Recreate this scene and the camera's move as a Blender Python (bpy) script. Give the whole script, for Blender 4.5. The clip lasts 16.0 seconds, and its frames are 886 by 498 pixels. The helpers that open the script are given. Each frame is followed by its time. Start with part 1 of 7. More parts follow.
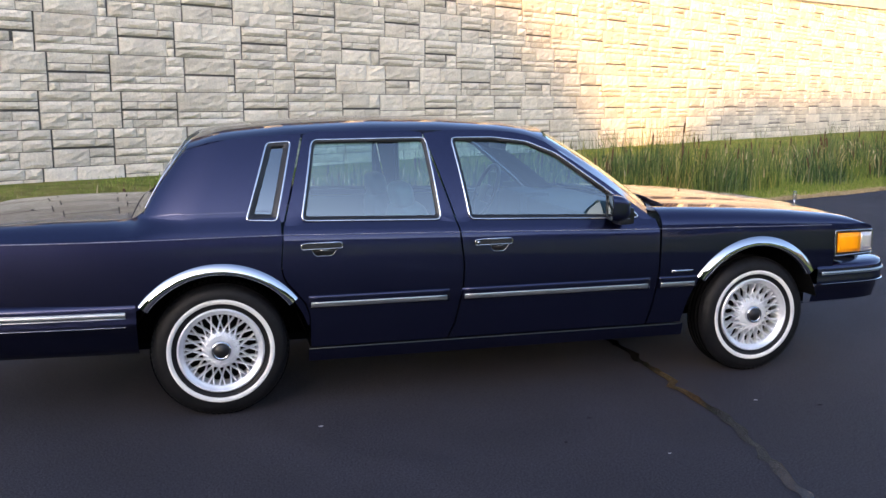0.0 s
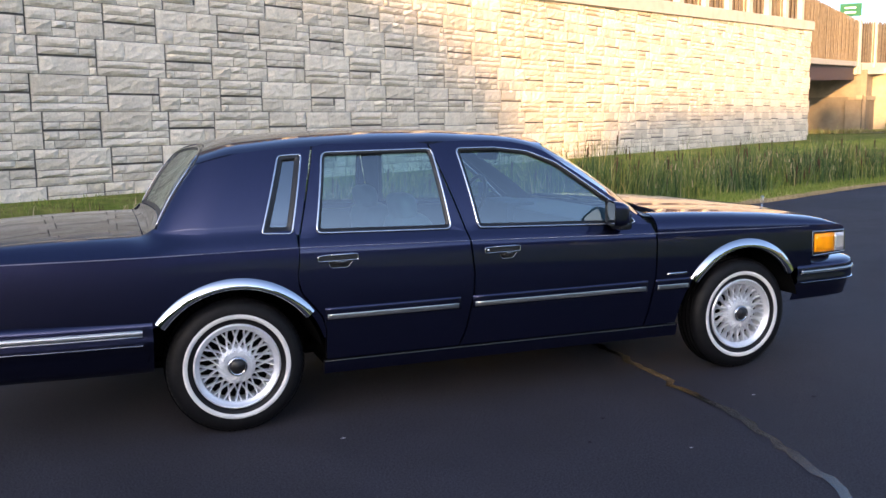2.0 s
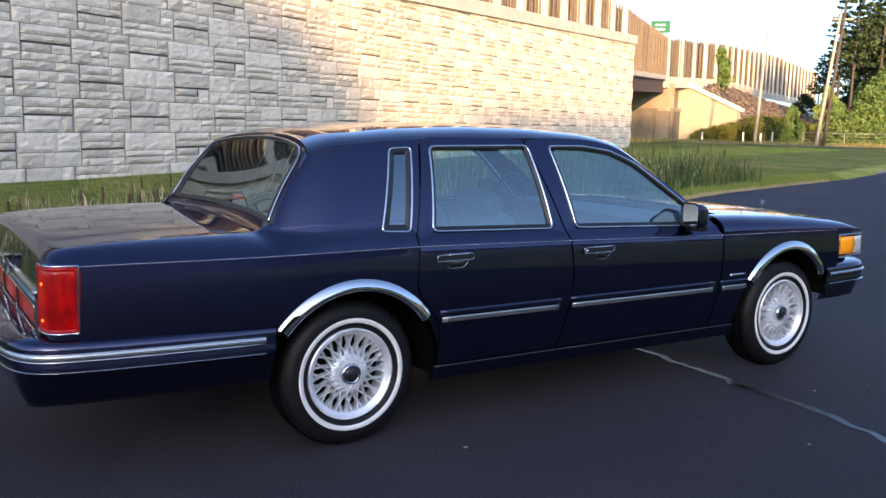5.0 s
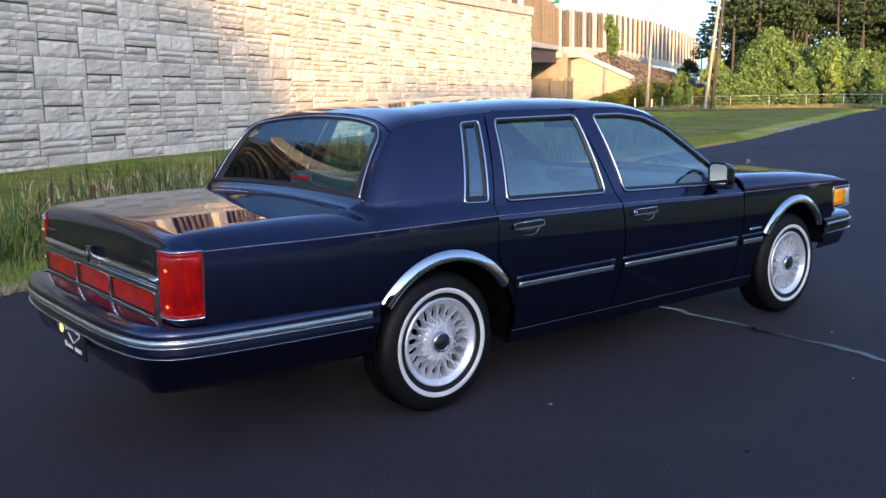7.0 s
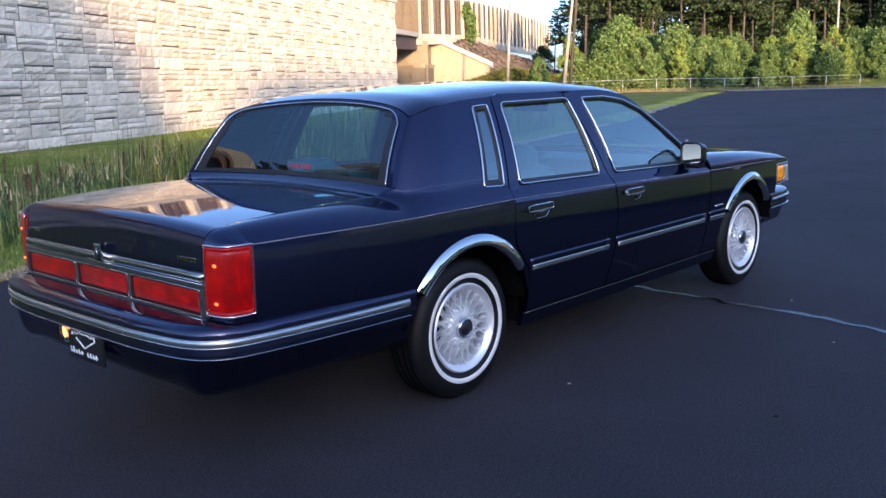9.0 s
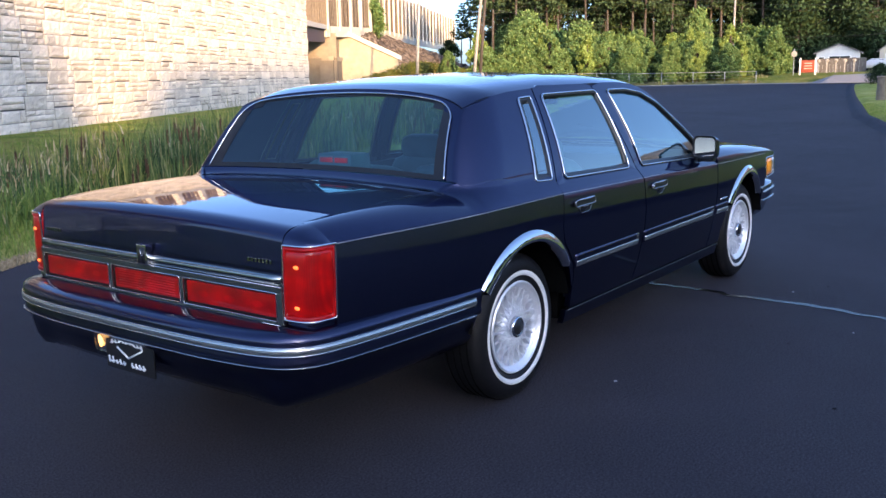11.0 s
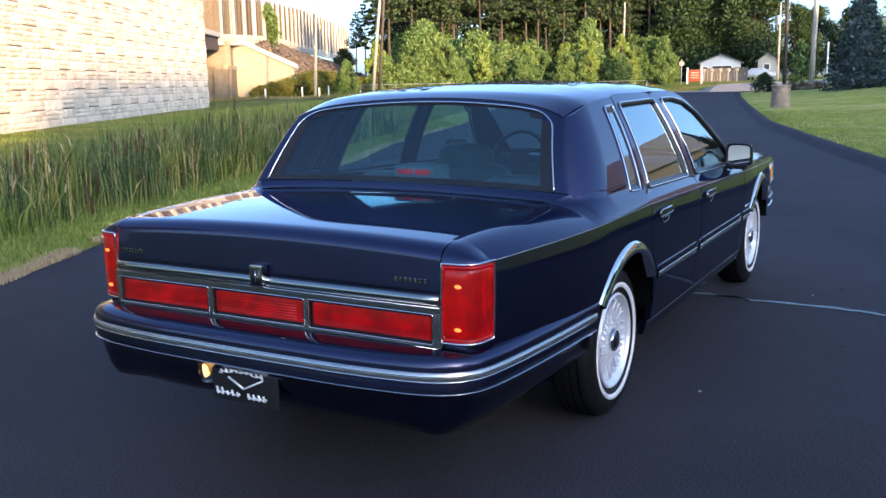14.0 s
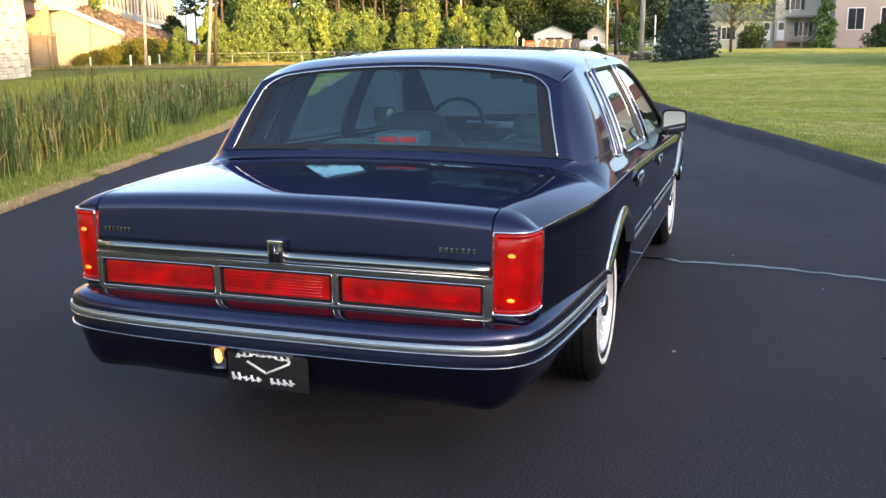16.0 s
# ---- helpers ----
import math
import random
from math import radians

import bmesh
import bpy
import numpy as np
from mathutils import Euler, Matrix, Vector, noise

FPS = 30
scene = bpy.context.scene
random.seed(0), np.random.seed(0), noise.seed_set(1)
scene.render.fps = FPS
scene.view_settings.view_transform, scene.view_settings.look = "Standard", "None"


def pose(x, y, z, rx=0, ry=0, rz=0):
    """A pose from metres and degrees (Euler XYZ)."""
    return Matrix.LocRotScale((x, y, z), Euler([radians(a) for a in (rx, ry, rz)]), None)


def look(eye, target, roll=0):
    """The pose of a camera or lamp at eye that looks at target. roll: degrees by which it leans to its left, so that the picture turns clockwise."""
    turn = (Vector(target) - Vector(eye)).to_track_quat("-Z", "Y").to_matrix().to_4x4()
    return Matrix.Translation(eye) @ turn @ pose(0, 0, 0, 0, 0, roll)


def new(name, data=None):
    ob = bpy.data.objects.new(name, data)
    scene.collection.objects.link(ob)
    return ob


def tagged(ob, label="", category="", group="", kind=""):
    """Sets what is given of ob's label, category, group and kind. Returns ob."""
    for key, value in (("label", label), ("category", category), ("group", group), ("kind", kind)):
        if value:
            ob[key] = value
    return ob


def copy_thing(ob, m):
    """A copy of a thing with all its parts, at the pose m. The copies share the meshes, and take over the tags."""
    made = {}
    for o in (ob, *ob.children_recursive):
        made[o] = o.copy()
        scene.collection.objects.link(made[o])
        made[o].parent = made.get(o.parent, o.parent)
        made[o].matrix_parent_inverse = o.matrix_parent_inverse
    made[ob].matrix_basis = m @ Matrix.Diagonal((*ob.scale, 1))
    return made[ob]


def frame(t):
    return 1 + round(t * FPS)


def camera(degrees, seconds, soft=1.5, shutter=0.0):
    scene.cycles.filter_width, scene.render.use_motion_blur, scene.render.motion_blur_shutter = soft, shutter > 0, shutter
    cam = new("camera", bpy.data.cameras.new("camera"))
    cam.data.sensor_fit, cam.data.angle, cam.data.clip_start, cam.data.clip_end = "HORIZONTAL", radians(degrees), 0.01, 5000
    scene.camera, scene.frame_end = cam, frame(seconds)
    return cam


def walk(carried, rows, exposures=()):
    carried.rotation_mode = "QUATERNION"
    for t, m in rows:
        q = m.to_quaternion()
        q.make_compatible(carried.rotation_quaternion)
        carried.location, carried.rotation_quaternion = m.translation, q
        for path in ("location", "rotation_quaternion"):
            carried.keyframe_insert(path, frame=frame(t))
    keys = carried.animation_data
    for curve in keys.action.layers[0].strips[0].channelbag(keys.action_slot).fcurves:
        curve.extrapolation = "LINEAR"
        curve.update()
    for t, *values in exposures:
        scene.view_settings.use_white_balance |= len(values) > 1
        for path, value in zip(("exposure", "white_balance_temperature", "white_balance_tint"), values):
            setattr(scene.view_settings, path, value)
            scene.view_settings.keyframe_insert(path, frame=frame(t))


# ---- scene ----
cam = camera(52.0, 16.0)
PATH = [
    (0, (-0.058, -5.354, 1.529), (0.449, -3.445, 1.217), -0.1),
    (0.5, (-0.047, -5.406, 1.534), (0.465, -3.496, 1.234), 0.6),
    (1, (-0.193, -5.409, 1.536), (0.411, -3.521, 1.267), -1.1),
    (1.5, (-0.408, -5.398, 1.537), (0.23, -3.525, 1.246), -1.2),
    (2, (-0.566, -5.26, 1.5), (0.129, -3.405, 1.224), -0.8),
    (2.5, (-0.756, -5.103, 1.485), (0.034, -3.286, 1.216), -0.1),
    (3, (-1.028, -5.036, 1.465), (-0.153, -3.259, 1.19), -1.6),
    (3.5, (-1.254, -4.935, 1.456), (-0.296, -3.204, 1.165), -1.0),
    (4, (-1.42, -4.73, 1.458), (-0.454, -3.003, 1.173), -0.7),
    (4.2, (-1.497, -4.67, 1.464), (-0.509, -2.954, 1.183), -0.1),
    (6.3, (-2.271, -4.199, 1.475), (-1.099, -2.604, 1.182), 0.1),
    (6.5, (-2.362, -4.17, 1.465), (-1.162, -2.599, 1.166), -0.2),
    (7, (-2.565, -4.105, 1.461), (-1.332, -2.565, 1.135), -1.0),
    (7.5, (-2.666, -3.962, 1.448), (-1.389, -2.456, 1.13), -1.6),
    (8, (-2.754, -3.791, 1.473), (-1.406, -2.349, 1.156), -1.4),
    (8.5, (-2.92, -3.673, 1.463), (-1.485, -2.316, 1.152), -1.2),
    (9, (-3.081, -3.573, 1.46), (-1.63, -2.244, 1.101), -1.6),
    (9.2, (-3.102, -3.529, 1.463), (-1.649, -2.208, 1.087), -1.2),
    (11.3, (-3.41, -2.889, 1.461), (-1.822, -1.737, 1.071), -1.0),
    (11.5, (-3.425, -2.85, 1.477), (-1.844, -1.696, 1.068), -0.9),
    (12, (-3.442, -2.723, 1.463), (-1.851, -1.575, 1.075), -1.3),
    (12.5, (-3.448, -2.533, 1.482), (-1.82, -1.423, 1.141), -1.3),
    (13, (-3.525, -2.393, 1.481), (-1.843, -1.363, 1.154), -0.4),
    (13.5, (-3.679, -2.246, 1.489), (-1.966, -1.266, 1.163), -1.6),
    (14, (-3.73, -2.137, 1.475), (-2.021, -1.165, 1.112), -1.1),
    (14.5, (-3.732, -1.968, 1.45), (-2.005, -1.031, 1.073), -0.3),
    (15, (-3.738, -1.808, 1.475), (-1.988, -0.929, 1.069), 0.1),
    (15.5, (-3.795, -1.66, 1.462), (-1.974, -0.943, 1.051), 0.5),
    (16, (-3.9, -1.487, 1.458), (-2.057, -0.841, 1.027), -0.7),
]
# seconds, stops, kelvin, tint
EXPOSURES = [(0.0, 2.46, 8925, 17), (0.6, 2.44, 8925, 17), (1.0, 2.06, 9240, 17), (1.6, 2.21, 8715, 17), (2.5, 2.28, 8295, 17), (4.0, 2.24, 7875, 17), (7.0, 2.08, 7350, 16), (9.5, 2.08, 6615, 17), (11.5, 2.24, 6758, 16), (12.5, 2.31, 6906, 15), (14.5, 2.3, 6960, 14), (15.5, 2.6, 7992, 15), (16.0, 2.75, 10567, 16)]
walk(cam, [(t, look(eye, aim, roll)) for t, eye, aim, roll in PATH],
     exposures=EXPOSURES)

# ---- world, sun, exposure ----
SUN_EL, SUN_AZ = 7.0, 55.0          # height of the sun; heading in which its light travels, from +x towards +y
world = bpy.data.worlds.new("world")
scene.world = world
world.use_nodes = True
wn = world.node_tree
sky = wn.nodes.new("ShaderNodeTexSky")
sky.sky_type = 'NISHITA'
sky.sun_disc = False
sky.sun_elevation = radians(SUN_EL + 5)
sky.sun_rotation = radians(270 - SUN_AZ)
sky.air_density, sky.dust_density, sky.ozone_density = 0.65, 2.0, 3.6
wn.links.new(sky.outputs[0], wn.nodes["Background"].inputs[0])
wn.nodes["Background"].inputs[1].default_value = 0.15
sun = new("sun", bpy.data.lights.new("sun", 'SUN'))
sun.data.energy, sun.data.angle, sun.data.color = 2.65, radians(1.1), (1.0, 0.66, 0.32)
a, e = radians(SUN_AZ), radians(SUN_EL)
sun_dir = Vector((math.cos(a) * math.cos(e), math.sin(a) * math.cos(e), -math.sin(e)))
sun.rotation_euler = sun_dir.to_track_quat('-Z', 'Y').to_euler()
scene.view_settings.exposure = 1.85


# ---- materials ----
class Mat:
    """Node helper: m = Mat(name); m.bsdf is the Principled node."""

    def __init__(self, name, **kw):
        self.m = bpy.data.materials.new(name)
        self.m.use_nodes = True
        self.t = self.m.node_tree
        self.bsdf = self.t.nodes["Principled BSDF"]
        self.set(**kw)

    def set(self, color=None, rough=None, metal=None, **kw):
        s = self.bsdf.inputs
        if color is not None:
            s["Base Color"].default_value = (*color, 1)
        if rough is not None:
            s["Roughness"].default_value = rough
        if metal is not None:
            s["Metallic"].default_value = metal
        for k, v in kw.items():
            s[k.replace("_", " ")].default_value = v

    def node(self, kind, **kw):
        n = self.t.nodes.new("ShaderNode" + kind)
        for k, v in kw.items():
            if k.startswith("_"):
                n.inputs[k[1:].replace("_", " ")].default_value = v
            elif k == "op":
                n.operation = v
            elif k == "blend":
                n.blend_type = v
            elif k == "dtype":
                n.data_type = v
        return n

    def link(self, a, b):
        self.t.links.new(a, b)

    def coord(self, scale=(1, 1, 1)):
        c = self.node("TexCoord")
        mp = self.node("Mapping")
        mp.inputs["Scale"].default_value = scale
        self.link(c.outputs["Object"], mp.inputs["Vector"])
        return mp.outputs["Vector"]

    def noise(self, scale, detail=6, rough=0.55, vec=None, dist=0.0):
        n = self.node("TexNoise", _Scale=scale, _Detail=detail, _Roughness=rough, _Distortion=dist)
        self.link(vec or self.coord(), n.inputs["Vector"])
        return n.outputs["Fac"]

    def ramp(self, fac, stops):
        r = self.node("ValToRGB")
        el = r.color_ramp.elements
        while len(el) < len(stops):
            el.new(0.5)
        for i, (p, c) in enumerate(stops):
            el[i].position = p
            el[i].color = (*c, 1) if len(c) == 3 else c
        self.link(fac, r.inputs["Fac"])
        return r.outputs["Color"]

    def mix(self, a, b, fac, blend='MIX'):
        n = self.node("Mix", dtype='RGBA', blend=blend)
        for sock, v in ((n.inputs[0], fac), (n.inputs[6], a), (n.inputs[7], b)):
            if isinstance(v, (int, float)):
                sock.default_value = v
            elif isinstance(v, tuple):
                sock.default_value = (*v, 1)
            else:
                self.link(v, sock)
        return n.outputs[2]

    def base(self, out):
        self.link(out, self.bsdf.inputs["Base Color"])

    def bump(self, fac, strength=0.3, dist=0.01, prev=None):
        b = self.node("Bump", _Strength=strength, _Distance=dist)
        self.link(fac, b.inputs["Height"])
        if prev:
            self.link(prev, b.inputs["Normal"])
        self.link(b.outputs["Normal"], self.bsdf.inputs["Normal"])
        return b.outputs["Normal"]

    def random(self):
        return self.node("ObjectInfo").outputs["Random"]

    def island(self):
        return self.node("NewGeometry").outputs["Random Per Island"]


def g3(v):
    return (v, v, v)


def plain(name, color, rough=0.5, metal=0.0, var=0.15, scale=6.0, bump=0.0, **kw):
    m = Mat(name, rough=rough, metal=metal, **kw)
    n = m.noise(scale)
    lo, hi = tuple(c * (1 - var) for c in color), tuple(min(1, c * (1 + var)) for c in color)
    m.base(m.ramp(n, [(0.3, lo), (0.7, hi)]))
    if bump:
        m.bump(m.noise(scale * 8), bump, 0.01)
    return m.m


def make_paint():
    m = Mat("navy_paint", rough=0.36, metal=1.0, Coat_Weight=1.0, Coat_Roughness=0.015, Coat_IOR=1.5)
    m.bsdf.inputs["Specular Tint"].default_value = (0.13, 0.15, 0.34, 1)
    fleck = m.noise(900, 2)
    m.base(m.ramp(fleck, [(0.35, (0.0155, 0.0190, 0.051)), (0.65, (0.0345, 0.0410, 0.102))]))
    return m.m


PAINT = make_paint()
CHROME = Mat("chrome", color=(0.66, 0.67, 0.69), rough=0.07, metal=1.0).m
INSERT = plain("satin_insert", (0.50, 0.52, 0.50), 0.30, 0.9, 0.05, 30)
BAR_METAL = plain("grey_bar_metal", (0.34, 0.36, 0.34), 0.22, 1.0, 0.05, 30)
SATIN = plain("satin_grey_trim", (0.14, 0.155, 0.15), 0.30, 0.8, 0.06, 25)
CHROME_DULL = Mat("brushed_chrome", color=(0.55, 0.57, 0.58), rough=0.22, metal=1.0).m
ALLOY = plain("wheel_alloy", (0.84, 0.85, 0.87), 0.36, 0.55, 0.06, 30)
RUBBER = plain("tyre_rubber", (0.007, 0.007, 0.008), 0.5, 0, 0.25, 40, 0.15, Specular_IOR_Level=0.22)
WHITEWALL = plain("whitewall_rubber", (0.72, 0.71, 0.68), 0.6, 0, 0.06, 12)
BLACK_PLASTIC = plain("black_trim", (0.012, 0.012, 0.013), 0.4, 0, 0.2, 20)
UNDERBODY = plain("underbody_black", (0.006, 0.006, 0.006), 1.0, 0, 0.3, 5, Specular_IOR_Level=0.02)
LEATHER = plain("blue_leather", (0.045, 0.105, 0.130), 0.5, 0, 0.15, 10, 0.1)
DASH = plain("dashboard_blue", (0.022, 0.040, 0.056), 0.6, 0, 0.15, 10)


def make_glass(name, tint, r0=0.06):
    m = bpy.data.materials.new(name)
    m.use_nodes = True
    t = m.node_tree
    t.nodes.remove(t.nodes["Principled BSDF"])
    tr = t.nodes.new("ShaderNodeBsdfTransparent")
    tr.inputs[0].default_value = (*tint, 1)
    gl = t.nodes.new("ShaderNodeBsdfGlossy")
    gl.inputs["Roughness"].default_value = 0.0
    gl.inputs["Color"].default_value = (0.90, 1.0, 0.97, 1)
    lw = t.nodes.new("ShaderNodeLayerWeight")
    lw.inputs[0].default_value = 0.5
    pw = t.nodes.new("ShaderNodeMath")
    pw.operation = 'POWER'
    pw.inputs[1].default_value = 4.0
    t.links.new(lw.outputs["Facing"], pw.inputs[0])
    fr = t.nodes.new("ShaderNodeMapRange")
    fr.inputs["To Min"].default_value = r0
    fr.inputs["To Max"].default_value = 0.95
    t.links.new(pw.outputs[0], fr.inputs["Value"])
    mx = t.nodes.new("ShaderNodeMixShader")
    t.links.new(fr.outputs[0], mx.inputs[0])
    t.links.new(tr.outputs[0], mx.inputs[1])
    t.links.new(gl.outputs[0], mx.inputs[2])
    t.links.new(mx.outputs[0], t.nodes["Material Output"].inputs[0])
    return m


GLASS = make_glass("tinted_glass", (0.58, 0.82, 0.81), 0.26)
REAR_GLASS = make_glass("rear_tinted_glass", (0.54, 0.80, 0.82), 0.095)
CLEAR = make_glass("clear_lens", (0.9, 0.9, 0.9))


def make_lens(name, color, glow, strength, freq=55.0):
    m = Mat(name, color=color, rough=0.3, Specular_IOR_Level=0.25, Coat_Weight=0.35, Coat_Roughness=0.02)
    w = m.node("TexWave", _Scale=freq, _Distortion=0.0)
    w.wave_type, w.bands_direction = 'BANDS', 'Y'
    m.link(m.coord(), w.inputs["Vector"])
    m.bump(w.outputs["Fac"], 0.12, 0.003)
    v = m.node("TexVoronoi", _Scale=95.0)
    m.link(m.coord((1, 1, 1)), v.inputs["Vector"])
    big = m.noise(16, 2, 0.5)
    fac = m.mix(m.ramp(v.outputs["Distance"], [(0.0, g3(1.15)), (0.6, g3(0.85))]), m.ramp(big, [(0.35, g3(0.45)), (0.65, g3(1.45))]), 1.0, 'MULTIPLY')
    fac = m.mix(fac, m.ramp(w.outputs["Fac"], [(0.1, g3(0.55)), (0.9, g3(1.18))]), 1.0, 'MULTIPLY')
    col = m.mix((*glow,), fac, 1.0, 'MULTIPLY')
    m.link(col, m.bsdf.inputs["Emission Color"])
    m.set(Emission_Strength=strength)
    return m.m


TAIL = make_lens("tail_lens_red", (0.16, 0.001, 0.002), (1.0, 0.010, 0.006), 0.058)
TAIL_DIM = make_lens("light_bar_red", (0.12, 0.002, 0.004), (1.0, 0.009, 0.006), 0.055)
TAIL_MID = make_lens("light_bar_red_bright", (0.17, 0.002, 0.004), (1.0, 0.006, 0.006), 0.06)
AMBER = make_lens("amber_lens", (0.85, 0.28, 0.01), (1.0, 0.35, 0.02), 0.07)
BULB = Mat("lit_bulb", color=(1, 0.6, 0.2), rough=0.4, Emission_Color=(1, 0.50, 0.16, 1), Emission_Strength=0.8).m
BULB_RED = Mat("lit_bulb_glow", color=(1, 0.2, 0.05), rough=0.4, Emission_Color=(1, 0.16, 0.03, 1), Emission_Strength=0.6).m


def make_asphalt():
    m = Mat("asphalt", rough=0.62, Specular_IOR_Level=0.09)
    fine = m.noise(105, 4, 0.8)
    broad = m.noise(0.35, 5, 0.6)
    mid = m.noise(3.0, 5, 0.65)
    c1 = m.ramp(fine, [(0.36, (0.0170, 0.0158, 0.0188)), (0.66, (0.078, 0.0725, 0.084))])
    c2 = m.ramp(broad, [(0.3, g3(0.78)), (0.7, g3(1.15))])
    c3 = m.ramp(mid, [(0.35, g3(0.9)), (0.65, g3(1.06))])
    m.base(m.mix(m.mix(c1, c2, 1.0, 'MULTIPLY'), c3, 1.0, 'MULTIPLY'))
    r = m.ramp(mid, [(0.3, g3(0.66)), (0.7, g3(0.82))])
    m.link(r, m.bsdf.inputs["Roughness"])
    m.bump(fine, 0.9, 0.006)
    return m.m


def make_grass(name, a, b, dry):
    m = Mat(name, rough=0.9, Specular_IOR_Level=0.04)
    fine = m.noise(25, 6, 0.75)
    broad = m.noise(0.5, 6, 0.65, m.coord((1.0, 0.45, 1.0)))
    mid = m.noise(2.2, 5, 0.65)
    c = m.ramp(fine, [(0.25, a), (0.75, b)])
    c = m.mix(c, dry, m.ramp(broad, [(0.42, g3(0)), (0.62, g3(0.7))]))
    c = m.mix(c, m.ramp(mid, [(0.3, g3(0.62)), (0.7, g3(1.28))]), 1.0, 'MULTIPLY')
    m.base(c)
    m.bump(fine, 0.9, 0.05)
    return m.m


def make_blades(name, stops, patchy=0.0):
    m = Mat(name, rough=0.7, Specular_IOR_Level=0.12)
    c = m.ramp(m.island(), stops)
    if patchy:
        n = m.ramp(m.noise(patchy, 3, 0.5), [(0.38, (0.55, 0.72, 0.80)), (0.5, (0.9, 0.95, 0.95)), (0.62, (1.45, 1.25, 0.90))])
        c = m.mix(c, n, 1.0, 'MULTIPLY')
    m.base(c)
    return m.m


def make_stone(name, stops, bump=0.7, by_object=True):
    m = Mat(name, rough=0.9)
    big = m.noise(1.1, 5, 0.6)
    fine = m.noise(22, 8, 0.7)
    tone = m.ramp(m.island(), stops)
    c = m.mix(tone, m.ramp(big, [(0.3, g3(0.78)), (0.72, g3(1.12))]), 1.0, 'MULTIPLY')
    c = m.mix(c, m.ramp(fine, [(0.25, g3(0.72)), (0.7, g3(1.08))]), 1.0, 'MULTIPLY')
    m.base(c)
    n1 = m.bump(m.noise(7, 8, 0.62), bump, 0.06)
    m.bump(fine, 0.4, 0.015, n1)
    return m.m


ASPHALT = make_asphalt()
TAR = plain("tar_filler", (0.006, 0.006, 0.007), 0.27, 0, 0.3, 14, 0.25, Specular_IOR_Level=0.3)
STREET = plain("old_asphalt", (0.25, 0.24, 0.225), 0.85, 0, 0.12, 3, 0.3)
GRASS = make_grass("meadow_grass", (0.10, 0.145, 0.028), (0.19, 0.235, 0.050), (0.32, 0.265, 0.10))
LAWN = make_grass("lawn_grass", (0.25, 0.29, 0.052), (0.42, 0.45, 0.088), (0.56, 0.48, 0.18))
STONE = make_stone("wall_stone", [(0.0, (0.68, 0.60, 0.48)), (0.3, (0.79, 0.70, 0.57)), (0.6, (0.86, 0.765, 0.63)), (1.0, (0.92, 0.82, 0.68))], 0.8)
JOINT = plain("wall_joint", (0.10, 0.093, 0.085), 0.95, 0, 0.2, 4)
CONCRETE = plain("pale_concrete", (0.52, 0.49, 0.43), 0.85, 0, 0.12, 2.0, 0.2)
CONCRETE_DARK = plain("weathered_concrete", (0.27, 0.25, 0.22), 0.9, 0, 0.2, 1.5, 0.3)
STEEL_RUST = plain("red_brown_girder", (0.075, 0.035, 0.028), 0.6, 0.0, 0.2, 2)
# Darker copy of the board timber, so that the recesses look shaded.
BARRIER_BACK = plain("shade_dark_backing_timber", (0.085, 0.064, 0.046), 0.9, 0, 0.3, 3, 0.3)
BARRIER_WOOD = plain("grey_brown_timber", (0.165, 0.13, 0.095), 0.85, 0, 0.3, 3, 0.3)
def make_riprap():
    m = Mat("riprap_rock", rough=0.95, Specular_IOR_Level=0.2)
    v = m.node("TexVoronoi", _Scale=1.9)
    m.link(m.coord(), v.inputs["Vector"])
    tone = m.ramp(m.noise(1.9, 2, 0.5), [(0.3, (0.16, 0.115, 0.085)), (0.7, (0.36, 0.28, 0.21))])
    # crevices between rocks darkened in the colour to stand for their shade
    gap = m.ramp(v.outputs["Distance"], [(0.25, g3(1.0)), (0.75, g3(0.25))])
    m.base(m.mix(tone, gap, 1.0, 'MULTIPLY'))
    m.bump(v.outputs["Distance"], 1.0, -0.35)
    return m.m


RIPRAP = make_riprap()
POLE_WOOD = plain("weathered_pole_wood", (0.30, 0.285, 0.265), 0.9, 0, 0.25, 5, 0.4)
BARK = plain("pine_bark", (0.060, 0.050, 0.042), 0.95, 0, 0.3, 6, 0.6)
GALV = Mat("galvanised_steel", color=(0.45, 0.46, 0.46), rough=0.45, metal=0.8).m
LEAF = make_blades("leaf_green", [(0.0, (0.045, 0.095, 0.030)), (0.5, (0.095, 0.165, 0.055)), (1.0, (0.18, 0.25, 0.09))])
LEAF_LIGHT = make_blades("leaf_light_green", [(0.0, (0.08, 0.14, 0.03)), (0.5, (0.16, 0.235, 0.06)), (1.0, (0.26, 0.33, 0.10))])
# LEAF_DARK and NEEDLE also carry the shade of the far wood in their colour.
LEAF_DARK = make_blades("leaf_dark_green", [(0.0, (0.014, 0.032, 0.014)), (0.6, (0.030, 0.056, 0.023)), (1.0, (0.055, 0.085, 0.034))])
NEEDLE = make_blades("pine_needles", [(0.0, (0.014, 0.032, 0.016)), (0.5, (0.032, 0.056, 0.024)), (1.0, (0.064, 0.092, 0.038))])
SPRUCE = make_blades("blue_spruce_needles", [(0.0, (0.020, 0.040, 0.038)), (0.6, (0.060, 0.095, 0.092)), (1.0, (0.14, 0.19, 0.185))])
CAT_BLADE = make_blades("cattail_blade", [(0.0, (0.030, 0.058, 0.024)), (0.45, (0.085, 0.138, 0.046)), (0.76, (0.20, 0.245, 0.075)), (0.93, (0.33, 0.30, 0.13)), (1.0, (0.50, 0.39, 0.22))], 0.75)
CAT_HEAD = plain("cattail_head", (0.09, 0.045, 0.02), 0.9, 0, 0.3, 8)
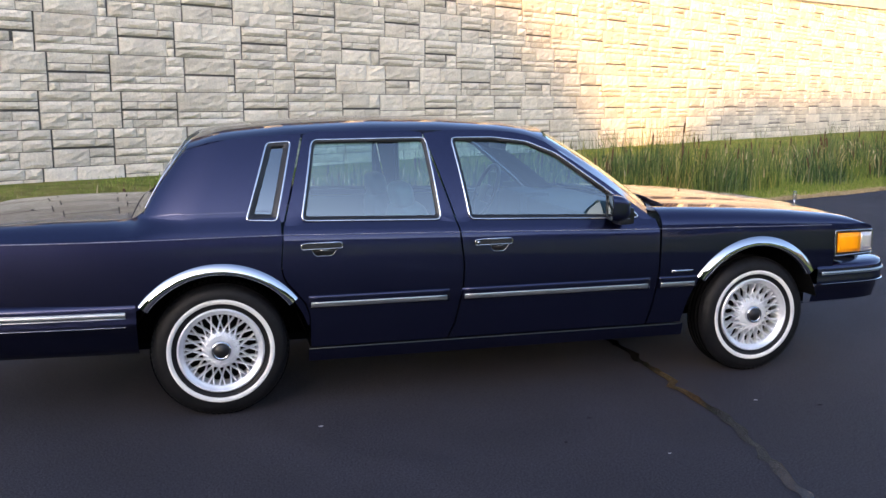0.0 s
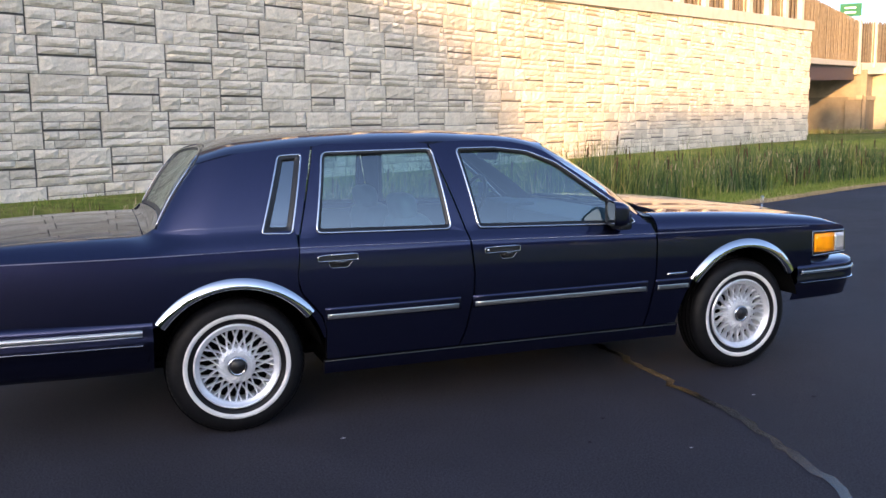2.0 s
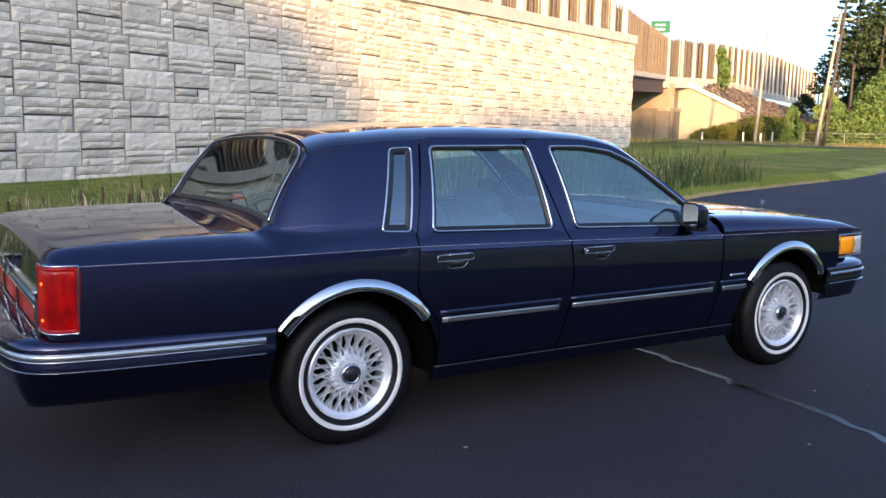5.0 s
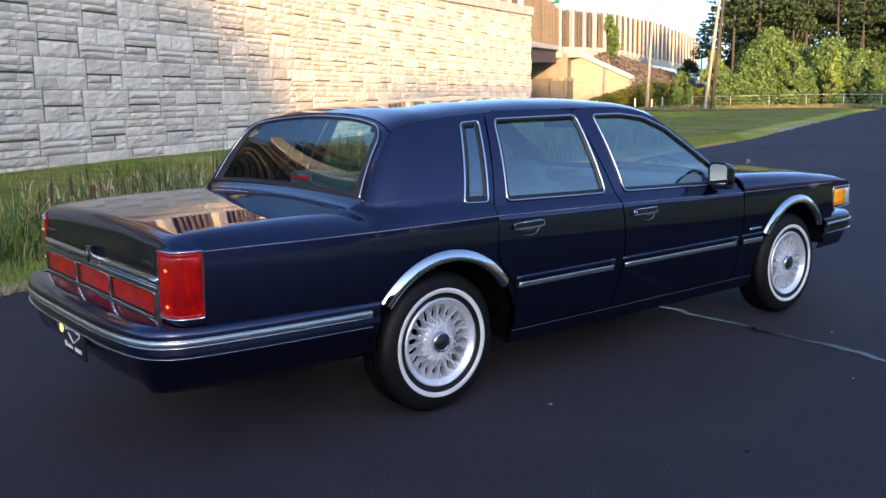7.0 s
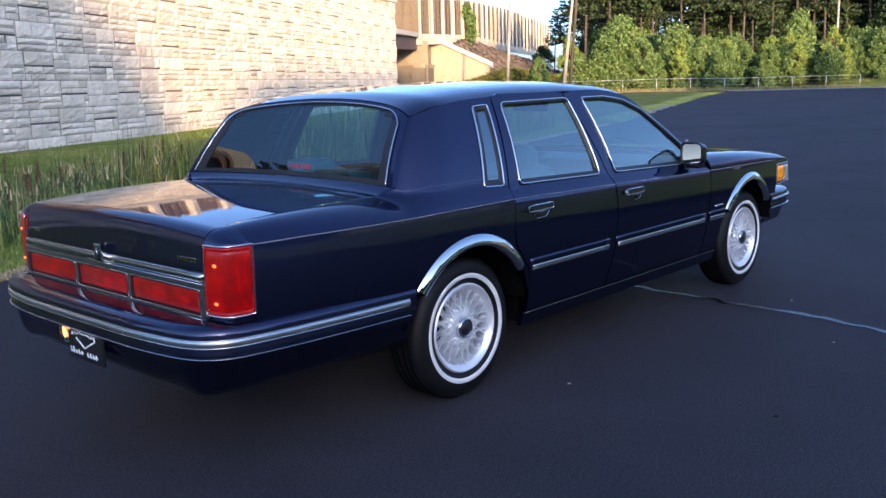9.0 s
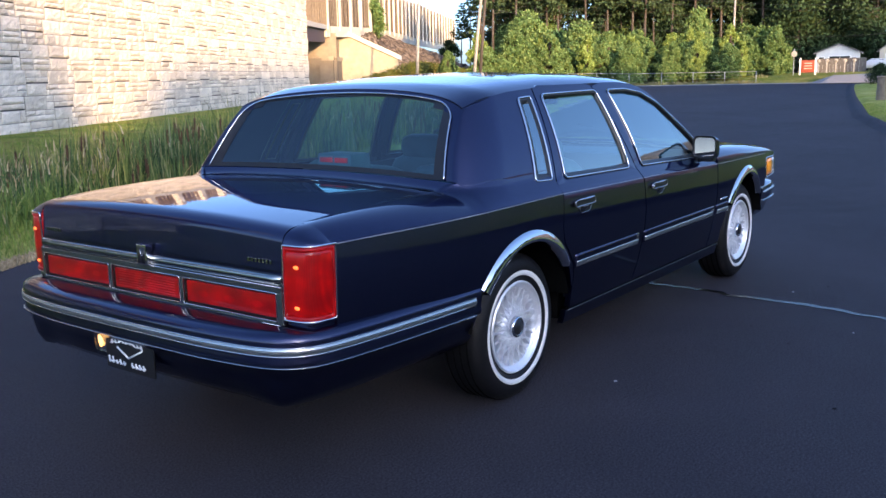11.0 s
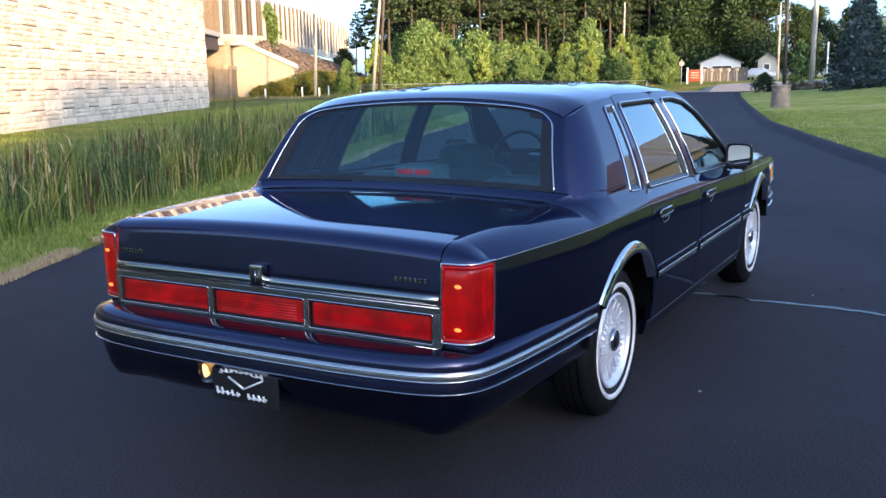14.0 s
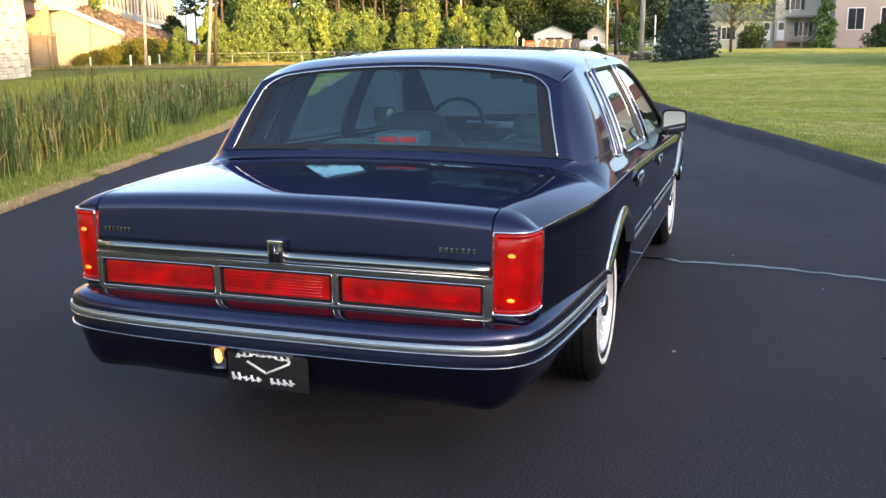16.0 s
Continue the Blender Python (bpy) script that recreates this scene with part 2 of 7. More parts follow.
LAWN_BLADE = make_blades("lawn_blade", [(0.0, (0.12, 0.18, 0.034)), (0.6, (0.20, 0.27, 0.056)), (0.9, (0.30, 0.32, 0.09)), (1.0, (0.28, 0.24, 0.12))])


# ---- mesh helpers ----
def part(name, bm, material, parent=None, label="", smooth=True):
    me = bpy.data.meshes.new(name)
    bm.to_mesh(me)
    bm.free()
    for m in (material if isinstance(material, (list, tuple)) else [material]):
        me.materials.append(m)
    if smooth:
        me.shade_smooth()
    ob = new(name, me)
    if parent:
        ob.parent = parent
    if label:
        tagged(ob, label)
    return ob


def sharp(ob, deg=35):
    ob.data.set_sharp_from_angle(angle=radians(deg))
    return ob


def thing(name, label, category, group="", kind="", at=(0, 0, 0), rz=0):
    ob = new(name)
    ob.matrix_basis = pose(*at, 0, 0, rz)
    return tagged(ob, label, category, group, kind)


def data_part(name, verts, faces, material, parent=None, label="", smooth=False):
    me = bpy.data.meshes.new(name)
    me.from_pydata(verts, [], faces)
    me.materials.append(material)
    if smooth:
        me.shade_smooth()
    me.update()
    ob = new(name, me)
    if parent:
        ob.parent = parent
    if label:
        tagged(ob, label)
    return ob


def box(bm, x0, x1, y0, y1, z0, z1, bevel=0.0, m=None):
    r = bmesh.ops.create_cube(bm, size=1)
    v = r["verts"]
    bmesh.ops.scale(bm, vec=(x1 - x0, y1 - y0, z1 - z0), verts=v)
    bmesh.ops.translate(bm, vec=((x0 + x1) / 2, (y0 + y1) / 2, (z0 + z1) / 2), verts=v)
    if bevel:
        es = list({e for w in v for e in w.link_edges})
        out = bmesh.ops.bevel(bm, geom=es, offset=bevel, segments=2, affect='EDGES', profile=0.7)
        v = list({w for f in out["faces"] for w in f.verts} | {w for w in v if w.is_valid})
    if m is not None:
        bmesh.ops.transform(bm, matrix=m, verts=[w for w in v if w.is_valid])
    return v


def box_part(name, dims, material, parent=None, bevel=0.01, label="", m=None):
    bm = bmesh.new()
    box(bm, *dims, bevel, m)
    return sharp(part(name, bm, material, parent, label))


def lathe(bm, prof, n=48, axis='Y', at=(0, 0, 0)):
    """Turns (radius, offset) pairs round an axis."""
    rings = []
    for r, h in prof:
        ring = []
        for i in range(n):
            t = 2 * math.pi * i / n
            c, s = r * math.cos(t), r * math.sin(t)
            p = {'Y': (c, h, s), 'Z': (c, s, h), 'X': (h, c, s)}[axis]
            ring.append(bm.verts.new((p[0] + at[0], p[1] + at[1], p[2] + at[2])))
        rings.append(ring)
    for a, b in zip(rings, rings[1:]):
        for i in range(n):
            bm.faces.new((a[i], a[(i + 1) % n], b[(i + 1) % n], b[i]))
    return rings


def tube(bm, pts, r, n=8, closed=False, squash=None):
    """A round rod along points; r may be a list."""
    P = [Vector(p) for p in pts]
    k = len(P)
    rings = []
    up0 = None
    for i, p in enumerate(P):
        if closed:
            d = P[(i + 1) % k] - P[i - 1]
        else:
            d = P[min(i + 1, k - 1)] - P[max(i - 1, 0)]
        d.normalize()
        ref = Vector((0, 0, 1)) if abs(d.z) < 0.9 else Vector((1, 0, 0))
        if up0 is not None:
            ref = up0
        s = d.cross(ref).normalized()
        u = s.cross(d).normalized()
        up0 = u
        rr = r[i] if isinstance(r, (list, tuple)) else r
        rings.append([bm.verts.new(p + (s * math.cos(q) + u * math.sin(q)) * rr) for q in (2 * math.pi * j / n for j in range(n))])
    pairs = list(zip(rings, rings[1:])) + ([(rings[-1], rings[0])] if closed else [])
    for a, b in pairs:
        for j in range(n):
            bm.faces.new((a[j], a[(j + 1) % n], b[(j + 1) % n], b[j]))
    if not closed:
        bm.faces.new(rings[0][::-1])
        bm.faces.new(rings[-1])


def grid(bm, f, nu, nv):
    """A patch of quads from f(u, v), u and v from 0 to 1."""
    v = [[bm.verts.new(f(i / nu, j / nv)) for j in range(nv + 1)] for i in range(nu + 1)]
    for i in range(nu):
        for j in range(nv):
            bm.faces.new((v[i][j], v[i + 1][j], v[i + 1][j + 1], v[i][j + 1]))
    return v


def hem(bm, vec):
    """Folds every open edge of the patch in by vec, so that the sheet shows a thickness."""
    es = [e for e in bm.edges if e.is_boundary]
    r = bmesh.ops.extrude_edge_only(bm, edges=es)
    bmesh.ops.translate(bm, vec=vec, verts=[g for g in r["geom"] if isinstance(g, bmesh.types.BMVert)])


def lerp(x, pts):
    return float(np.interp(x, [p[0] for p in pts], [p[1] for p in pts]))


def lump(bm, cx, cy, cz, rx, ry, rz, n=4.0, m=None):
    """A rounded box: a superellipsoid."""
    def f(u, v):
        a, b = 2 * math.pi * u, math.pi * (v - 0.5)
        d = Vector((math.cos(b) * math.cos(a), math.cos(b) * math.sin(a), math.sin(b)))
        k = (abs(d.x) ** n + abs(d.y) ** n + abs(d.z) ** n) ** (-1 / n)
        p = Vector((d.x * k * rx, d.y * k * ry, d.z * k * rz))
        return (m @ p if m is not None else p) + Vector((cx, cy, cz))
    grid(bm, f, 32, 16)


def round_poly(pts, r, n=4):
    """Rounds the corners of a closed 2D outline."""
    out = []
    k = len(pts)
    for i in range(k):
        p, a, b = Vector(pts[i]), Vector(pts[i - 1]), Vector(pts[(i + 1) % k])
        da, db = (a - p), (b - p)
        ra = min(r, da.length * 0.45)
        rb = min(r, db.length * 0.45)
        A, B = p + da.normalized() * ra, p + db.normalized() * rb
        for j in range(n + 1):
            t = j / n
            q = A * (1 - t) ** 2 + p * 2 * t * (1 - t) + B * t * t
            out.append((q.x, q.y))
    return out


# ---- ground, road, street ----
LEFT = [(-60, -22), (-12, -2.2), (-0.7, 3.6), (1.2, 4.55), (2.5, 5.15), (7.4, 6.85), (11, 8.1), (14.7, 9.75), (19.4, 11.3), (24, 12.8), (37.4, 18.4), (60, 27.5), (76, 33.5), (84, 42)]
RIGHT = [(-60, -60), (-8, -40), (0, -12), (3, -5.6), (5.5, -3.5), (7.15, -2.85), (10.2, -1.9), (11.6, -1.4), (13.9, -0.6), (17, 0.4), (25.4, 3.0), (45, 7.6), (60.6, 11.1), (77, 14.6), (84, 13)]


def left_y(x):
    return lerp(x, LEFT)


def right_y(x):
    return lerp(x, RIGHT)


def smooth01(t):
    t = max(0.0, min(1.0, t))
    return t * t * (3 - 2 * t)


def ground_z(x, y):
    l, r = left_y(x), right_y(x)
    n = 0.04 * noise.noise((x * 0.13, y * 0.13, 0)) + 0.015 * noise.noise((x * 0.7, y * 0.7, 3))
    if x > 90:
        side = max(0.2, 0.9 - 0.012 * max(0, y - 20))
        return side * smooth01((x - 78) / 20) + n
    if y > l:
        d = (y - l) * 0.92
        z = -0.06 + 0.11 * smooth01(d / 0.5)
        if x < 30:
            z -= 0.30 * smooth01((d - 1.2) / 1.2) * (1 - smooth01((x - 24) / 6))
            z += 0.30 * smooth01((d - 6.0) / 3.5) * (1 - smooth01((x - 24) / 6))
        return z + n * smooth01(d)
    if y < r:
        d = (r - y)
        z = -0.06 + 0.15 * smooth01(d / 0.45) + 1.0 * smooth01((x - 14) / 75) * smooth01(d / 10)
        return z + n * smooth01(d)
    return -0.06


def build_ground():
    def axis(lo, hi, near_lo, near_hi, step):
        a = list(np.arange(near_lo, near_hi, step))
        s, p = step, near_hi
        while p < hi:
            a.append(p)
            s *= 1.18
            p += s
        s, p = step, near_lo
        while p > lo:
            s *= 1.18
            p -= s
            a.insert(0, p)
        return a
    xs, ys = axis(-1500, 1800, -12, 46, 0.42), axis(-1500, 1800, -14, 34, 0.42)
    vs, fs = [], []
    for x in xs:
        for y in ys:
            vs.append((x, y, ground_z(x, y)))
    m = len(ys)
    for i in range(len(xs) - 1):
        for j in range(m - 1):
            k = i * m + j
            fs.append((k, k + m, k + m + 1, k + 1))
    ob = data_part("ground", vs, fs, GRASS, smooth=True)
    ob.data.materials.append(LAWN)
    for p in ob.data.polygons:
        c = p.center
        if c.y < right_y(c.x) + 0.3 or (0 < c.y - left_y(c.x) < 1.3):
            p.material_index = 1
    return tagged(ob, "grass ground with mown lawn and rough meadow", "ground", kind="structure")


build_ground()


def strip_mesh(name, lo, hi, xs, z, material, label, category, thick=0.05):
    """A slab between two edge lines over x."""
    vs, fs = [], []
    n = 10
    for x in xs:
        a, b = lo(x), hi(x)
        for j in range(n + 1):
            vs.append((x, a + (b - a) * j / n, z(x) if callable(z) else z))
    for i in range(len(xs) - 1):
        for j in range(n):
            k = i * (n + 1) + j
            fs.append((k, k + n + 1, k + n + 2, k + 1))
    ob = data_part(name, vs, fs, material, smooth=True)
    return tagged(ob, label, category, kind="structure")


strip_mesh("road", right_y, left_y, sorted(set(list(np.arange(-58, 84.1, 1.0)) + [p[0] for p in LEFT[1:]] + [p[0] for p in RIGHT[1:-1]])), 0.0, ASPHALT,
           "freshly sealed black asphalt drive", "road")


def ribbon(name, pts, half, z, material, label, category, wob=0.0, kind="structure"):
    """A flat strip along a polyline on the ground."""
    P = [Vector((p[0], p[1], 0)) for p in pts]
    Q = []
    for a, b in zip(P, P[1:]):
        k = max(1, int((b - a).length / 0.06)) if wob else max(1, int((b - a).length / 2))
        Q += [a.lerp(b, i / k) for i in range(k)]
    Q.append(P[-1])
    vs, fs = [], []
    for i, p in enumerate(Q):
        d = (Q[min(i + 1, len(Q) - 1)] - Q[max(i - 1, 0)]).normalized()
        s = Vector((-d.y, d.x, 0))
        off = wob * noise.noise((p.x * 4, p.y * 4, 1)) + wob * 0.5 * noise.noise((p.x * 17, p.y * 17, 5))
        h = half * (1 + (0.5 * noise.noise((p.x * 9, p.y * 9, 2)) if wob else 0))
        for q in (-1, 1):
            c = p + s * (off + q * h)
            vs.append((c.x, c.y, z(c.x, c.y) if callable(z) else z))
    for i in range(len(Q) - 1):
        fs.append((2 * i, 2 * i + 1, 2 * i + 3, 2 * i + 2))
    return tagged(data_part(name, vs, fs, material), label, category, kind=kind)


# cross street beyond the drive, running under the bridge
ribbon("street", [(40, 92), (56, 68), (68, 50), (78.5, 36), (86.5, 22), (94, 5), (110, -24)], 2.6, lambda x, y: max(ground_z(x, y) + 0.06, 0.012), STREET, "pale worn asphalt street", "street")
# tar-filled crack across the drive
ribbon("crack", [(2.52, 3.9), (2.5, 0.2), (2.47, -0.38), (2.45, -0.83), (2.42, -1.28), (2.36, -1.6), (2.29, -2.0), (2.18, -2.6), (1.95, -3.6), (1.7, -5.2)], 0.026, 0.004, TAR, "tar-filled crack in the asphalt", "crack", 0.075)
ribbon("crack", [(4.9, -1.7), (4.75, -2.1), (4.7, -2.7)], 0.009, 0.004, ASPHALT, "thin-filled crack in the asphalt", "crack", 0.03)


def mark(x, y, r, seed, material, label, z=0.003):
    """A small flat irregular patch on the asphalt."""
    q = random.Random(seed)
    n = 11
    vs = [(x + r * q.uniform(0.5, 1.1) * math.cos(2 * math.pi * i / n), y + 0.6 * r * q.uniform(0.5, 1.1) * math.sin(2 * math.pi * i / n), z) for i in range(n)]
    tagged(data_part("asphalt_mark", vs, [tuple(range(n))], material), label, "mark", "marks on the asphalt", kind="structure")


SPECK = plain("pale_grit", (0.45, 0.44, 0.42), 0.8, 0, 0.2, 30)
mark(0.45, -1.15, 0.018, 1, SPECK, "pale speck of grit on the asphalt")
mark(1.9, -1.9, 0.012, 2, SPECK, "pale speck of grit on the asphalt")
mark(2.7, -1.35, 0.014, 3, SPECK, "pale speck of grit on the asphalt")
q_ = random.Random(8)
for i in range(14):
    x_ = q_.uniform(0.2, 7.0)
    mark(x_, q_.uniform(-3.4, -1.3), q_.uniform(0.010, 0.032), 20 + i, UNDERBODY, "small dark tar spot on the asphalt")


def berm(name, side, x0, x1, label):
    """A rounded asphalt kerb along the edge of the drive."""
    xs = list(np.arange(x0, x1, 0.5))
    vs, fs = [], []
    prof = [(-0.26, 0.0), (-0.19, 0.03), (-0.12, 0.085), (-0.05, 0.115), (0.04, 0.12), (0.12, 0.10), (0.22, 0.02)]
    for i, x in enumerate(xs):
        y = side(x)
        d = Vector((1, (side(x + 0.5) - side(x - 0.5)), 0)).normalized()
        out = Vector((-d.y, d.x, 0)) * (-1 if side is right_y else 1)
        w = 1 + 0.12 * noise.noise((x * 0.8, 0, 7))
        for o, h in prof:
            vs.append((x + out.x * o * w, y + out.y * o * w, h * w + 0.002))
    m = len(prof)
    for i in range(len(xs) - 1):
        for j in range(m - 1):
            k = i * m + j
            fs.append((k, k + m, k + m + 1, k + 1))
    return tagged(data_part(name, vs, fs, ASPHALT, smooth=True), label, "kerb", kind="structure")


berm("kerb", right_y, 2.0, 77, "rounded asphalt kerb beside the lawn")

# ---- retaining wall ----
WALL = pose(4.68, 18.71, 0, 0, 0, 31.845)
U0, U1 = -16.5, 45.0


def wall_top(u):
    return 5.4 + 0.037 * (u - 0)


def on_wall(u, v, z):
    return WALL @ Vector((u, v, z))


def panel_mesh(seed, clip=None):
    """A cross-shaped cast panel 1.5 m square with a face of rough ashlar stones."""
    rng = random.Random(seed)
    bm = bmesh.new()
    courses = [(0.0, 0.17), (0.17, 0.375), (0.375, 0.55), (0.55, 0.70), (0.70, 0.93), (0.93, 1.125), (1.125, 1.30), (1.30, 1.5)]
    stones = []
    i = 0
    while i < len(courses):
        z0, z1 = courses[i]
        half = 0.75 + (0.105 if 0.37 < (z0 + z1) / 2 < 1.13 else -0.105)
        cut = rng.choice([(-0.2,), (0.25,), (-0.4, 0.3), (0.05,), (), (-0.28, 0.2), (0.38,)])
        xs = [-half] + [c + rng.uniform(-0.08, 0.08) for c in cut] + [half]
        two = i in (2, 4, 0, 6) and rng.random() < 0.55
        for k in range(len(xs) - 1):
            stones.append((xs[k], xs[k + 1], z0, z1, two and k == rng.randrange(len(xs) - 1)))
        i += 1
    tall = [s for s in stones if s[4]]
    for x0, x1, z0, z1, up in stones:
        if up:
            nxt = [c for c in courses if abs(c[0] - z1) < 1e-6]
            z1 = nxt[0][1] if nxt else z1
        else:
            for t in tall:
                tz = [c for c in courses if abs(c[0] - t[3]) < 1e-6]
                if tz and abs(z0 - t[3]) < 1e-6:
                    if x0 >= t[0] - 0.02 and x1 <= t[1] + 0.02:
                        x1 = x0
                    elif x0 < t[0] < x1:
                        x1 = min(x1, t[0])
                    elif t[0] <= x0 < t[1]:
                        x0 = min(x1, t[1])
        if x1 - x0 < 0.08:
            continue
        g = 0.007
        edge_l, edge_r = abs(abs(x0) - 0.75) < 0.12, abs(abs(x1) - 0.75) < 0.12
        a, b = x0 + (0.022 if edge_l else g), x1 - (0.022 if edge_r else g)
        c, d = z0 + (0.024 if z0 == 0 else g), z1 - (0.024 if z1 == 1.5 else g)
        proud = rng.uniform(0.025, 0.06)
        tx, tz_ = rng.uniform(-0.02, 0.02), rng.uniform(-0.025, 0.01)
        nx, nz = max(3, int((b - a) / 0.13)), max(3, int((d - c) / 0.06))
        rows = []
        for p in range(nx + 1):
            col = []
            for q in range(nz + 1):
                x, z = a + (b - a) * p / nx, c + (d - c) * q / nz
                edge = p in (0, nx) or q in (0, nz)
                h = 0.012 if edge else proud + tx * (p / nx - 0.5) + tz_ * (q / nz - 0.5) + 0.034 * noise.noise((x * 6 + seed * 9, z * 9, seed))
                if not edge:
                    x += rng.uniform(-0.02, 0.02)
                    z += rng.uniform(-0.008, 0.008)
                col.append(bm.verts.new((x, -h, z)))
            rows.append(col)
        for p in range(nx):
            for q in range(nz):
                bm.faces.new((rows[p][q], rows[p + 1][q], rows[p + 1][q + 1], rows[p][q + 1]))
        rim = [rows[p][0] for p in range(nx + 1)] + [rows[nx][q] for q in range(1, nz + 1)] + [rows[p][nz] for p in range(nx - 1, -1, -1)] + [rows[0][q] for q in range(nz - 1, 0, -1)]
        back = [bm.verts.new((v.co.x, 0.02, v.co.z)) for v in rim]
        for k in range(len(rim)):
            k2 = (k + 1) % len(rim)
            bm.faces.new((rim[k2], rim[k], back[k], back[k2]))
    if clip is not None:
        bmesh.ops.bisect_plane(bm, geom=bm.verts[:] + bm.edges[:] + bm.faces[:], plane_co=(0, 0, clip[0]), plane_no=Vector((-0.037, 0, 1)), clear_outer=True)
    me = bpy.data.meshes.new("panel")
    bm.to_mesh(me)
    bm.free()
    me.materials.append(STONE)
    return me


def build_wall():
    bm = bmesh.new()
    n = 30
    f = lambda u, w: Vector((U0 + (U1 - U0) * u, 0.02, -1.2 + (wall_top(U0 + (U1 - U0) * u) + 1.2) * w))
    grid(bm, f, n, 2)
    r = bmesh.ops.extrude_face_region(bm, geom=bm.faces[:])
    bmesh.ops.translate(bm, vec=(0, 0.5, 0), verts=[g for g in r["geom"] if isinstance(g, bmesh.types.BMVert)])
    bmesh.ops.recalc_face_normals(bm, faces=bm.faces[:])
    w = part("wall_north", bm, JOINT, smooth=False)
    w.matrix_basis = WALL
    return tagged(w, "retaining wall of grey cast panels with rough ashlar face", "wall", kind="structure")


wall_north = build_wall()


def build_coping():
    bm = bmesh.new()
    prof = [(-0.16, -0.02), (-0.16, 0.50), (-0.13, 0.54), (0.60, 0.54), (0.60, -0.02)]
    ends = []
    for u in (U0, U1 + 0.12):
        ends.append([bm.verts.new((u, y, wall_top(u) + z)) for y, z in prof])
    k = len(prof)
    for j in range(k):
        bm.faces.new((ends[0][j], ends[1][j], ends[1][(j + 1) % k], ends[0][(j + 1) % k]))
    bm.faces.new(ends[0])
    bm.faces.new(ends[1][::-1])
    bmesh.ops.recalc_face_normals(bm, faces=bm.faces[:])
    c = part("coping", bm, CONCRETE, wall_north, "pale concrete coping along the wall top", smooth=False)
    return c


build_coping()
# end return of the wall, and the fill behind it
bm = bmesh.new()
box(bm, U1 - 0.5, U1, 0.03, 9.0, -1.0, 4.1)
o = part("wall_return", bm, CONCRETE_DARK, smooth=False)
o.matrix_basis = WALL
tagged(o, "concrete bridge abutment return", "wall", kind="structure")


# ---- the car ----
YC = 0.017
CREASE = [(-1.3, 0.90), (-0.95, 0.907), (0.3, 0.913), (1.2, 0.896), (2.33, 0.870), (2.8, 0.864), (3.9, 0.838)]
SIDE = [(0.20, 0.885), (0.30, 0.915), (0.45, 0.938), (0.56, 0.953), (0.63, 0.9595), (0.70, 0.9625), (0.76, 0.963), (0.82, 0.9615), (0.86, 0.959), (0.89, 0.9555)]


def taper(x):
    t = 1.0
    if x < -0.3:
        t -= 0.098 * ((-0.3 - x) / 0.86) ** 1.7
    if x > 2.5:
        t -= 0.075 * ((x - 2.5) / 1.3) ** 1.8
    return t


def W(x, z):
    """Half width of the body at a height."""
    zc = lerp(x, CREASE)
    if z <= zc:
        w = lerp(z + (0.9 - zc) * max(0.0, (z - 0.6) / 0.3), SIDE + [(0.905, 0.954)])
    elif z < zc + 0.055:
        s = (z - zc) / 0.055
        w = 0.954 - 0.046 * s ** 0.9
    else:
        dz = z - zc - 0.055
        w = 0.908 - 0.30 * dz - 0.42 * dz * dz
    return w * taper(x)


def side(x, z, s, out=0.0):
    return (x, s * (W(x, z) + out), z)


car = thing("car", "navy four-door saloon with whitewall tyres and chrome trim", "car", at=(0, YC, 0))
SIDES = (-1, 1)
ARCH_R = (0.0, 0.316, 0.464)
ARCH_F = (2.955, 0.340, 0.458)


def arch_z(x, arch, grow=0.0):
    cx, cz, r = arch
    r += grow
    d = r * r - (x - cx) ** 2
    return cz + math.sqrt(d) if d > 0 else -1


def sheet(name, f, nu, nv, s, label="", material=PAINT, fold=0.03, parent=None):
    bm = bmesh.new()
    grid(bm, f, nu, nv)
    bmesh.ops.recalc_face_normals(bm, faces=bm.faces[:])
    hem(bm, (0, -s * fold, 0) if isinstance(s, (int, float)) else s)
    return sharp(part(name, bm, material, parent or car, label), 40)


def door_back(z):      # rear edge of the rear door
    return lerp(z, [(0.30, 0.435), (0.50, 0.432), (0.56, 0.412), (0.62, 0.365), (0.68, 0.312), (0.74, 0.298), (0.92, 0.312), (1.40, 0.445)])


def door_mid(z):       # gap between the doors
    return lerp(z, [(0.30, 1.135), (0.42, 1.185), (0.60, 1.222), (0.72, 1.228), (0.92, 1.205), (1.42, 1.06)])


def door_front(z):     # front edge of the front door
    return lerp(z, [(0.30, 2.27), (0.42, 2.305), (0.62, 2.335), (0.88, 2.338), (0.93, 2.33)])


EDGE_Z = [(-0.13, 1.318), (0.0, 1.355), (0.21, 1.378), (0.64, 1.398), (1.13, 1.401), (1.5, 1.392), (1.66, 1.368), (1.76, 1.325)]
TOP_Z = [(-0.13, 1.372), (0.05, 1.425), (0.38, 1.456), (0.82, 1.472), (1.2, 1.467), (1.6, 1.440), (1.76, 1.410)]


def roof_pt(x, v):
    ze, zt = lerp(x, EDGE_Z), lerp(x, TOP_Z)
    ye = W(x, ze) - (0.05 * max(0, 1 - (x + 0.13) / 0.2))
    return Vector((x, ye * v, ze + (zt - ze) * (0.42 * (1 - v * v) + 0.58 * (1 - abs(v) ** 9))))


def roof(u, v):
    v = 2 * v - 1
    v = math.copysign(abs(v) ** 0.55, v)
    x0 = -0.13 + 0.10 * (1 - v * v)
    x1 = 1.74 + 0.12 * (1 - v * v)
    p = roof_pt(min(max(x0 + (x1 - x0) * u, -0.13), 1.76), v)
    p.x = x0 + (x1 - x0) * u
    return p


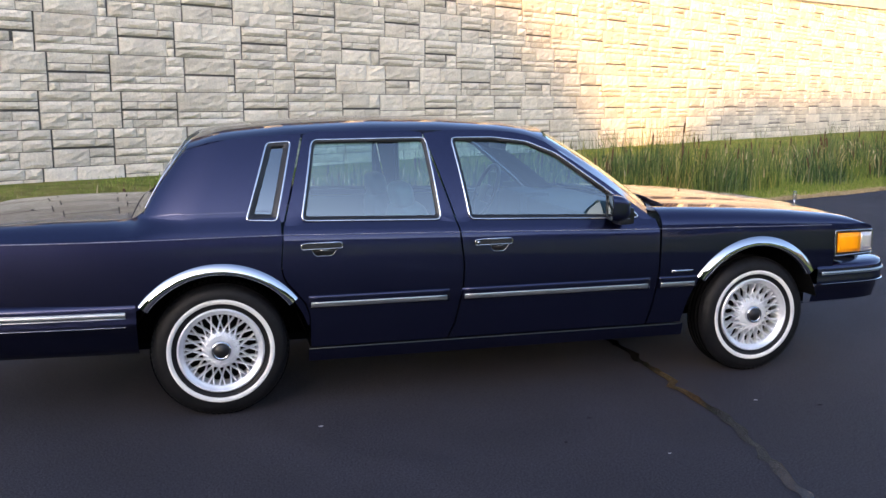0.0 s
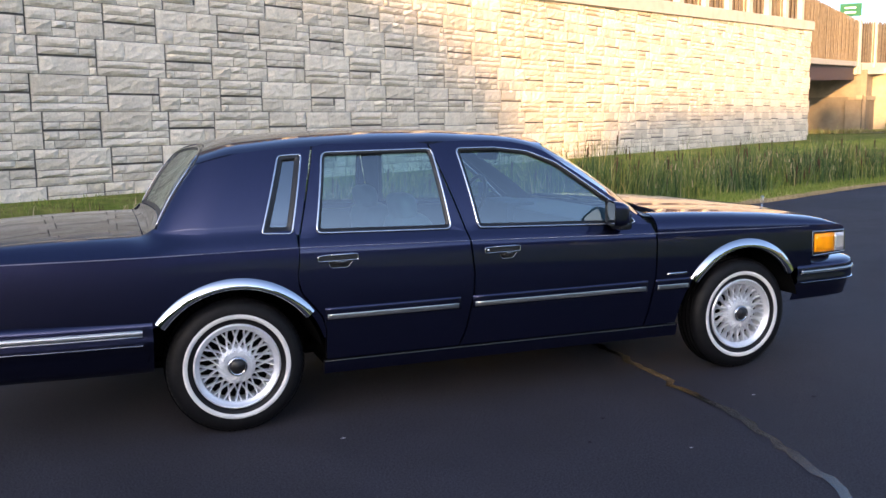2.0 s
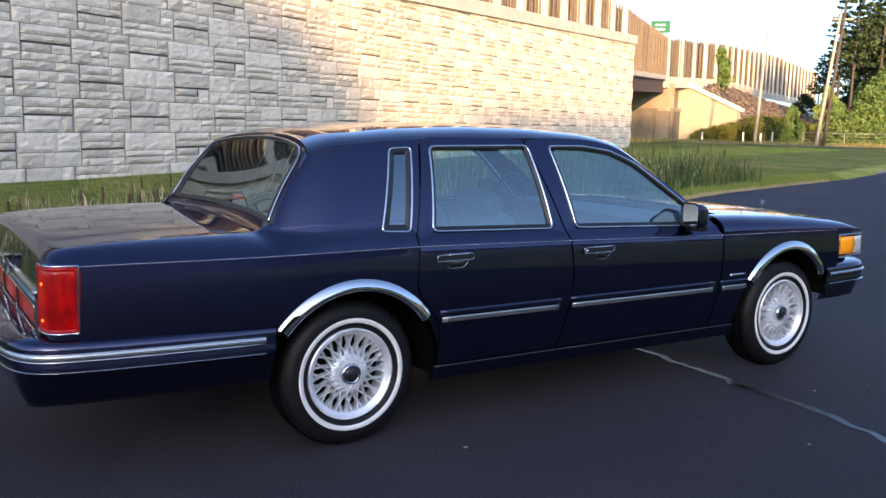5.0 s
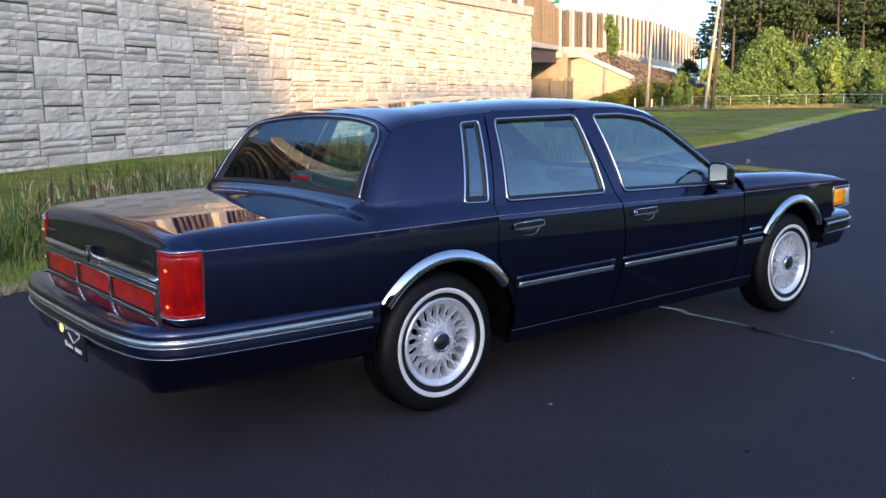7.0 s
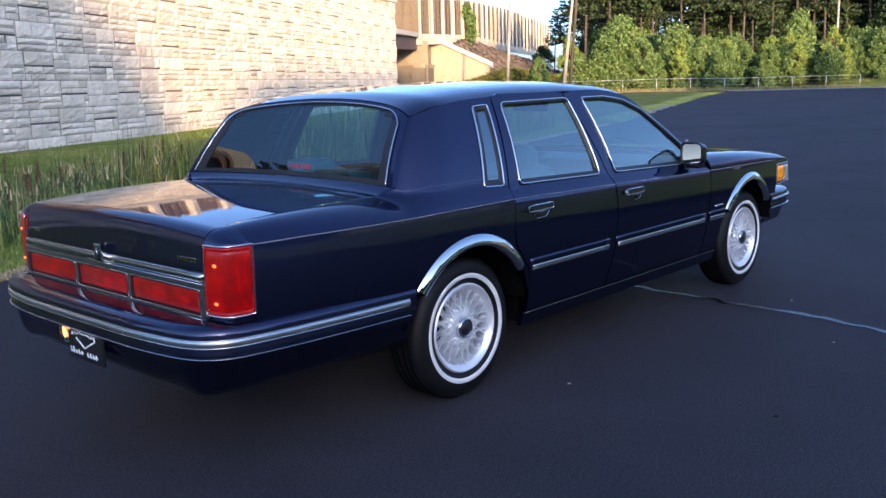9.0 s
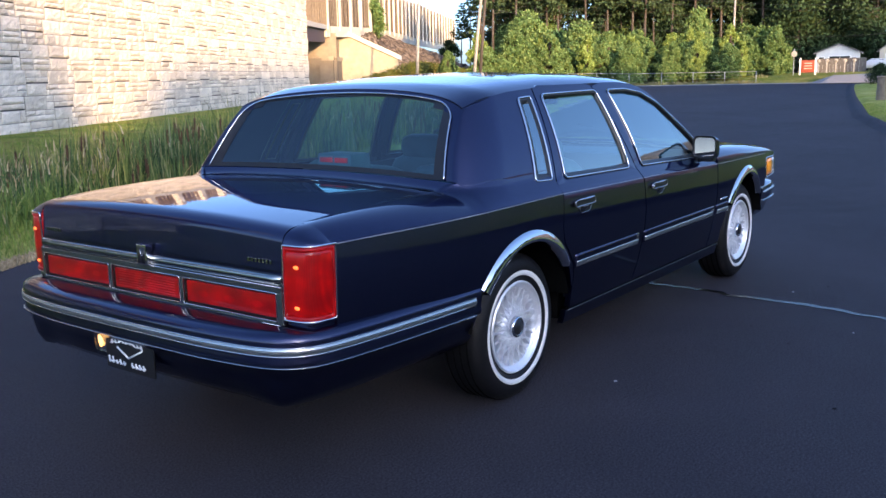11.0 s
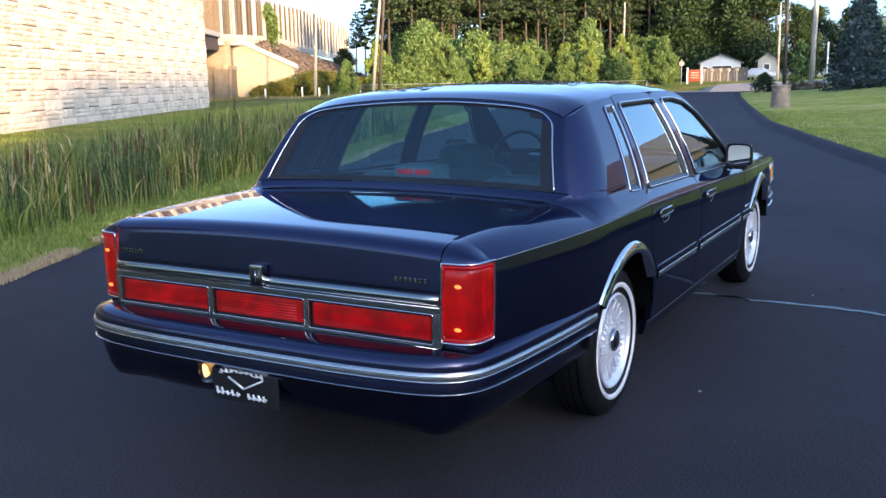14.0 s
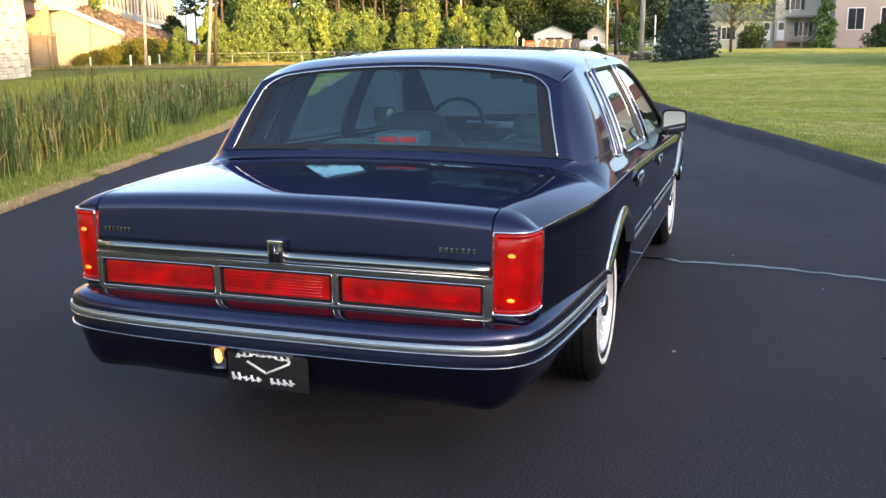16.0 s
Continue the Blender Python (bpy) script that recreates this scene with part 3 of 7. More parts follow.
def rear_glass(u, v):
    y = 2 * u - 1
    b = Vector((-0.335 + 0.045 * (1 - y * y), 0.80 * y, 1.022 + 0.012 * (1 - y * y)))
    t = roof(0, 0.5 + 0.5 * math.copysign(abs(y) ** 1.82, y))
    t = Vector((t.x - 0.004, t.y, t.z - 0.006))
    p = b.lerp(t, v)
    p.x -= 0.014 * math.sin(math.pi * v)
    return p


GAP = 0.005


def bonnet_z(x):
    """Height of the bonnet along its edge."""
    return lerp(x, [(2.3, 0.972), (2.6, 0.964), (2.9, 0.951), (3.2, 0.932), (3.5, 0.902), (3.6, 0.886), (3.68, 0.862), (3.742, 0.824), (3.95, 0.74)])



def deck_z(x):
    """Height of the boot lid along its edge."""
    return 0.985 - 0.026 * max(0.0, (-0.40 - x) / 0.78) ** 2.4



def dense(pts, n):
    """The long straight stretches of a closed outline cut into n pieces."""
    out = []
    for i, p in enumerate(pts):
        q = pts[(i + 1) % len(pts)]
        k = n if i % 6 == 5 else 1
        out += [(p[0] + (q[0] - p[0]) * j / k, p[1] + (q[1] - p[1]) * j / k) for j in range(k)]
    return out


for s in SIDES:
    # quarter panel, below the crease
    def q_lo(u, v, s=s):
        x = -1.142 + (0.298 + 1.142) * u
        zt = lerp(x, CREASE)
        zb = 0.575
        if abs(x) < 0.44:
            zb = max(zb, arch_z(x, ARCH_R, -0.02))
        return side(x, zb + (zt - zb) * v, s)
    sheet("quarter_panel", q_lo, 60, 14, s, "navy rear quarter panel")

    def q_foot(u, v, s=s):
        z = 0.45 + 0.20 * v
        a, b = ARCH_R[0] + math.sqrt((ARCH_R[2] - 0.02) ** 2 - (z - ARCH_R[1]) ** 2), door_back(z) - 0.001
        return side(min(a, b) + (b - min(a, b)) * u, z, s)
    sheet("quarter_panel_foot", q_foot, 4, 10, s, "navy foot of the quarter panel")

    def q_front(u, v, s=s):
        z = 0.64 + (lerp(0.3, CREASE) - 0.64) * v
        return side(0.297 + (door_back(z) - 0.001 - 0.297) * u, z, s)
    sheet("quarter_panel_edge", q_front, 3, 10, s)

    # sail panel beside the rear window, rolled round to the glass
    def sail(u, v, s=s):
        def flank(q):
            xb, xt = -0.37 + (door_back(0.97) - GAP + 0.37) * q, -0.12 + (door_back(1.385) - GAP + 0.12) * q
            x = xb + (xt - xb) * v
            zt = lerp(xt, EDGE_Z)
            return Vector(side(x, 0.968 + (zt - 0.968) * v, s))
        if u >= 0.34:
            return flank(u)
        t = u / 0.34
        e, c, m = rear_glass(1.0 if s > 0 else 0.0, v), flank(0.0), flank(0.34)
        c = c.lerp((e + m) / 2, 0.35)
        return e * (1 - t) ** 2 + c * 2 * t * (1 - t) + m * t * t
    sheet("sail_panel", sail, 26, 14, s, "navy sail panel behind the rear door", fold=0.015)

    # shoulder above the crease, from the lamp forward, flowing up into the foot of the sail panel
    foot = [Vector(sail(w, 0.13 * smooth01(w / 0.3), s)) for w in np.linspace(0, 1, 60)]
    FX, FY, FZ = [p.x for p in foot], [abs(p.y) for p in foot], [p.z for p in foot]

    def shoulder(u, v, s=s, FX=FX, FY=FY, FZ=FZ):
        x = -1.150 + (0.305 + 1.150) * u
        zc = lerp(x, CREASE)
        y0 = W(x, zc)
        if x < FX[0]:
            kk = smooth01((x + 0.40) / (FX[0] + 0.40))
            y1, z1 = 0.742 + (FY[0] - 0.742) * kk, deck_z(x) + 0.001 + (FZ[0] - 0.986) * kk
        else:
            y1, z1 = float(np.interp(x, FX, FY)) + 0.0008, float(np.interp(x, FX, FZ))
        ya, za = y0 + (y1 - y0) * v, zc + (z1 - zc) * (1 - (1 - v) ** 1.9)
        b = ((1 - v) ** 3, 3 * v * (1 - v) ** 2, 3 * v * v * (1 - v), v ** 3)
        yb = b[0] * y0 + b[1] * (y0 - 0.16 * (y0 - y1) - 0.012) + b[2] * (y1 + 0.10 * (y0 - y1)) + b[3] * y1
        zb = b[0] * zc + b[1] * (zc + 0.045) + b[2] * (zc + 0.068) + b[3] * z1
        k = smooth01((x + 0.50) / 0.18)
        return (x, s * (ya + (yb - ya) * k), za + (zb - za) * k)
    sheet("shoulder", shoulder, 80, 14, s, "navy shoulder above the rear wheel", fold=0.02)

    # front fender
    def fender(u, v, s=s):
        x = 2.345 + (3.475 - 2.345) * u
        zt = lerp(x, CREASE)
        zb = 0.335 if x < ARCH_F[0] else 0.59
        if abs(x - ARCH_F[0]) < ARCH_F[2]:
            zb = max(zb, arch_z(x, ARCH_F, -0.02))
        z = zb + (zt - zb) * v
        return side(x + (door_front(z) + 0.0065 - 2.345) * (1 - u) ** 6, z, s)
    sheet("fender", fender, 60, 14, s, "navy front fender")

    def fender_nose(u, v, s=s):
        x = 3.475 + 0.267 * u
        zt = min(lerp(x, CREASE), lerp(x, [(3.475, 0.89), (3.66, 0.864), (3.742, 0.826)]))
        return side(x, 0.815 + (zt - 0.815) * v, s)
    sheet("fender_nose", fender_nose, 8, 3, s)

    def fender_top(u, v, s=s):
        x = 2.345 + (3.742 - 2.345) * u
        zc = lerp(x, CREASE)
        y0, y1 = W(x, zc), 0.81 * taper(x)
        z1 = bonnet_z(x)
        a = v * math.pi / 2
        z0 = min(zc, z1 - 0.002)
        return (x, s * (y0 + (y1 - y0) * (1 - math.cos(a)) ** 1.1), z0 + (z1 - z0) * math.sin(a))
    sheet("fender_top", fender_top, 30, 10, s, fold=0.015)

    def rocker(u, v, s=s):
        x = 0.43 + (2.52 - 0.43) * u
        z = 0.252 + 0.068 * v
        return side(x, z, s, -0.012)
    sheet("rocker_panel", rocker, 20, 3, s, "navy sill below the doors")
    bm = bmesh.new()
    tube(bm, [side(x, 0.322, s, -0.002) for x in np.linspace(0.43, 2.5, 24)], 0.0025, 6)
    part("sill_trim", bm, SATIN, car, "thin grey sill strip")

    # doors
    for back, front, nm, hx in ((door_back, lambda z: door_mid(z) - GAP, "rear_door", 0.498), (door_mid, lambda z: door_front(z) - GAP, "front_door", 1.382)):
        zt = 0.955

        def door(u, v, s=s, back=back, front=front):
            z = 0.335 + (lerp(1.0, CREASE) + 0.05 - 0.335) * v
            a, b = back(z) + GAP, front(z)
            x = a + (b - a) * u
            z2 = z + (lerp(x, CREASE) - lerp(1.0, CREASE)) * v
            return side(x, z2, s)
        d = sheet(nm, door, 24, 22, s, "navy door with chrome handle and side moulding")
        # handle: recess bezel, pull bar and paddle
        zh = 0.846 if nm == "rear_door" else 0.833
        bm = bmesh.new()
        w0 = 0.10
        c0, c1 = (hx - 0.045, hx + 0.068) if nm == "rear_door" else (hx - 0.012, hx + 0.076)
        outline = round_poly([(hx - w0, zh - 0.010), (hx + w0, zh - 0.008), (hx + w0, zh + 0.019), (hx + w0 - 0.03, zh + 0.023), (hx - 0.05, zh + 0.021), (hx - w0, zh + 0.016)], 0.007, 3)
        vs = [bm.verts.new(side(px, pz, s, 0.003)) for px, pz in outline]
        bm.faces.new(vs)
        r = bmesh.ops.extrude_face_region(bm, geom=bm.faces[:])
        bmesh.ops.translate(bm, vec=(0, s * 0.012, 0), verts=[g for g in r["geom"] if isinstance(g, bmesh.types.BMVert)])
        bmesh.ops.recalc_face_normals(bm, faces=bm.faces[:])
        h = sharp(part("handle", bm, BLACK_PLASTIC, d, "black and chrome door handle"))
        bm = bmesh.new()
        tube(bm, [side(px, pz, s, 0.014) for px, pz in outline], 0.0026, 6, closed=True)
        tube(bm, [side(hx - 0.045 + 0.13 * q, zh + 0.020, s, 0.0165) for q in np.linspace(0, 1, 6)], [0.002, 0.0042, 0.0046, 0.0046, 0.0042, 0.002], 8)
        part("handle_bar", bm, CHROME, h, "chrome handle bar")
        cup = round_poly([(c0 + 0.016, zh - 0.046), (c1 - 0.020, zh - 0.046), (c1, zh - 0.026), (c1 + 0.012, zh - 0.006), (c0 - 0.002, zh - 0.008), (c0, zh - 0.030)], 0.008, 3)
        bm = bmesh.new()
        bm.faces.new([bm.verts.new(side(px, pz, s, 0.002)) for px, pz in cup])
        bmesh.ops.recalc_face_normals(bm, faces=bm.faces[:])
        hem(bm, (0, -s * 0.006, 0))
        part("handle_cup", bm, BLACK_PLASTIC, h, "dark finger cup with a bright edge")
        bm = bmesh.new()
        tube(bm, [side(px, pz, s, 0.004) for px, pz in cup], 0.0019, 6, closed=True)
        tube(bm, [side(c0 + 0.03 + (c1 - c0 - 0.05) * q, zh - 0.017, s, 0.006) for q in (0, 0.3, 0.7, 1)], [0.001, 0.0035, 0.0035, 0.001], 6)
        part("cup_edge", bm, CHROME_DULL, h, "bright edge of the finger cup")
        if nm == "front_door":
            bm = bmesh.new()
            p = side(hx - w0 + 0.018, zh + 0.003, s, 0.014)
            bmesh.ops.create_cone(bm, cap_ends=True, segments=16, radius1=0.0095, radius2=0.0085, depth=0.008, matrix=Matrix.Translation(p) @ Matrix.Rotation(math.pi / 2, 4, 'X'))
            part("lock_cylinder", bm, CHROME_DULL, h, "round key lock")

    # side mouldings: dark rubber strip with a bright insert
    for a, b in ((0.428, 1.148), (1.217, 2.282), (2.336, 2.565)):
        bm = bmesh.new()
        for z0, z1, o in ((0.535, 0.602, 0.007),):
            grid(bm, lambda u, v: side(a + (b - a) * u, z0 + (z1 - z0) * v, s, o - 0.004 * abs(2 * v - 1) ** 6), 16, 8)
        bmesh.ops.recalc_face_normals(bm, faces=bm.faces[:])
        hem(bm, (0, -s * 0.012, 0))
        mo = part("side_moulding", bm, PAINT, car, "navy side moulding with bright insert")
        bm = bmesh.new()
        grid(bm, lambda u, v: side(a + 0.012 + (b - a - 0.024) * u, 0.542 + 0.027 * v, s, 0.010 - 0.003 * abs(2 * v - 1) ** 6), 16, 8)
        bmesh.ops.recalc_face_normals(bm, faces=bm.faces[:])
        hem(bm, (0, -s * 0.008, 0))
        part("insert", bm, INSERT, mo, "bright ribbed insert")
    # lower body ribs
    for a, b in ((0.46, 1.15), (1.23, 2.27)):
        for z in (0.445, 0.465, 0.485):
            bm = bmesh.new()
            tube(bm, [side(x, z, s, -0.001) for x in np.linspace(a, b, 10)], 0.0012, 5)
            part("rib", bm, PAINT, car)
    # pinstripe on the crease
    bm = bmesh.new()
    tube(bm, [side(x, lerp(x, CREASE) - 0.004, s, 0.0005) for x in np.linspace(-1.16, 3.45, 90)], 0.0022, 5)
    part("pinstripe", bm, plain("pinstripe_silver", (0.22, 0.23, 0.29), 0.4), car, "thin silver pinstripe")

    # wheel arch trims
    for cx, cz, r in (ARCH_R, ARCH_F):
        bm = bmesh.new()
        a0 = math.asin((0.592 - cz) / r)
        rows = []
        for i in range(41):
            t = a0 + (math.pi - 2 * a0) * i / 40
            row = []
            for dr, o in ((0.004, -0.002), (0.0, 0.003), (-0.012, 0.010), (-0.026, 0.0155), (-0.041, 0.0195), (-0.048, 0.017), (-0.053, -0.02)):
                x, z = cx + (r + dr) * math.cos(t), cz + (r + dr) * math.sin(t)
                row.append(bm.verts.new(side(x, z, s, o)))
            rows.append(row)
        for i in range(40):
            for j in range(6):
                bm.faces.new((rows[i][j], rows[i + 1][j], rows[i + 1][j + 1], rows[i][j + 1]))
        bmesh.ops.recalc_face_normals(bm, faces=bm.faces[:])
        part("wheel_arch_trim", bm, CHROME, car, "chrome wheel arch trim")
        # wheel well
        bm = bmesh.new()
        rr = r - 0.04
        grid(bm, lambda u, v: (cx + rr * math.cos(math.pi * (0.07 + 0.86 * u)), s * (0.93 - 0.42 * v), cz + rr * math.sin(math.pi * (0.07 + 0.86 * u))), 30, 2)
        grid(bm, lambda u, v: (cx + (2 * u - 1) * rr, s * 0.51, 0.33 + (cz + rr - 0.33) * v), 2, 2)
        part("wheel_well", bm, UNDERBODY, car, "black wheel well")

    # side windows: frame ring, chrome surround, dark reveal, glass
    RW = [(0.402, 0.966), (0.482, 1.362), (1.085, 1.368), (1.122, 0.950)]
    FW = [(1.268, 0.948), (1.215, 1.366), (1.45, 1.366), (1.64, 1.342), (1.80, 1.276), (2.10, 1.052), (2.235, 0.932), (2.195, 0.922)]
    QW = [(0.136, 0.977), (0.258, 1.350), (0.385, 1.356), (0.290, 0.970)]
    for nm, pts, rad in (("rear_door_window", RW, 0.035), ("front_door_window", FW, 0.03), ("quarter_window", QW, 0.022)):
        ring = round_poly(pts, rad, 5)
        cx, cz = sum(p[0] for p in ring) / len(ring), sum(p[1] for p in ring) / len(ring)

        def inset(d, pts=pts, rad=rad):
            """The outline moved in by d, corners rounded again."""
            k = len(pts)
            lines = []
            for i in range(k):
                p, q = Vector(pts[i]), Vector(pts[(i + 1) % k])
                e = (q - p).normalized()
                n = Vector((e.y, -e.x))
                if n.dot(Vector((cx, cz)) - p) < 0:
                    n = -n
                lines.append((p + n * d, e))
            out = []
            for i in range(k):
                (p, e), (q, f) = lines[i - 1], lines[i]
                den = e.x * f.y - e.y * f.x
                t = ((q - p).x * f.y - (q - p).y * f.x) / den
                out.append(tuple(p + e * t))
            return dense(round_poly(out, max(0.008, rad - d * 0.7), 5), 12)
        win = tagged(new(nm), "tinted side window in chrome surround")
        win.parent = car
        bm = bmesh.new()
        tube(bm, [side(x, z, s, 0.004) for x, z in inset(0.004)], 0.0052, 8, closed=True)
        part("window_surround", bm, CHROME, win, "chrome window surround")
        bm = bmesh.new()
        reveal = 0.022 if nm != "quarter_window" else 0.034
        A, B, C = [side(x, z, s, 0.003) for x, z in inset(0.006)], [side(x, z, s, 0.001) for x, z in inset(reveal)], [side(x, z, s, -0.016) for x, z in inset(reveal + 0.003)]
        k = max(len(A), len(B), len(C))
        rings = [[bm.verts.new(p) for p in R] for R in (A, B, C)]
        for r0, r1 in zip(rings, rings[1:]):
            for i in range(k):
                bm.faces.new((r0[i], r0[(i + 1) % k], r1[(i + 1) % k], r1[i]))
        bmesh.ops.recalc_face_normals(bm, faces=bm.faces[:])
        part("window_seal", bm, BLACK_PLASTIC, win, "black window seal")
        bm = bmesh.new()
        o_ = -0.010 if nm != "quarter_window" else 0.0005
        edge = inset(reveal)
        rings = [[bm.verts.new(side(cx + (x - cx) * q, cz + (z - cz) * q, s, o_)) for x, z in edge] for q in (1.0, 0.82, 0.62, 0.42, 0.22)]
        mid = bm.verts.new(side(cx, cz, s, o_))
        for r0, r1 in zip(rings, rings[1:]):
            for i in range(len(edge)):
                bm.faces.new((r0[i], r0[(i + 1) % len(edge)], r1[(i + 1) % len(edge)], r1[i]))
        for i in range(len(edge)):
            bm.faces.new((rings[-1][i], rings[-1][(i + 1) % len(edge)], mid))
        bm.normal_update()
        if sum(f.normal.y for f in bm.faces) * s < 0:
            bmesh.ops.reverse_faces(bm, faces=bm.faces[:])
        g = part("pane", bm, GLASS, win, "tinted pane", smooth=True)
        g.visible_shadow = False
        if nm == "quarter_window":
            continue
        # painted frame between the opening and the edges of the door
        if nm == "rear_door_window":
            outer = [(door_back(z) + GAP, z) for z in np.linspace(0.95, 1.385, 12)] + [(x, 1.40) for x in np.linspace(0.50, 1.00, 8)] + [(door_mid(z) - GAP, z) for z in np.linspace(1.39, 0.938, 12)] + [(x, 0.945) for x in np.linspace(1.15, 0.40, 8)]
        else:
            outer = [(door_mid(z) + GAP, z) for z in np.linspace(0.94, 1.385, 12)] + [(1.2, 1.402), (1.32, 1.402), (1.45, 1.399), (1.56, 1.389), (1.66, 1.368), (1.75, 1.332), (1.90, 1.225), (2.05, 1.118), (2.18, 1.018), (2.28, 0.945), (2.31, 0.920)] + [(x, 0.912 + 0.02 * (2.3 - x)) for x in np.linspace(2.25, 1.25, 10)]
        bm = bmesh.new()
        inner = inset(0.0)
        # sample both outlines by angle round the middle
        def ray_at(poly, ang, cx=cx, cz=cz):
            d = Vector((math.cos(ang), math.sin(ang)))
            best = None
            for i in range(len(poly)):
                p, q = Vector(poly[i]) - Vector((cx, cz)), Vector(poly[(i + 1) % len(poly)]) - Vector((cx, cz))
                e = q - p
                den = d.x * e.y - d.y * e.x
                if abs(den) < 1e-9:
                    continue
                tt = (p.x * e.y - p.y * e.x) / den
                uu = (p.x * d.y - p.y * d.x) / den
                if tt > 0 and -1e-6 <= uu <= 1 + 1e-6 and (best is None or tt > best):
                    best = tt
            return (cx + d.x * best, cz + d.y * best)
        angs = sorted({round(math.atan2(p[1] - cz, p[0] - cx), 4) for p in inner + outer})
        ra, rb = [], []
        for t in angs:
            i_, o_ = ray_at(inner, t), ray_at(outer, t)
            ra.append(bm.verts.new(side(*i_, s)))
            rb.append(bm.verts.new(side(*o_, s)))
        for i in range(len(angs)):
            j = (i + 1) % len(angs)
            bm.faces.new((ra[i], ra[j], rb[j], rb[i]))
        bmesh.ops.recalc_face_normals(bm, faces=bm.faces[:])
        hem(bm, (0, -s * 0.02, 0))
        sharp(part("window_frame", bm, PAINT, win, "navy door frame"), 40)

    # door mirror, its glass turned a little towards the driver
    TURN = Matrix.Translation((2.06, s * 0.99, 0)) @ Matrix.Rotation(s * radians(12), 4, 'Z') @ Matrix.Translation((-2.06, -s * 0.99, 0))

    def shell(u, v, s=s, k0=1.0, TURN=TURN):
        r = k0 * (1 - min(1.0, max(0.0, (u - 0.08) / 0.92)) ** 2.6) ** (1 / 2.2)
        q = 2 * math.pi * v
        cy, cz = math.cos(q), math.sin(q)
        k = (abs(cy) ** 5 + abs(cz) ** 5) ** (-1 / 5)
        return tuple(TURN @ Vector((2.02 + 0.115 * u, s * (0.992 - 0.02 * u) + 0.082 * r * k * cy, 0.998 - 0.012 * u + 0.068 * r * k * cz)))
    bm = bmesh.new()
    grid(bm, shell, 14, 40)
    bmesh.ops.remove_doubles(bm, verts=bm.verts[:], dist=0.0006)
    bmesh.ops.recalc_face_normals(bm, faces=bm.faces[:])
    mi = sharp(part("door_mirror", bm, PAINT, car, "navy door mirror"), 50)
    bm = bmesh.new()
    grid(bm, lambda u, v: tuple(Vector(shell(0, v, s, 1.0 - 0.20 * u)) + Vector((-0.004 + 0.010 * u, 0, 0))), 3, 40)
    part("mirror_bezel", bm, BLACK_PLASTIC, mi, "black bezel round the mirror glass")
    bm = bmesh.new()
    grid(bm, lambda u, v: tuple(Vector(shell(0, v, s, 0.87 * u)) + Vector((0.004, 0, 0))), 3, 40)
    bmesh.ops.recalc_face_normals(bm, faces=bm.faces[:])
    part("mirror_glass", bm, Mat("mirror", color=(0.27, 0.285, 0.29), rough=0.02, metal=1).m, mi, "mirror glass")
    bm = bmesh.new()
    box(bm, 2.055, 2.125, s * 0.975 - 0.05, s * 0.975 + 0.03, 0.905, 0.94, 0.012)
    box(bm, 2.06, 2.19, s * 0.915 - 0.02, s * 0.915 + 0.02, 0.895, 0.985, 0.015)
    sharp(part("mirror_foot", bm, BLACK_PLASTIC, mi, "black mirror foot"))

# ---- roof, windscreen, rear window ----
sheet("roof", roof, 36, 44, (0, 0, -0.02), "navy roof")


rear_win = tagged(new("rear_window"), "tinted rear window in chrome surround")
rear_win.parent = car
bm = bmesh.new()
grid(bm, lambda u, v: rear_glass(0.075 + 0.85 * u, 0.06 + 0.86 * v), 24, 12)
o = part("pane", bm, REAR_GLASS, rear_win, "tinted pane")
o.visible_shadow = False
bm = bmesh.new()
outer = [(0.035, v) for v in np.linspace(0, 0.80, 16)] + [(0.035 + 0.065 * (1 - math.cos(a)), 0.80 + 0.155 * math.sin(a)) for a in np.linspace(0.1, math.pi / 2, 9)]
outer += [(u, 0.955) for u in np.linspace(0.12, 0.88, 30)] + [(1 - a, b) for a, b in outer[::-1]]
tube(bm, [rear_glass(a, b) + Vector((-0.006, 0, 0.004)) for a, b in outer], 0.0042, 6)
part("window_surround", bm, CHROME, rear_win, "chrome surround")
# dark ceramic border of the rear pane and painted reveal round it
bm = bmesh.new()


def border(a0, a1, b0, b1, nu, nv, off=0.001):
    grid(bm, lambda u, v: rear_glass(a0 + (a1 - a0) * u, b0 + (b1 - b0) * v) + Vector((-off, 0, off)), nu, nv)


border(0.035, 0.075, 0.0, 0.86, 2, 12)
border(0.925, 0.965, 0.0, 0.86, 2, 12)
border(0.075, 0.12, 0.86, 0.925, 2, 3, 0.0015)
border(0.88, 0.925, 0.86, 0.925, 2, 3, 0.0015)
border(0.075, 0.925, 0.0, 0.06, 20, 2)
border(0.075, 0.925, 0.92, 0.955, 20, 2)
part("window_seal", bm, BLACK_PLASTIC, rear_win, "black border of the rear pane")
bm = bmesh.new()
border(0.0, 0.035, 0.0, 1.0, 3, 12, 0.0)
border(0.965, 1.0, 0.0, 1.0, 3, 12, 0.0)
border(0.035, 0.075, 0.84, 0.958, 4, 4, 0.0)
border(0.925, 0.965, 0.84, 0.958, 4, 4, 0.0)
border(0.035, 0.965, 0.955, 1.0, 24, 2, 0.0)
part("window_frame", bm, PAINT, rear_win, "navy window frame")


def screen(u, v):
    y = 2 * u - 1
    b = Vector((2.33 + 0.24 * (1 - y * y), 0.80 * y, 0.95 + 0.015 * (1 - y * y)))
    t = roof(1, 0.5 + 0.5 * math.copysign(abs(y) ** 1.82, y))
    p = b.lerp(t, v)
    p.z += 0.02 * math.sin(math.pi * v)
    return p


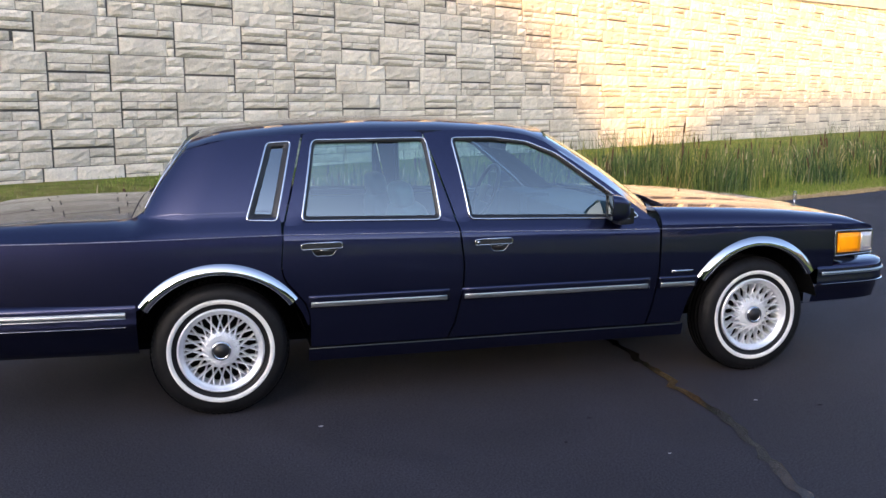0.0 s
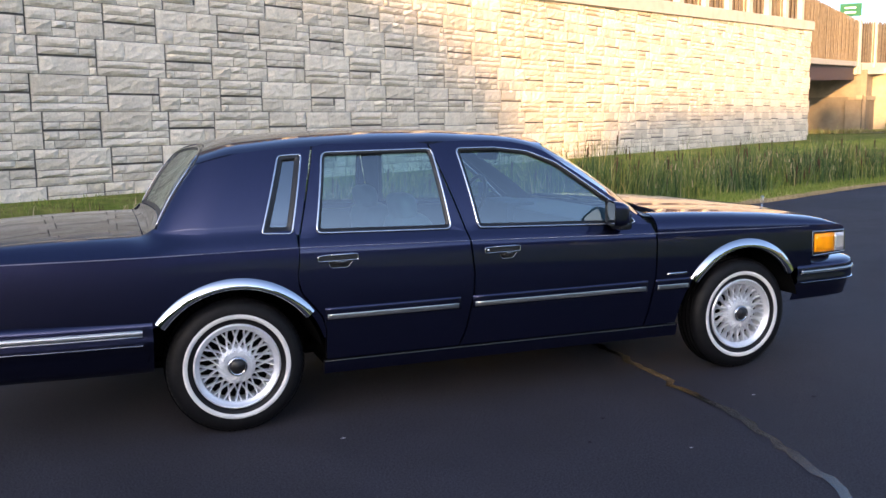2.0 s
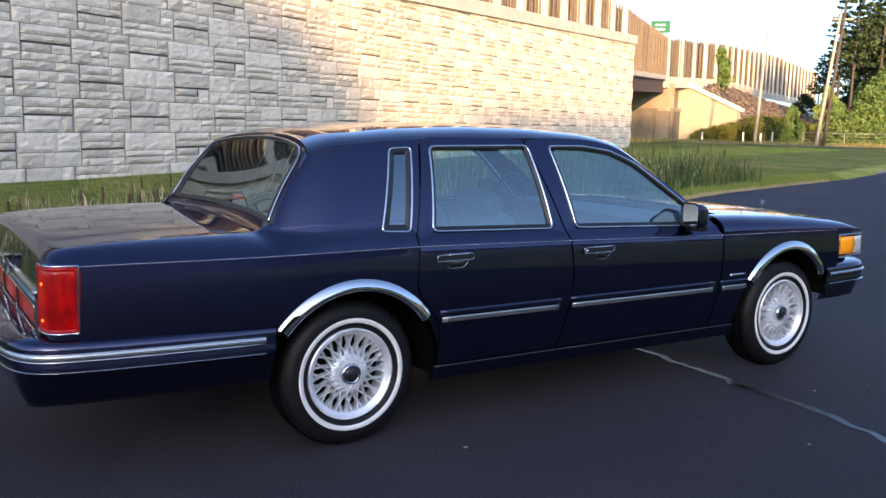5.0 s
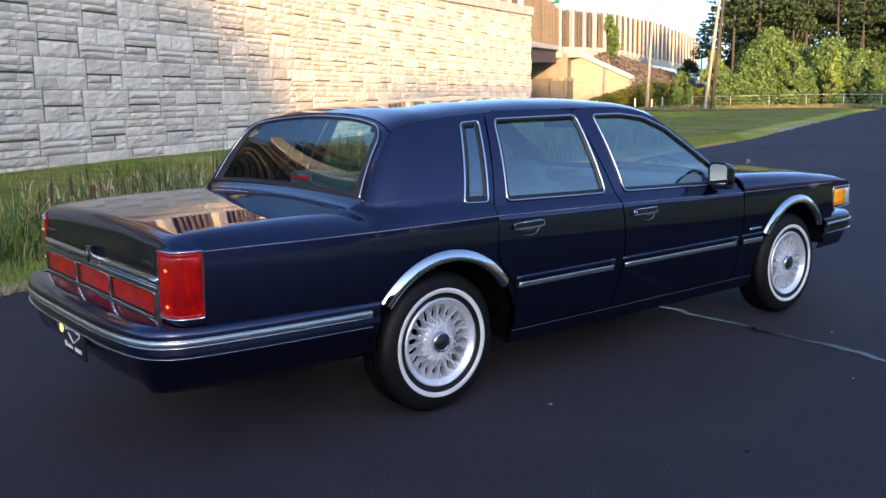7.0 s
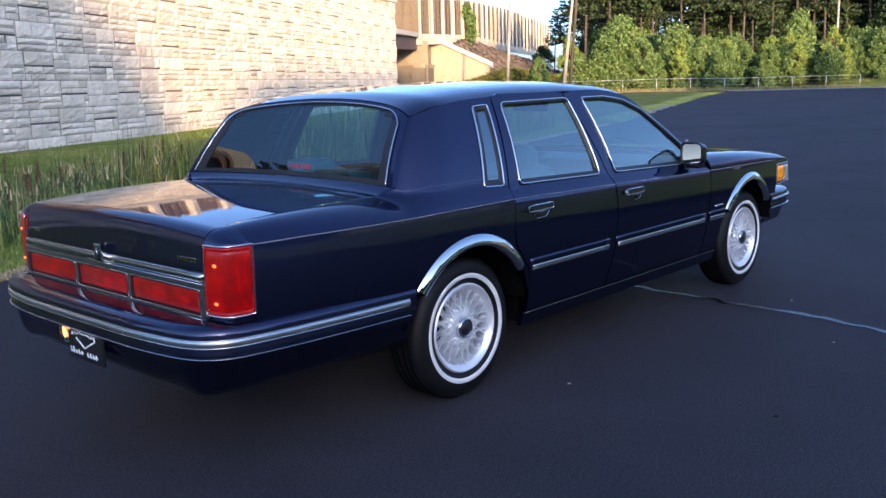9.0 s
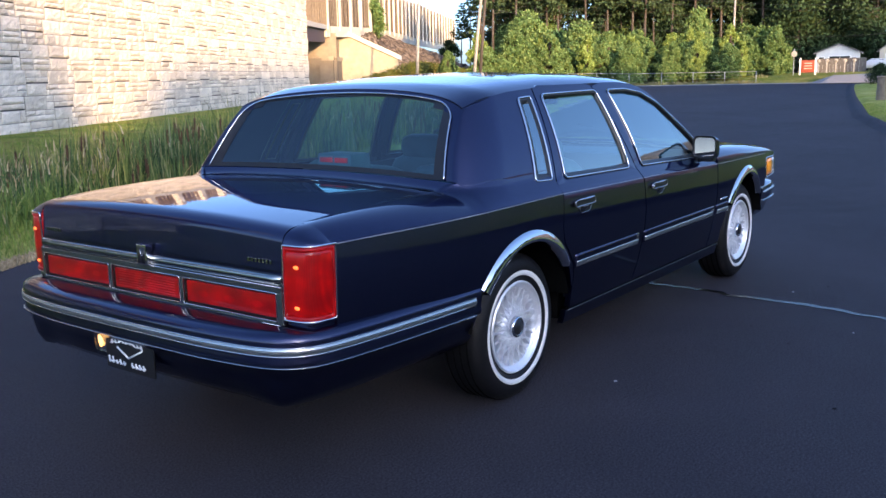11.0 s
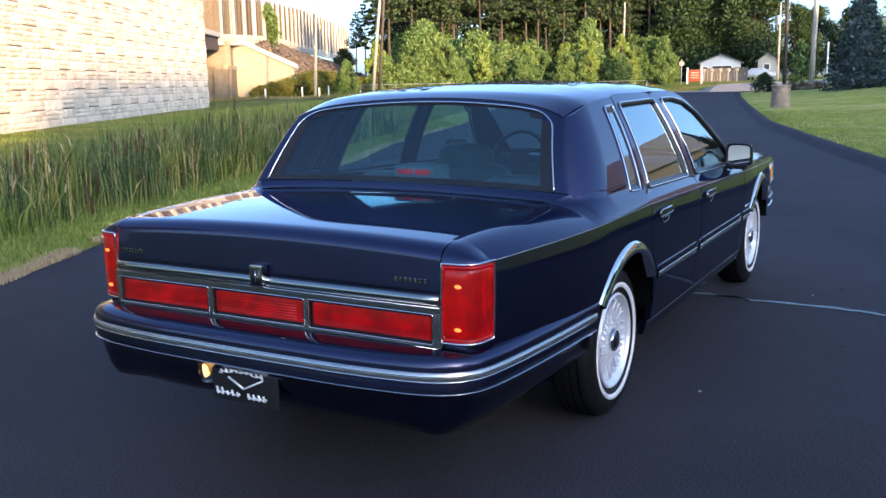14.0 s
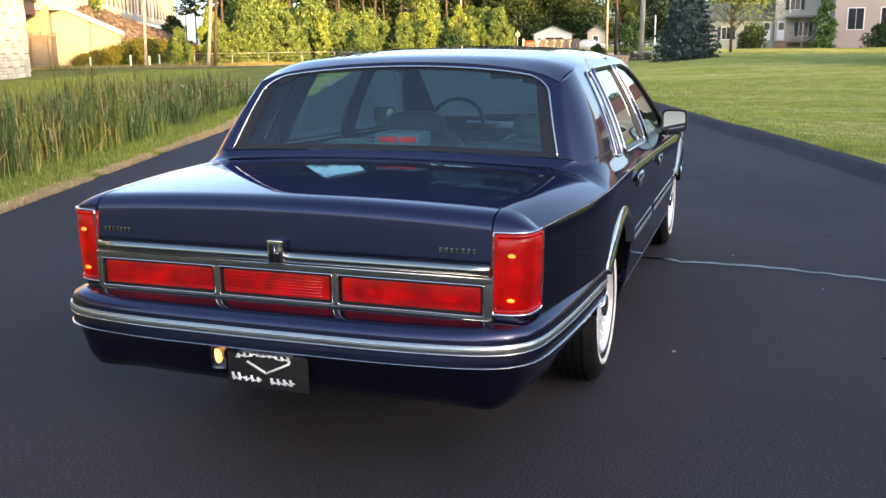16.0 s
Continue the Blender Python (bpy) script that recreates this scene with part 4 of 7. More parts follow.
wind = tagged(new("windscreen"), "tinted windscreen")
wind.parent = car
bm = bmesh.new()
grid(bm, lambda u, v: screen(0.05 + 0.9 * u, 0.03 + 0.94 * v), 24, 10)
o = part("pane", bm, GLASS, wind, "tinted pane")
o.visible_shadow = False
for a, b in ((0.0, 0.05), (0.95, 1.0)):
    bm = bmesh.new()
    grid(bm, lambda u, v: screen(a + (b - a) * u, v), 3, 12)
    part("pillar", bm, PAINT, wind, "navy windscreen pillar")
for s in SIDES:
    bm = bmesh.new()
    # pillar side between the door frame and the screen
    def pil(u, v, s=s):
        zt = 0.93 + (1.37 - 0.93) * v
        xa = lerp(zt, [(0.92, 2.30), (1.018, 2.18), (1.225, 1.90), (1.332, 1.75), (1.37, 1.66)])
        a = Vector(side(xa, zt, s))
        b = screen(1.0 if s > 0 else 0.0, v)
        return a.lerp(b, u)
    grid(bm, pil, 4, 14)
    part("pillar", bm, PAINT, wind, "navy windscreen pillar")

# ---- boot lid, rear face ----
def lid(u, v):
    y = (2 * v - 1) * 0.738
    k = 1 - (y / 0.738) ** 2
    if u < 0.66:
        x = -0.40 - 0.78 * u / 0.66
        return Vector((x, y, deck_z(x) + 0.022 * k))
    if u < 0.86:
        a = (u - 0.66) / 0.20 * math.pi / 2
        return Vector((-1.18 - 0.078 * math.sin(a), y, 0.959 + 0.022 * k - 0.005 * math.sin(a) - 0.045 * (1 - math.cos(a)) ** 1.2))
    q = (u - 0.86) / 0.14
    return Vector((-1.258 - 0.010 * q, y, (0.909 + 0.022 * k) * (1 - q) + 0.798 * q))


sheet("boot_lid", lid, 50, 28, (0.01, 0, -0.02), "navy boot lid")
bm = bmesh.new()
grid(bm, lambda u, v: Vector((-0.345 + 0.05 * (1 - (2 * v - 1) ** 2) + (-0.395 + 0.345 - 0.05 * (1 - (2 * v - 1) ** 2)) * u, (2 * v - 1) * (0.797 - 0.057 * smooth01(u)), 1.020 - 0.031 * u + 0.012 * (1 - (2 * v - 1) ** 2) - 0.012 * math.sin(math.pi * u))), 6, 32)
part("rear_deck", bm, PAINT, car, "navy panel below the rear window")

# bright bar, light bar and lamps across the rear
bm = bmesh.new()
grid(bm, lambda u, v: (-1.272 - 0.010 * (1 - abs(2 * v - 1) ** 2.5), -0.736 + 1.472 * u, 0.764 + 0.034 * v), 20, 8)
hem(bm, (0.02, 0, 0))
bar = part("bright_bar", bm, BAR_METAL, car, "satin grey bar across the boot")
bm = bmesh.new()
tube(bm, [(-1.2775, -0.733, 0.766), (-1.2775, 0.733, 0.766)], 0.0015, 6)
part("rib", bm, CHROME_DULL, bar, "bright edge")
bm = bmesh.new()
box(bm, -1.300, -1.270, -0.030, 0.030, 0.760, 0.842, 0.005)
em = sharp(part("emblem", bm, CHROME, car, "chrome emblem block"))
bm = bmesh.new()
box(bm, -1.3025, -1.300, -0.021, 0.021, 0.769, 0.832, 0.0)
ei = part("emblem_inlay", bm, BLACK_PLASTIC, em, "black inlay")
bm = bmesh.new()
tube(bm, [(-1.303, 0, 0.778), (-1.303, 0, 0.824)], 0.0016, 5)
tube(bm, [(-1.303, -0.012, 0.801), (-1.303, 0.012, 0.801)], 0.0016, 5)
part("emblem_bar", bm, CHROME, ei, "thin chrome bars")
LIGHT_BARS = ((0.262, 0.716), (-0.188, 0.226), (-0.710, -0.224))
LZ0, LZ1 = 0.641, 0.729
# grey frame with three openings, dark box behind
bm = bmesh.new()
cuts = [-0.745] + sorted(q for ab in LIGHT_BARS for q in (ab[0] - 0.010, ab[1] + 0.010)) + [0.745]
for y0, y1 in zip(cuts[::2], cuts[1::2]):
    box(bm, -1.281, -1.262, y0, y1, 0.632, 0.739, 0.002)
box(bm, -1.281, -1.262, -0.745, 0.745, 0.739, 0.760, 0.002)
box(bm, -1.281, -1.262, -0.745, 0.745, 0.614, 0.632, 0.002)
lp = sharp(part("lamp_panel", bm, SATIN, car, "satin grey frame of the light bar"))
bm = bmesh.new()
box(bm, -1.266, -1.20, -0.74, 0.74, 0.60, 0.762)
part("lamp_box", bm, BLACK_PLASTIC, lp, "dark box behind the light bar", smooth=False)
for z in (0.7585, 0.622):
    bm = bmesh.new()
    tube(bm, [(-1.2815, -0.742, z), (-1.2815, 0.742, z)], 0.0022, 6)
    part("rib", bm, CHROME, lp, "bright edge")
for a, b in LIGHT_BARS:
    bm = bmesh.new()
    box(bm, -1.2745, -1.262, a + 0.006, b - 0.006, LZ0 + 0.005, LZ1 - 0.005, 0.004)
    lb = sharp(part("light_bar", bm, TAIL_DIM, car, "red light bar lens"))
    bm = bmesh.new()
    tube(bm, [(-1.2815, y, z) for y, z in round_poly([(a - 0.008, LZ0 - 0.006), (b + 0.008, LZ0 - 0.006), (b + 0.008, LZ1 + 0.007), (a - 0.008, LZ1 + 0.007)], 0.006, 3)], 0.0027, 6, closed=True)
    part("lens_bezel", bm, CHROME, lb, "thin chrome bezel round the lens")
    if a == -0.188:
        for z in np.linspace(LZ0 + 0.014, LZ1 - 0.014, 7):
            bm = bmesh.new()
            tube(bm, [(-1.2742, a + 0.03, z), (-1.2742, b - 0.03, z)], 0.0022, 6)
            part("rib", bm, TAIL_DIM, lb)
    else:
        for q in (0.2, 0.5, 0.8):
            bm = bmesh.new()
            bmesh.ops.create_uvsphere(bm, u_segments=14, v_segments=8, radius=0.024, matrix=Matrix.Translation((-1.2725, a + (b - a) * q, 0.683)) @ Matrix.Diagonal((0.10, 2.4, 1.0, 1)))
            part("reflector", bm, TAIL_MID, lb)
for s in SIDES:
    # tail lamp wraps round the corner
    def lamp_pt(t, z, o=0.0):
        # t: 0 at the inner edge, 1 at the front end on the side
        prof = [(0, -1.262, 0.748), (0.45, -1.256, 0.805), (0.66, -1.247, 0.838), (0.78, -1.226, 0.856), (0.88, -1.19, 0.862), (1.0, -1.145, 0.868)]
        x = lerp(t, [(p[0], p[1]) for p in prof])
        y = lerp(t, [(p[0], p[2]) for p in prof]) - 0.006 * (0.9 - z) / 0.3
        n = smooth01((t - 0.5) / 0.4)
        return (x - o * (1 - n), s * (y + o * n), z)
    bm = bmesh.new()
    grid(bm, lambda u, v: lamp_pt(u, 0.648 + 0.250 * v, 0.010 * math.sin(math.pi * min(1, max(0, v))) ** 0.4), 20, 10)
    hem(bm, (0.02, -s * 0.01, 0))
    tl = part("tail_lamp", bm, TAIL, car, "tall red wrap-round tail lamp, lit")
    bm = bmesh.new()
    ring = [(t, 0.642) for t in np.linspace(0, 1, 14)] + [(1, z) for z in np.linspace(0.66, 0.89, 6)] + [(t, 0.904) for t in np.linspace(1, 0, 14)] + [(0, z) for z in np.linspace(0.89, 0.66, 6)]
    tube(bm, [lamp_pt(t, z, 0.007) for t, z in ring], 0.0048, 6, closed=True)
    part("lamp_bezel", bm, CHROME, tl, "chrome lamp bezel")
    bm = bmesh.new()
    ring = [(t, 0.653) for t in np.linspace(0.04, 0.97, 14)] + [(0.97, z) for z in np.linspace(0.67, 0.88, 6)] + [(t, 0.893) for t in np.linspace(0.97, 0.04, 14)] + [(0.04, z) for z in np.linspace(0.88, 0.67, 6)]
    tube(bm, [lamp_pt(t, z, 0.004) for t, z in ring], 0.0075, 6, closed=True)
    part("lens_rim", bm, TAIL_DIM, tl, "darker red rim of the lens")
    for t, z in ((0.45, 0.690), (0.45, 0.832)):
        bm = bmesh.new()
        c = lamp_pt(t, z, 0.0095)
        bmesh.ops.create_uvsphere(bm, u_segments=10, v_segments=8, radius=0.008, matrix=Matrix.Translation(c) @ Matrix.Diagonal((0.4, 1.6, 0.8, 1)))
        part("bulb", bm, BULB_RED, tl, "glowing bulb behind the lens")
    # panel between lamp and lid at the rear corner
    bm = bmesh.new()
    def cap_pt(u, v):
        p = Vector(lamp_pt(u, 0.904))
        p.y -= s * 0.005 * (1 - u) ** 3
        x, zc = -1.15, lerp(-1.15, CREASE)
        y0, t = W(x, zc), 1 - u
        q = Vector((x, s * (y0 + (0.742 - y0) * t), zc + (deck_z(x) + 0.001 - zc) * (1 - (1 - t) ** 1.9)))
        m = Vector((p.x + 0.004, p.y, q.z - 0.004))
        return p * (1 - v) ** 2 + m * 2 * v * (1 - v) + q * v * v
    grid(bm, cap_pt, 14, 8)
    part("corner_cap", bm, PAINT, car, "navy corner above the tail lamp")
    bm = bmesh.new()
    grid(bm, lambda u, v: Vector(lamp_pt(u, 0.59 + 0.055 * v, -0.004)), 14, 2)
    part("lower_cap", bm, PAINT, car, "navy corner below the tail lamp")


# ---- bumpers ----
def bumper_line(t, back=True, o=0.0):
    """Plan line of a bumper from one wheel arch round to the other, t from -1 to 1."""
    s = 1 if t >= 0 else -1
    a = abs(t)
    if back:
        prof = [(0, -1.420, 0.0), (0.30, -1.415, 0.45), (0.50, -1.385, 0.74), (0.58, -1.345, 0.83), (0.64, -1.29, 0.878), (0.72, -1.19, 0.902), (0.85, -0.85, 0.938), (1.0, -0.385, 0.962), (1.1, -0.075, 0.978)]
    else:
        prof = [(0, 4.03, 0.0), (0.30, 4.01, 0.45), (0.50, 3.965, 0.72), (0.60, 3.91, 0.82), (0.68, 3.83, 0.875), (0.78, 3.72, 0.90), (1.0, 3.365, 0.930), (1.1, 3.204, 0.944)]
    near = [abs(a + q) for q in np.linspace(-0.07, 0.07, 11)]
    x = sum(lerp(q, [(p[0], p[1]) for p in prof]) for q in near) / 11
    y = sum((1 if a + w >= 0 else -1) * lerp(q, [(p[0], p[2]) for p in prof]) for q, w in zip(near, np.linspace(-0.07, 0.07, 11))) / 11
    n = smooth01((a - 0.35) / 0.35)
    d = -1 if back else 1
    return x + d * o * (1 - n), s * (y + o * n)


def bumper(name, back, prof, material, label, n=70):
    bm = bmesh.new()
    grid(bm, lambda u, v: (*bumper_line(2 * u - 1, back, prof[min(len(prof) - 1, round(v * (len(prof) - 1)))][0]), prof[min(len(prof) - 1, round(v * (len(prof) - 1)))][1]), n, len(prof) - 1)
    bmesh.ops.recalc_face_normals(bm, faces=bm.faces[:])
    return sharp(part(name, bm, material, car, label), 45)


for back, nm in ((True, "rear_bumper"), (False, "front_bumper")):
    low = 0.345 if back else 0.37
    prof = [(-0.13, 0.626), (-0.06, 0.622), (-0.02, 0.612), (-0.004, 0.600), (0.0, 0.585), (0.0, 0.56), (-0.004, 0.525), (0.0, 0.515), (-0.004, 0.497), (-0.022, 0.485), (-0.040, 0.44), (-0.060, 0.385), (-0.095, low), (-0.18, low - 0.015)]
    bp = bumper(nm, back, prof, PAINT, "navy bumper with bright strips")
    for z0, z1, o, nm2 in ((0.540 if back else 0.555, 0.572, 0.004, "bumper_strip"), (0.497, 0.503, 0.002, "bumper_line")):
        bm = bmesh.new()
        grid(bm, lambda u, v: (*bumper_line(0.985 * (2 * u - 1), back, o + 0.008 * math.sin(math.pi * v)), z0 + (z1 - z0) * v), 70, 6)
        bmesh.ops.recalc_face_normals(bm, faces=bm.faces[:])
        part(nm2, bm, INSERT if nm2 == "bumper_strip" else CHROME_DULL, bp, "bright bumper strip")
    for zz in (0.541 if back else 0.555, 0.571):
        bm = bmesh.new()
        tube(bm, [(*bumper_line(0.985 * (2 * u - 1), back, 0.006), zz) for u in np.linspace(0, 1, 70)], 0.0022, 6)
        part("strip_edge", bm, CHROME, bp, "chrome edge of the strip")
    bm = bmesh.new()
    tube(bm, [(*bumper_line(0.985 * (2 * u - 1), back, 0.0115), 0.560) for u in np.linspace(0, 1, 70)], 0.0013, 5)
    part("strip_groove", bm, BLACK_PLASTIC, bp, "dark groove in the strip")

# number plate, its lamp and blanked writing
plate = tagged(new("plate"), "black dealer plate with pale script lines")
plate.parent = car
bm = bmesh.new()
box(bm, -1.390, -1.382, -0.152, 0.152, 0.352, 0.507, 0.004)
sharp(part("plate_board", bm, BLACK_PLASTIC, plate, "black plate"))
WHITE = plain("white_lettering", (0.8, 0.8, 0.78), 0.5, 0, 0.03)
q_ = random.Random(14)
for y0, n, z0, h, arc in ((0.105, 9, 0.450, 0.022, 0.014), (0.128, 5, 0.374, 0.022, 0.0), (-0.018, 4, 0.372, 0.022, 0.0)):
    for k in range(n):
        y = y0 - 0.0235 * k
        hh = h * q_.choice((0.75, 0.8, 1.0, 1.25))
        zz = z0 + arc * (1 - ((k - (n - 1) / 2) / (n / 2)) ** 2)
        bm = bmesh.new()
        box(bm, -1.3925, -1.390, -0.0048, 0.0048, 0, hh, 0.001, Matrix.Translation((0, y, zz)) @ Matrix.Rotation(radians(-12), 4, 'X'))
        part("script_bar", bm, WHITE, plate)
for ya, yb, z, arc in ((0.118, -0.088, 0.455, 0.014), (0.136, 0.024, 0.382, 0.0), (-0.010, -0.100, 0.380, 0.0)):
    bm = bmesh.new()
    tube(bm, [(-1.3915, ya + (yb - ya) * t, z + arc * (1 - (2 * t - 1) ** 2) + 0.004 * math.sin(22 * t)) for t in np.linspace(0, 1, 22)], 0.0024, 5)
    part("script_stroke", bm, WHITE, plate)
for a, b in (((0.075, 0.444), (0.005, 0.408)), ((0.005, 0.408), (-0.085, 0.450))):
    bm = bmesh.new()
    tube(bm, [(-1.3915, a[0], a[1]), (-1.3915, b[0], b[1])], 0.004, 6)
    part("chevron", bm, WHITE, plate)
bm = bmesh.new()
box(bm, -1.400, -1.374, 0.168, 0.212, 0.408, 0.506, 0.006)
pl = sharp(part("plate_lamp", bm, CLEAR, car, "small lamp beside the plate, lit"))
bm = bmesh.new()
bmesh.ops.create_uvsphere(bm, u_segments=10, v_segments=8, radius=0.013, matrix=Matrix.Translation((-1.386, 0.190, 0.458)) @ Matrix.Diagonal((0.6, 1.0, 2.7, 1)))
part("bulb", bm, BULB, pl, "glowing bulb")
bm = bmesh.new()
box(bm, -1.380, -1.372, 0.164, 0.214, 0.404, 0.510, 0.002)
part("reflector", bm, CHROME_DULL, pl, "bright reflector")
# badges as plain bars
for y0, y1, z in ((-0.69, -0.56, 0.832), (0.60, 0.715, 0.834)):
    badge = tagged(new("badge"), "row of small bright badge bars")
    badge.parent = car
    for q in range(7):
        yq = y0 + (y1 - y0) * q / 7
        bm = bmesh.new()
        box(bm, -1.2695, -1.262, yq, yq + (y1 - y0) / 7 * 0.5, z, z + 0.015, 0.001)
        part("badge_bar", bm, BAR_METAL, badge, smooth=False)
for s in SIDES:
    bm = bmesh.new()
    grid(bm, lambda u, v: side(2.41 + 0.13 * u, 0.622 + 0.014 * v, s, 0.004), 4, 1)
    hem(bm, (0, -s * 0.006, 0))
    part("badge", bm, CHROME_DULL, car, "small bright badge bar")

# ---- bonnet and nose ----
def bonnet(u, v):
    y = (2 * v - 1)
    x = 2.44 + 0.11 * (1 - y * y) + (3.742 + 0.14 * (1 - y * y) - 2.44 - 0.11 * (1 - y * y)) * u
    w = 0.807 * taper(min(x, 3.8))
    ze = bonnet_z(x)
    k = abs(y)
    z = ze + 0.024 * (1 - k ** 2.4) - 0.006 * math.exp(-((k - 0.62) / 0.10) ** 2)
    return Vector((x, w * y, z))


sheet("bonnet", bonnet, 30, 40, (0, 0, -0.02), "navy bonnet")
bm = bmesh.new()
grid(bm, lambda u, v: (2.32 + 0.25 * (1 - (2 * v - 1) ** 2) + 0.12 * u, (2 * v - 1) * 0.80, 0.958 - 0.012 * math.sin(math.pi * u)), 4, 24)
cowl = part("cowl", bm, BLACK_PLASTIC, car, "black cowl grille")
for y in (-0.42, 0.12):
    bm = bmesh.new()
    tube(bm, [(2.50, y, 0.955), (2.50, y + 0.25, 0.968), (2.44, y + 0.55, 0.975)], 0.008, 6)
    part("wiper", bm, BLACK_PLASTIC, cowl, "black wiper")
bm = bmesh.new()
grid(bm, lambda u, v: (3.70 + 0.235 * (1 - (2 * v - 1) ** 2) ** 0.6, (2 * v - 1) * 0.82, 0.60 + 0.235 * u), 6, 24)
part("nose_panel", bm, BLACK_PLASTIC, car, "dark nose panel")
bm = bmesh.new()
tube(bm, [(3.86, 0, 0.855), (3.86, 0, 0.885)], 0.006, 8)
tube(bm, [(3.86, yy, zz) for yy, zz in round_poly([(-0.014, 0.885), (0.014, 0.885), (0.014, 0.945), (-0.014, 0.945)], 0.006, 3)], 0.003, 6, closed=True)
tube(bm, [(3.86, 0, 0.885), (3.86, 0, 0.945)], 0.002, 6)
part("hood_ornament", bm, CHROME, car, "small upright chrome bonnet ornament")
for s in SIDES:
    bm = bmesh.new()
    grid(bm, lambda u, v: side(3.478 + 0.27 * u, 0.655 + 0.155 * v, s, -0.012), 6, 4)
    hl = part("headlamp", bm, BLACK_PLASTIC, car, "headlamp surround")
    bm = bmesh.new()
    grid(bm, lambda u, v: side(3.502 + 0.160 * u, 0.680 + 0.112 * v, s, 0.002), 6, 4)
    hem(bm, (0, -s * 0.01, 0))
    part("marker_lens", bm, AMBER, hl, "amber side marker")
    bm = bmesh.new()
    grid(bm, lambda u, v: side(3.667 + 0.078 * u, 0.680 + 0.112 * v, s, 0.001), 6, 4)
    hem(bm, (0, -s * 0.01, 0))
    part("lamp_lens", bm, Mat("lamp_lens", color=(0.75, 0.72, 0.72), rough=0.1, metal=0.5).m, hl, "clear lamp lens")
    bm = bmesh.new()
    tube(bm, [side(x, z, s, 0.002) for x, z in round_poly([(3.480, 0.660), (3.75, 0.672), (3.745, 0.806), (3.478, 0.808)], 0.008, 3)], 0.005, 6, closed=True)
    part("lamp_bezel", bm, CHROME_DULL, hl, "bright lamp bezel")

# ---- floor pan, interior ----
bm = bmesh.new()
box(bm, -0.55, 3.3, -0.60, 0.60, 0.29, 0.33, 0.02)
part("floor_pan", bm, UNDERBODY, car, "black underbody", smooth=False)
for s in SIDES:
    bm = bmesh.new()
    box(bm, 0.52, 2.30, min(s * 0.80, s * 0.86), max(s * 0.80, s * 0.86), 0.36, 0.925, 0.0)
    part("cabin_lining", bm, DASH, car, "dark blue cabin lining", smooth=False)
bm = bmesh.new()
box(bm, 0.50, 2.35, -0.84, 0.84, 0.28, 0.34, 0.0)
box(bm, -0.95, 0.46, -0.52, 0.52, 0.36, 0.60, 0.0)
box(bm, 2.50, 3.6, -0.50, 0.50, 0.30, 0.80, 0.0)
for s in SIDES:
    for x0, x1 in ((0.465, 0.52), (2.40, 2.50)):
        box(bm, x0, x1, min(s * 0.30, s * 0.84), max(s * 0.30, s * 0.84), 0.26, 0.75, 0.0)
part("chassis", bm, UNDERBODY, car, "black underbody behind the wheels", smooth=False)
bm = bmesh.new()
grid(bm, lambda u, v: (-0.30 + 0.55 * u, (2 * v - 1) * 0.74, 0.975 - 0.02 * u), 4, 8)
part("parcel_shelf", bm, LEATHER, car, "blue parcel shelf")
bm = bmesh.new()
box(bm, -0.20, -0.06, -0.11, 0.11, 0.975, 1.102, 0.02)
bl = sharp(part("high_brake_lamp", bm, LEATHER, car, "brake lamp housing on the parcel shelf"))
for y in (-0.048, 0.048):
    bm = bmesh.new()
    box(bm, -0.205, -0.20, y - 0.040, y + 0.040, 1.060, 1.084, 0.002)
    part("lens", bm, TAIL, bl, "red brake lamp lens")
bm = bmesh.new()
for y in (-0.37, 0.37):
    lump(bm, 0.33, y, 0.83, 0.12, 0.37, 0.15, 5, Matrix.Rotation(radians(-12), 3, 'Y'))
    lump(bm, 0.24, y, 0.965, 0.065, 0.21, 0.06, 3.5)
lump(bm, 0.74, 0, 0.46, 0.26, 0.72, 0.13, 6)
part("rear_seat", bm, LEATHER, car, "blue leather rear bench")
for y in (-0.38, 0.38):
    bm = bmesh.new()
    lump(bm, 1.10, y, 0.67, 0.10, 0.29, 0.33, 4.5, Matrix.Rotation(radians(-10), 3, 'Y'))
    lump(bm, 1.42, y, 0.46, 0.28, 0.31, 0.11, 5)
    st = part("front_seat", bm, LEATHER, car, "blue leather front seat")
    bm = bmesh.new()
    lump(bm, 1.02, y, 1.035, 0.055, 0.175, 0.075, 3.4, Matrix.Rotation(radians(-8), 3, 'Y'))
    tube(bm, [(1.04, y - 0.06, 0.95), (1.02, y - 0.06, 1.05)], 0.008, 6)
    tube(bm, [(1.04, y + 0.06, 0.95), (1.02, y + 0.06, 1.05)], 0.008, 6)
    part("headrest", bm, LEATHER, st, "blue leather headrest")
bm = bmesh.new()
box(bm, 1.98, 2.50, -0.80, 0.80, 0.55, 0.945, 0.06)
box(bm, 1.93, 2.15, 0.18, 0.62, 0.80, 0.975, 0.05)
sharp(part("dashboard", bm, DASH, car, "dark blue dashboard"), 50)
bm = bmesh.new()
lathe(bm, [(0.185 + 0.014 * math.cos(t), 0.014 * math.sin(t)) for t in np.linspace(0, 2 * math.pi, 9)], 40, 'X')
box(bm, -0.01, 0.02, -0.18, 0.18, -0.02, 0.02, 0.008)
box(bm, -0.02, 0.03, -0.07, 0.07, -0.07, 0.05, 0.02)
o = sharp(part("steering_wheel", bm, BLACK_PLASTIC, car, "dark steering wheel"), 50)
o.matrix_basis = pose(1.76, 0.38, 0.965, 0, 22, 0)
bm = bmesh.new()
box(bm, -0.015, 0.015, -0.13, 0.13, -0.035, 0.035, 0.012, pose(1.72, 0, 1.30, 0, 15, 0))
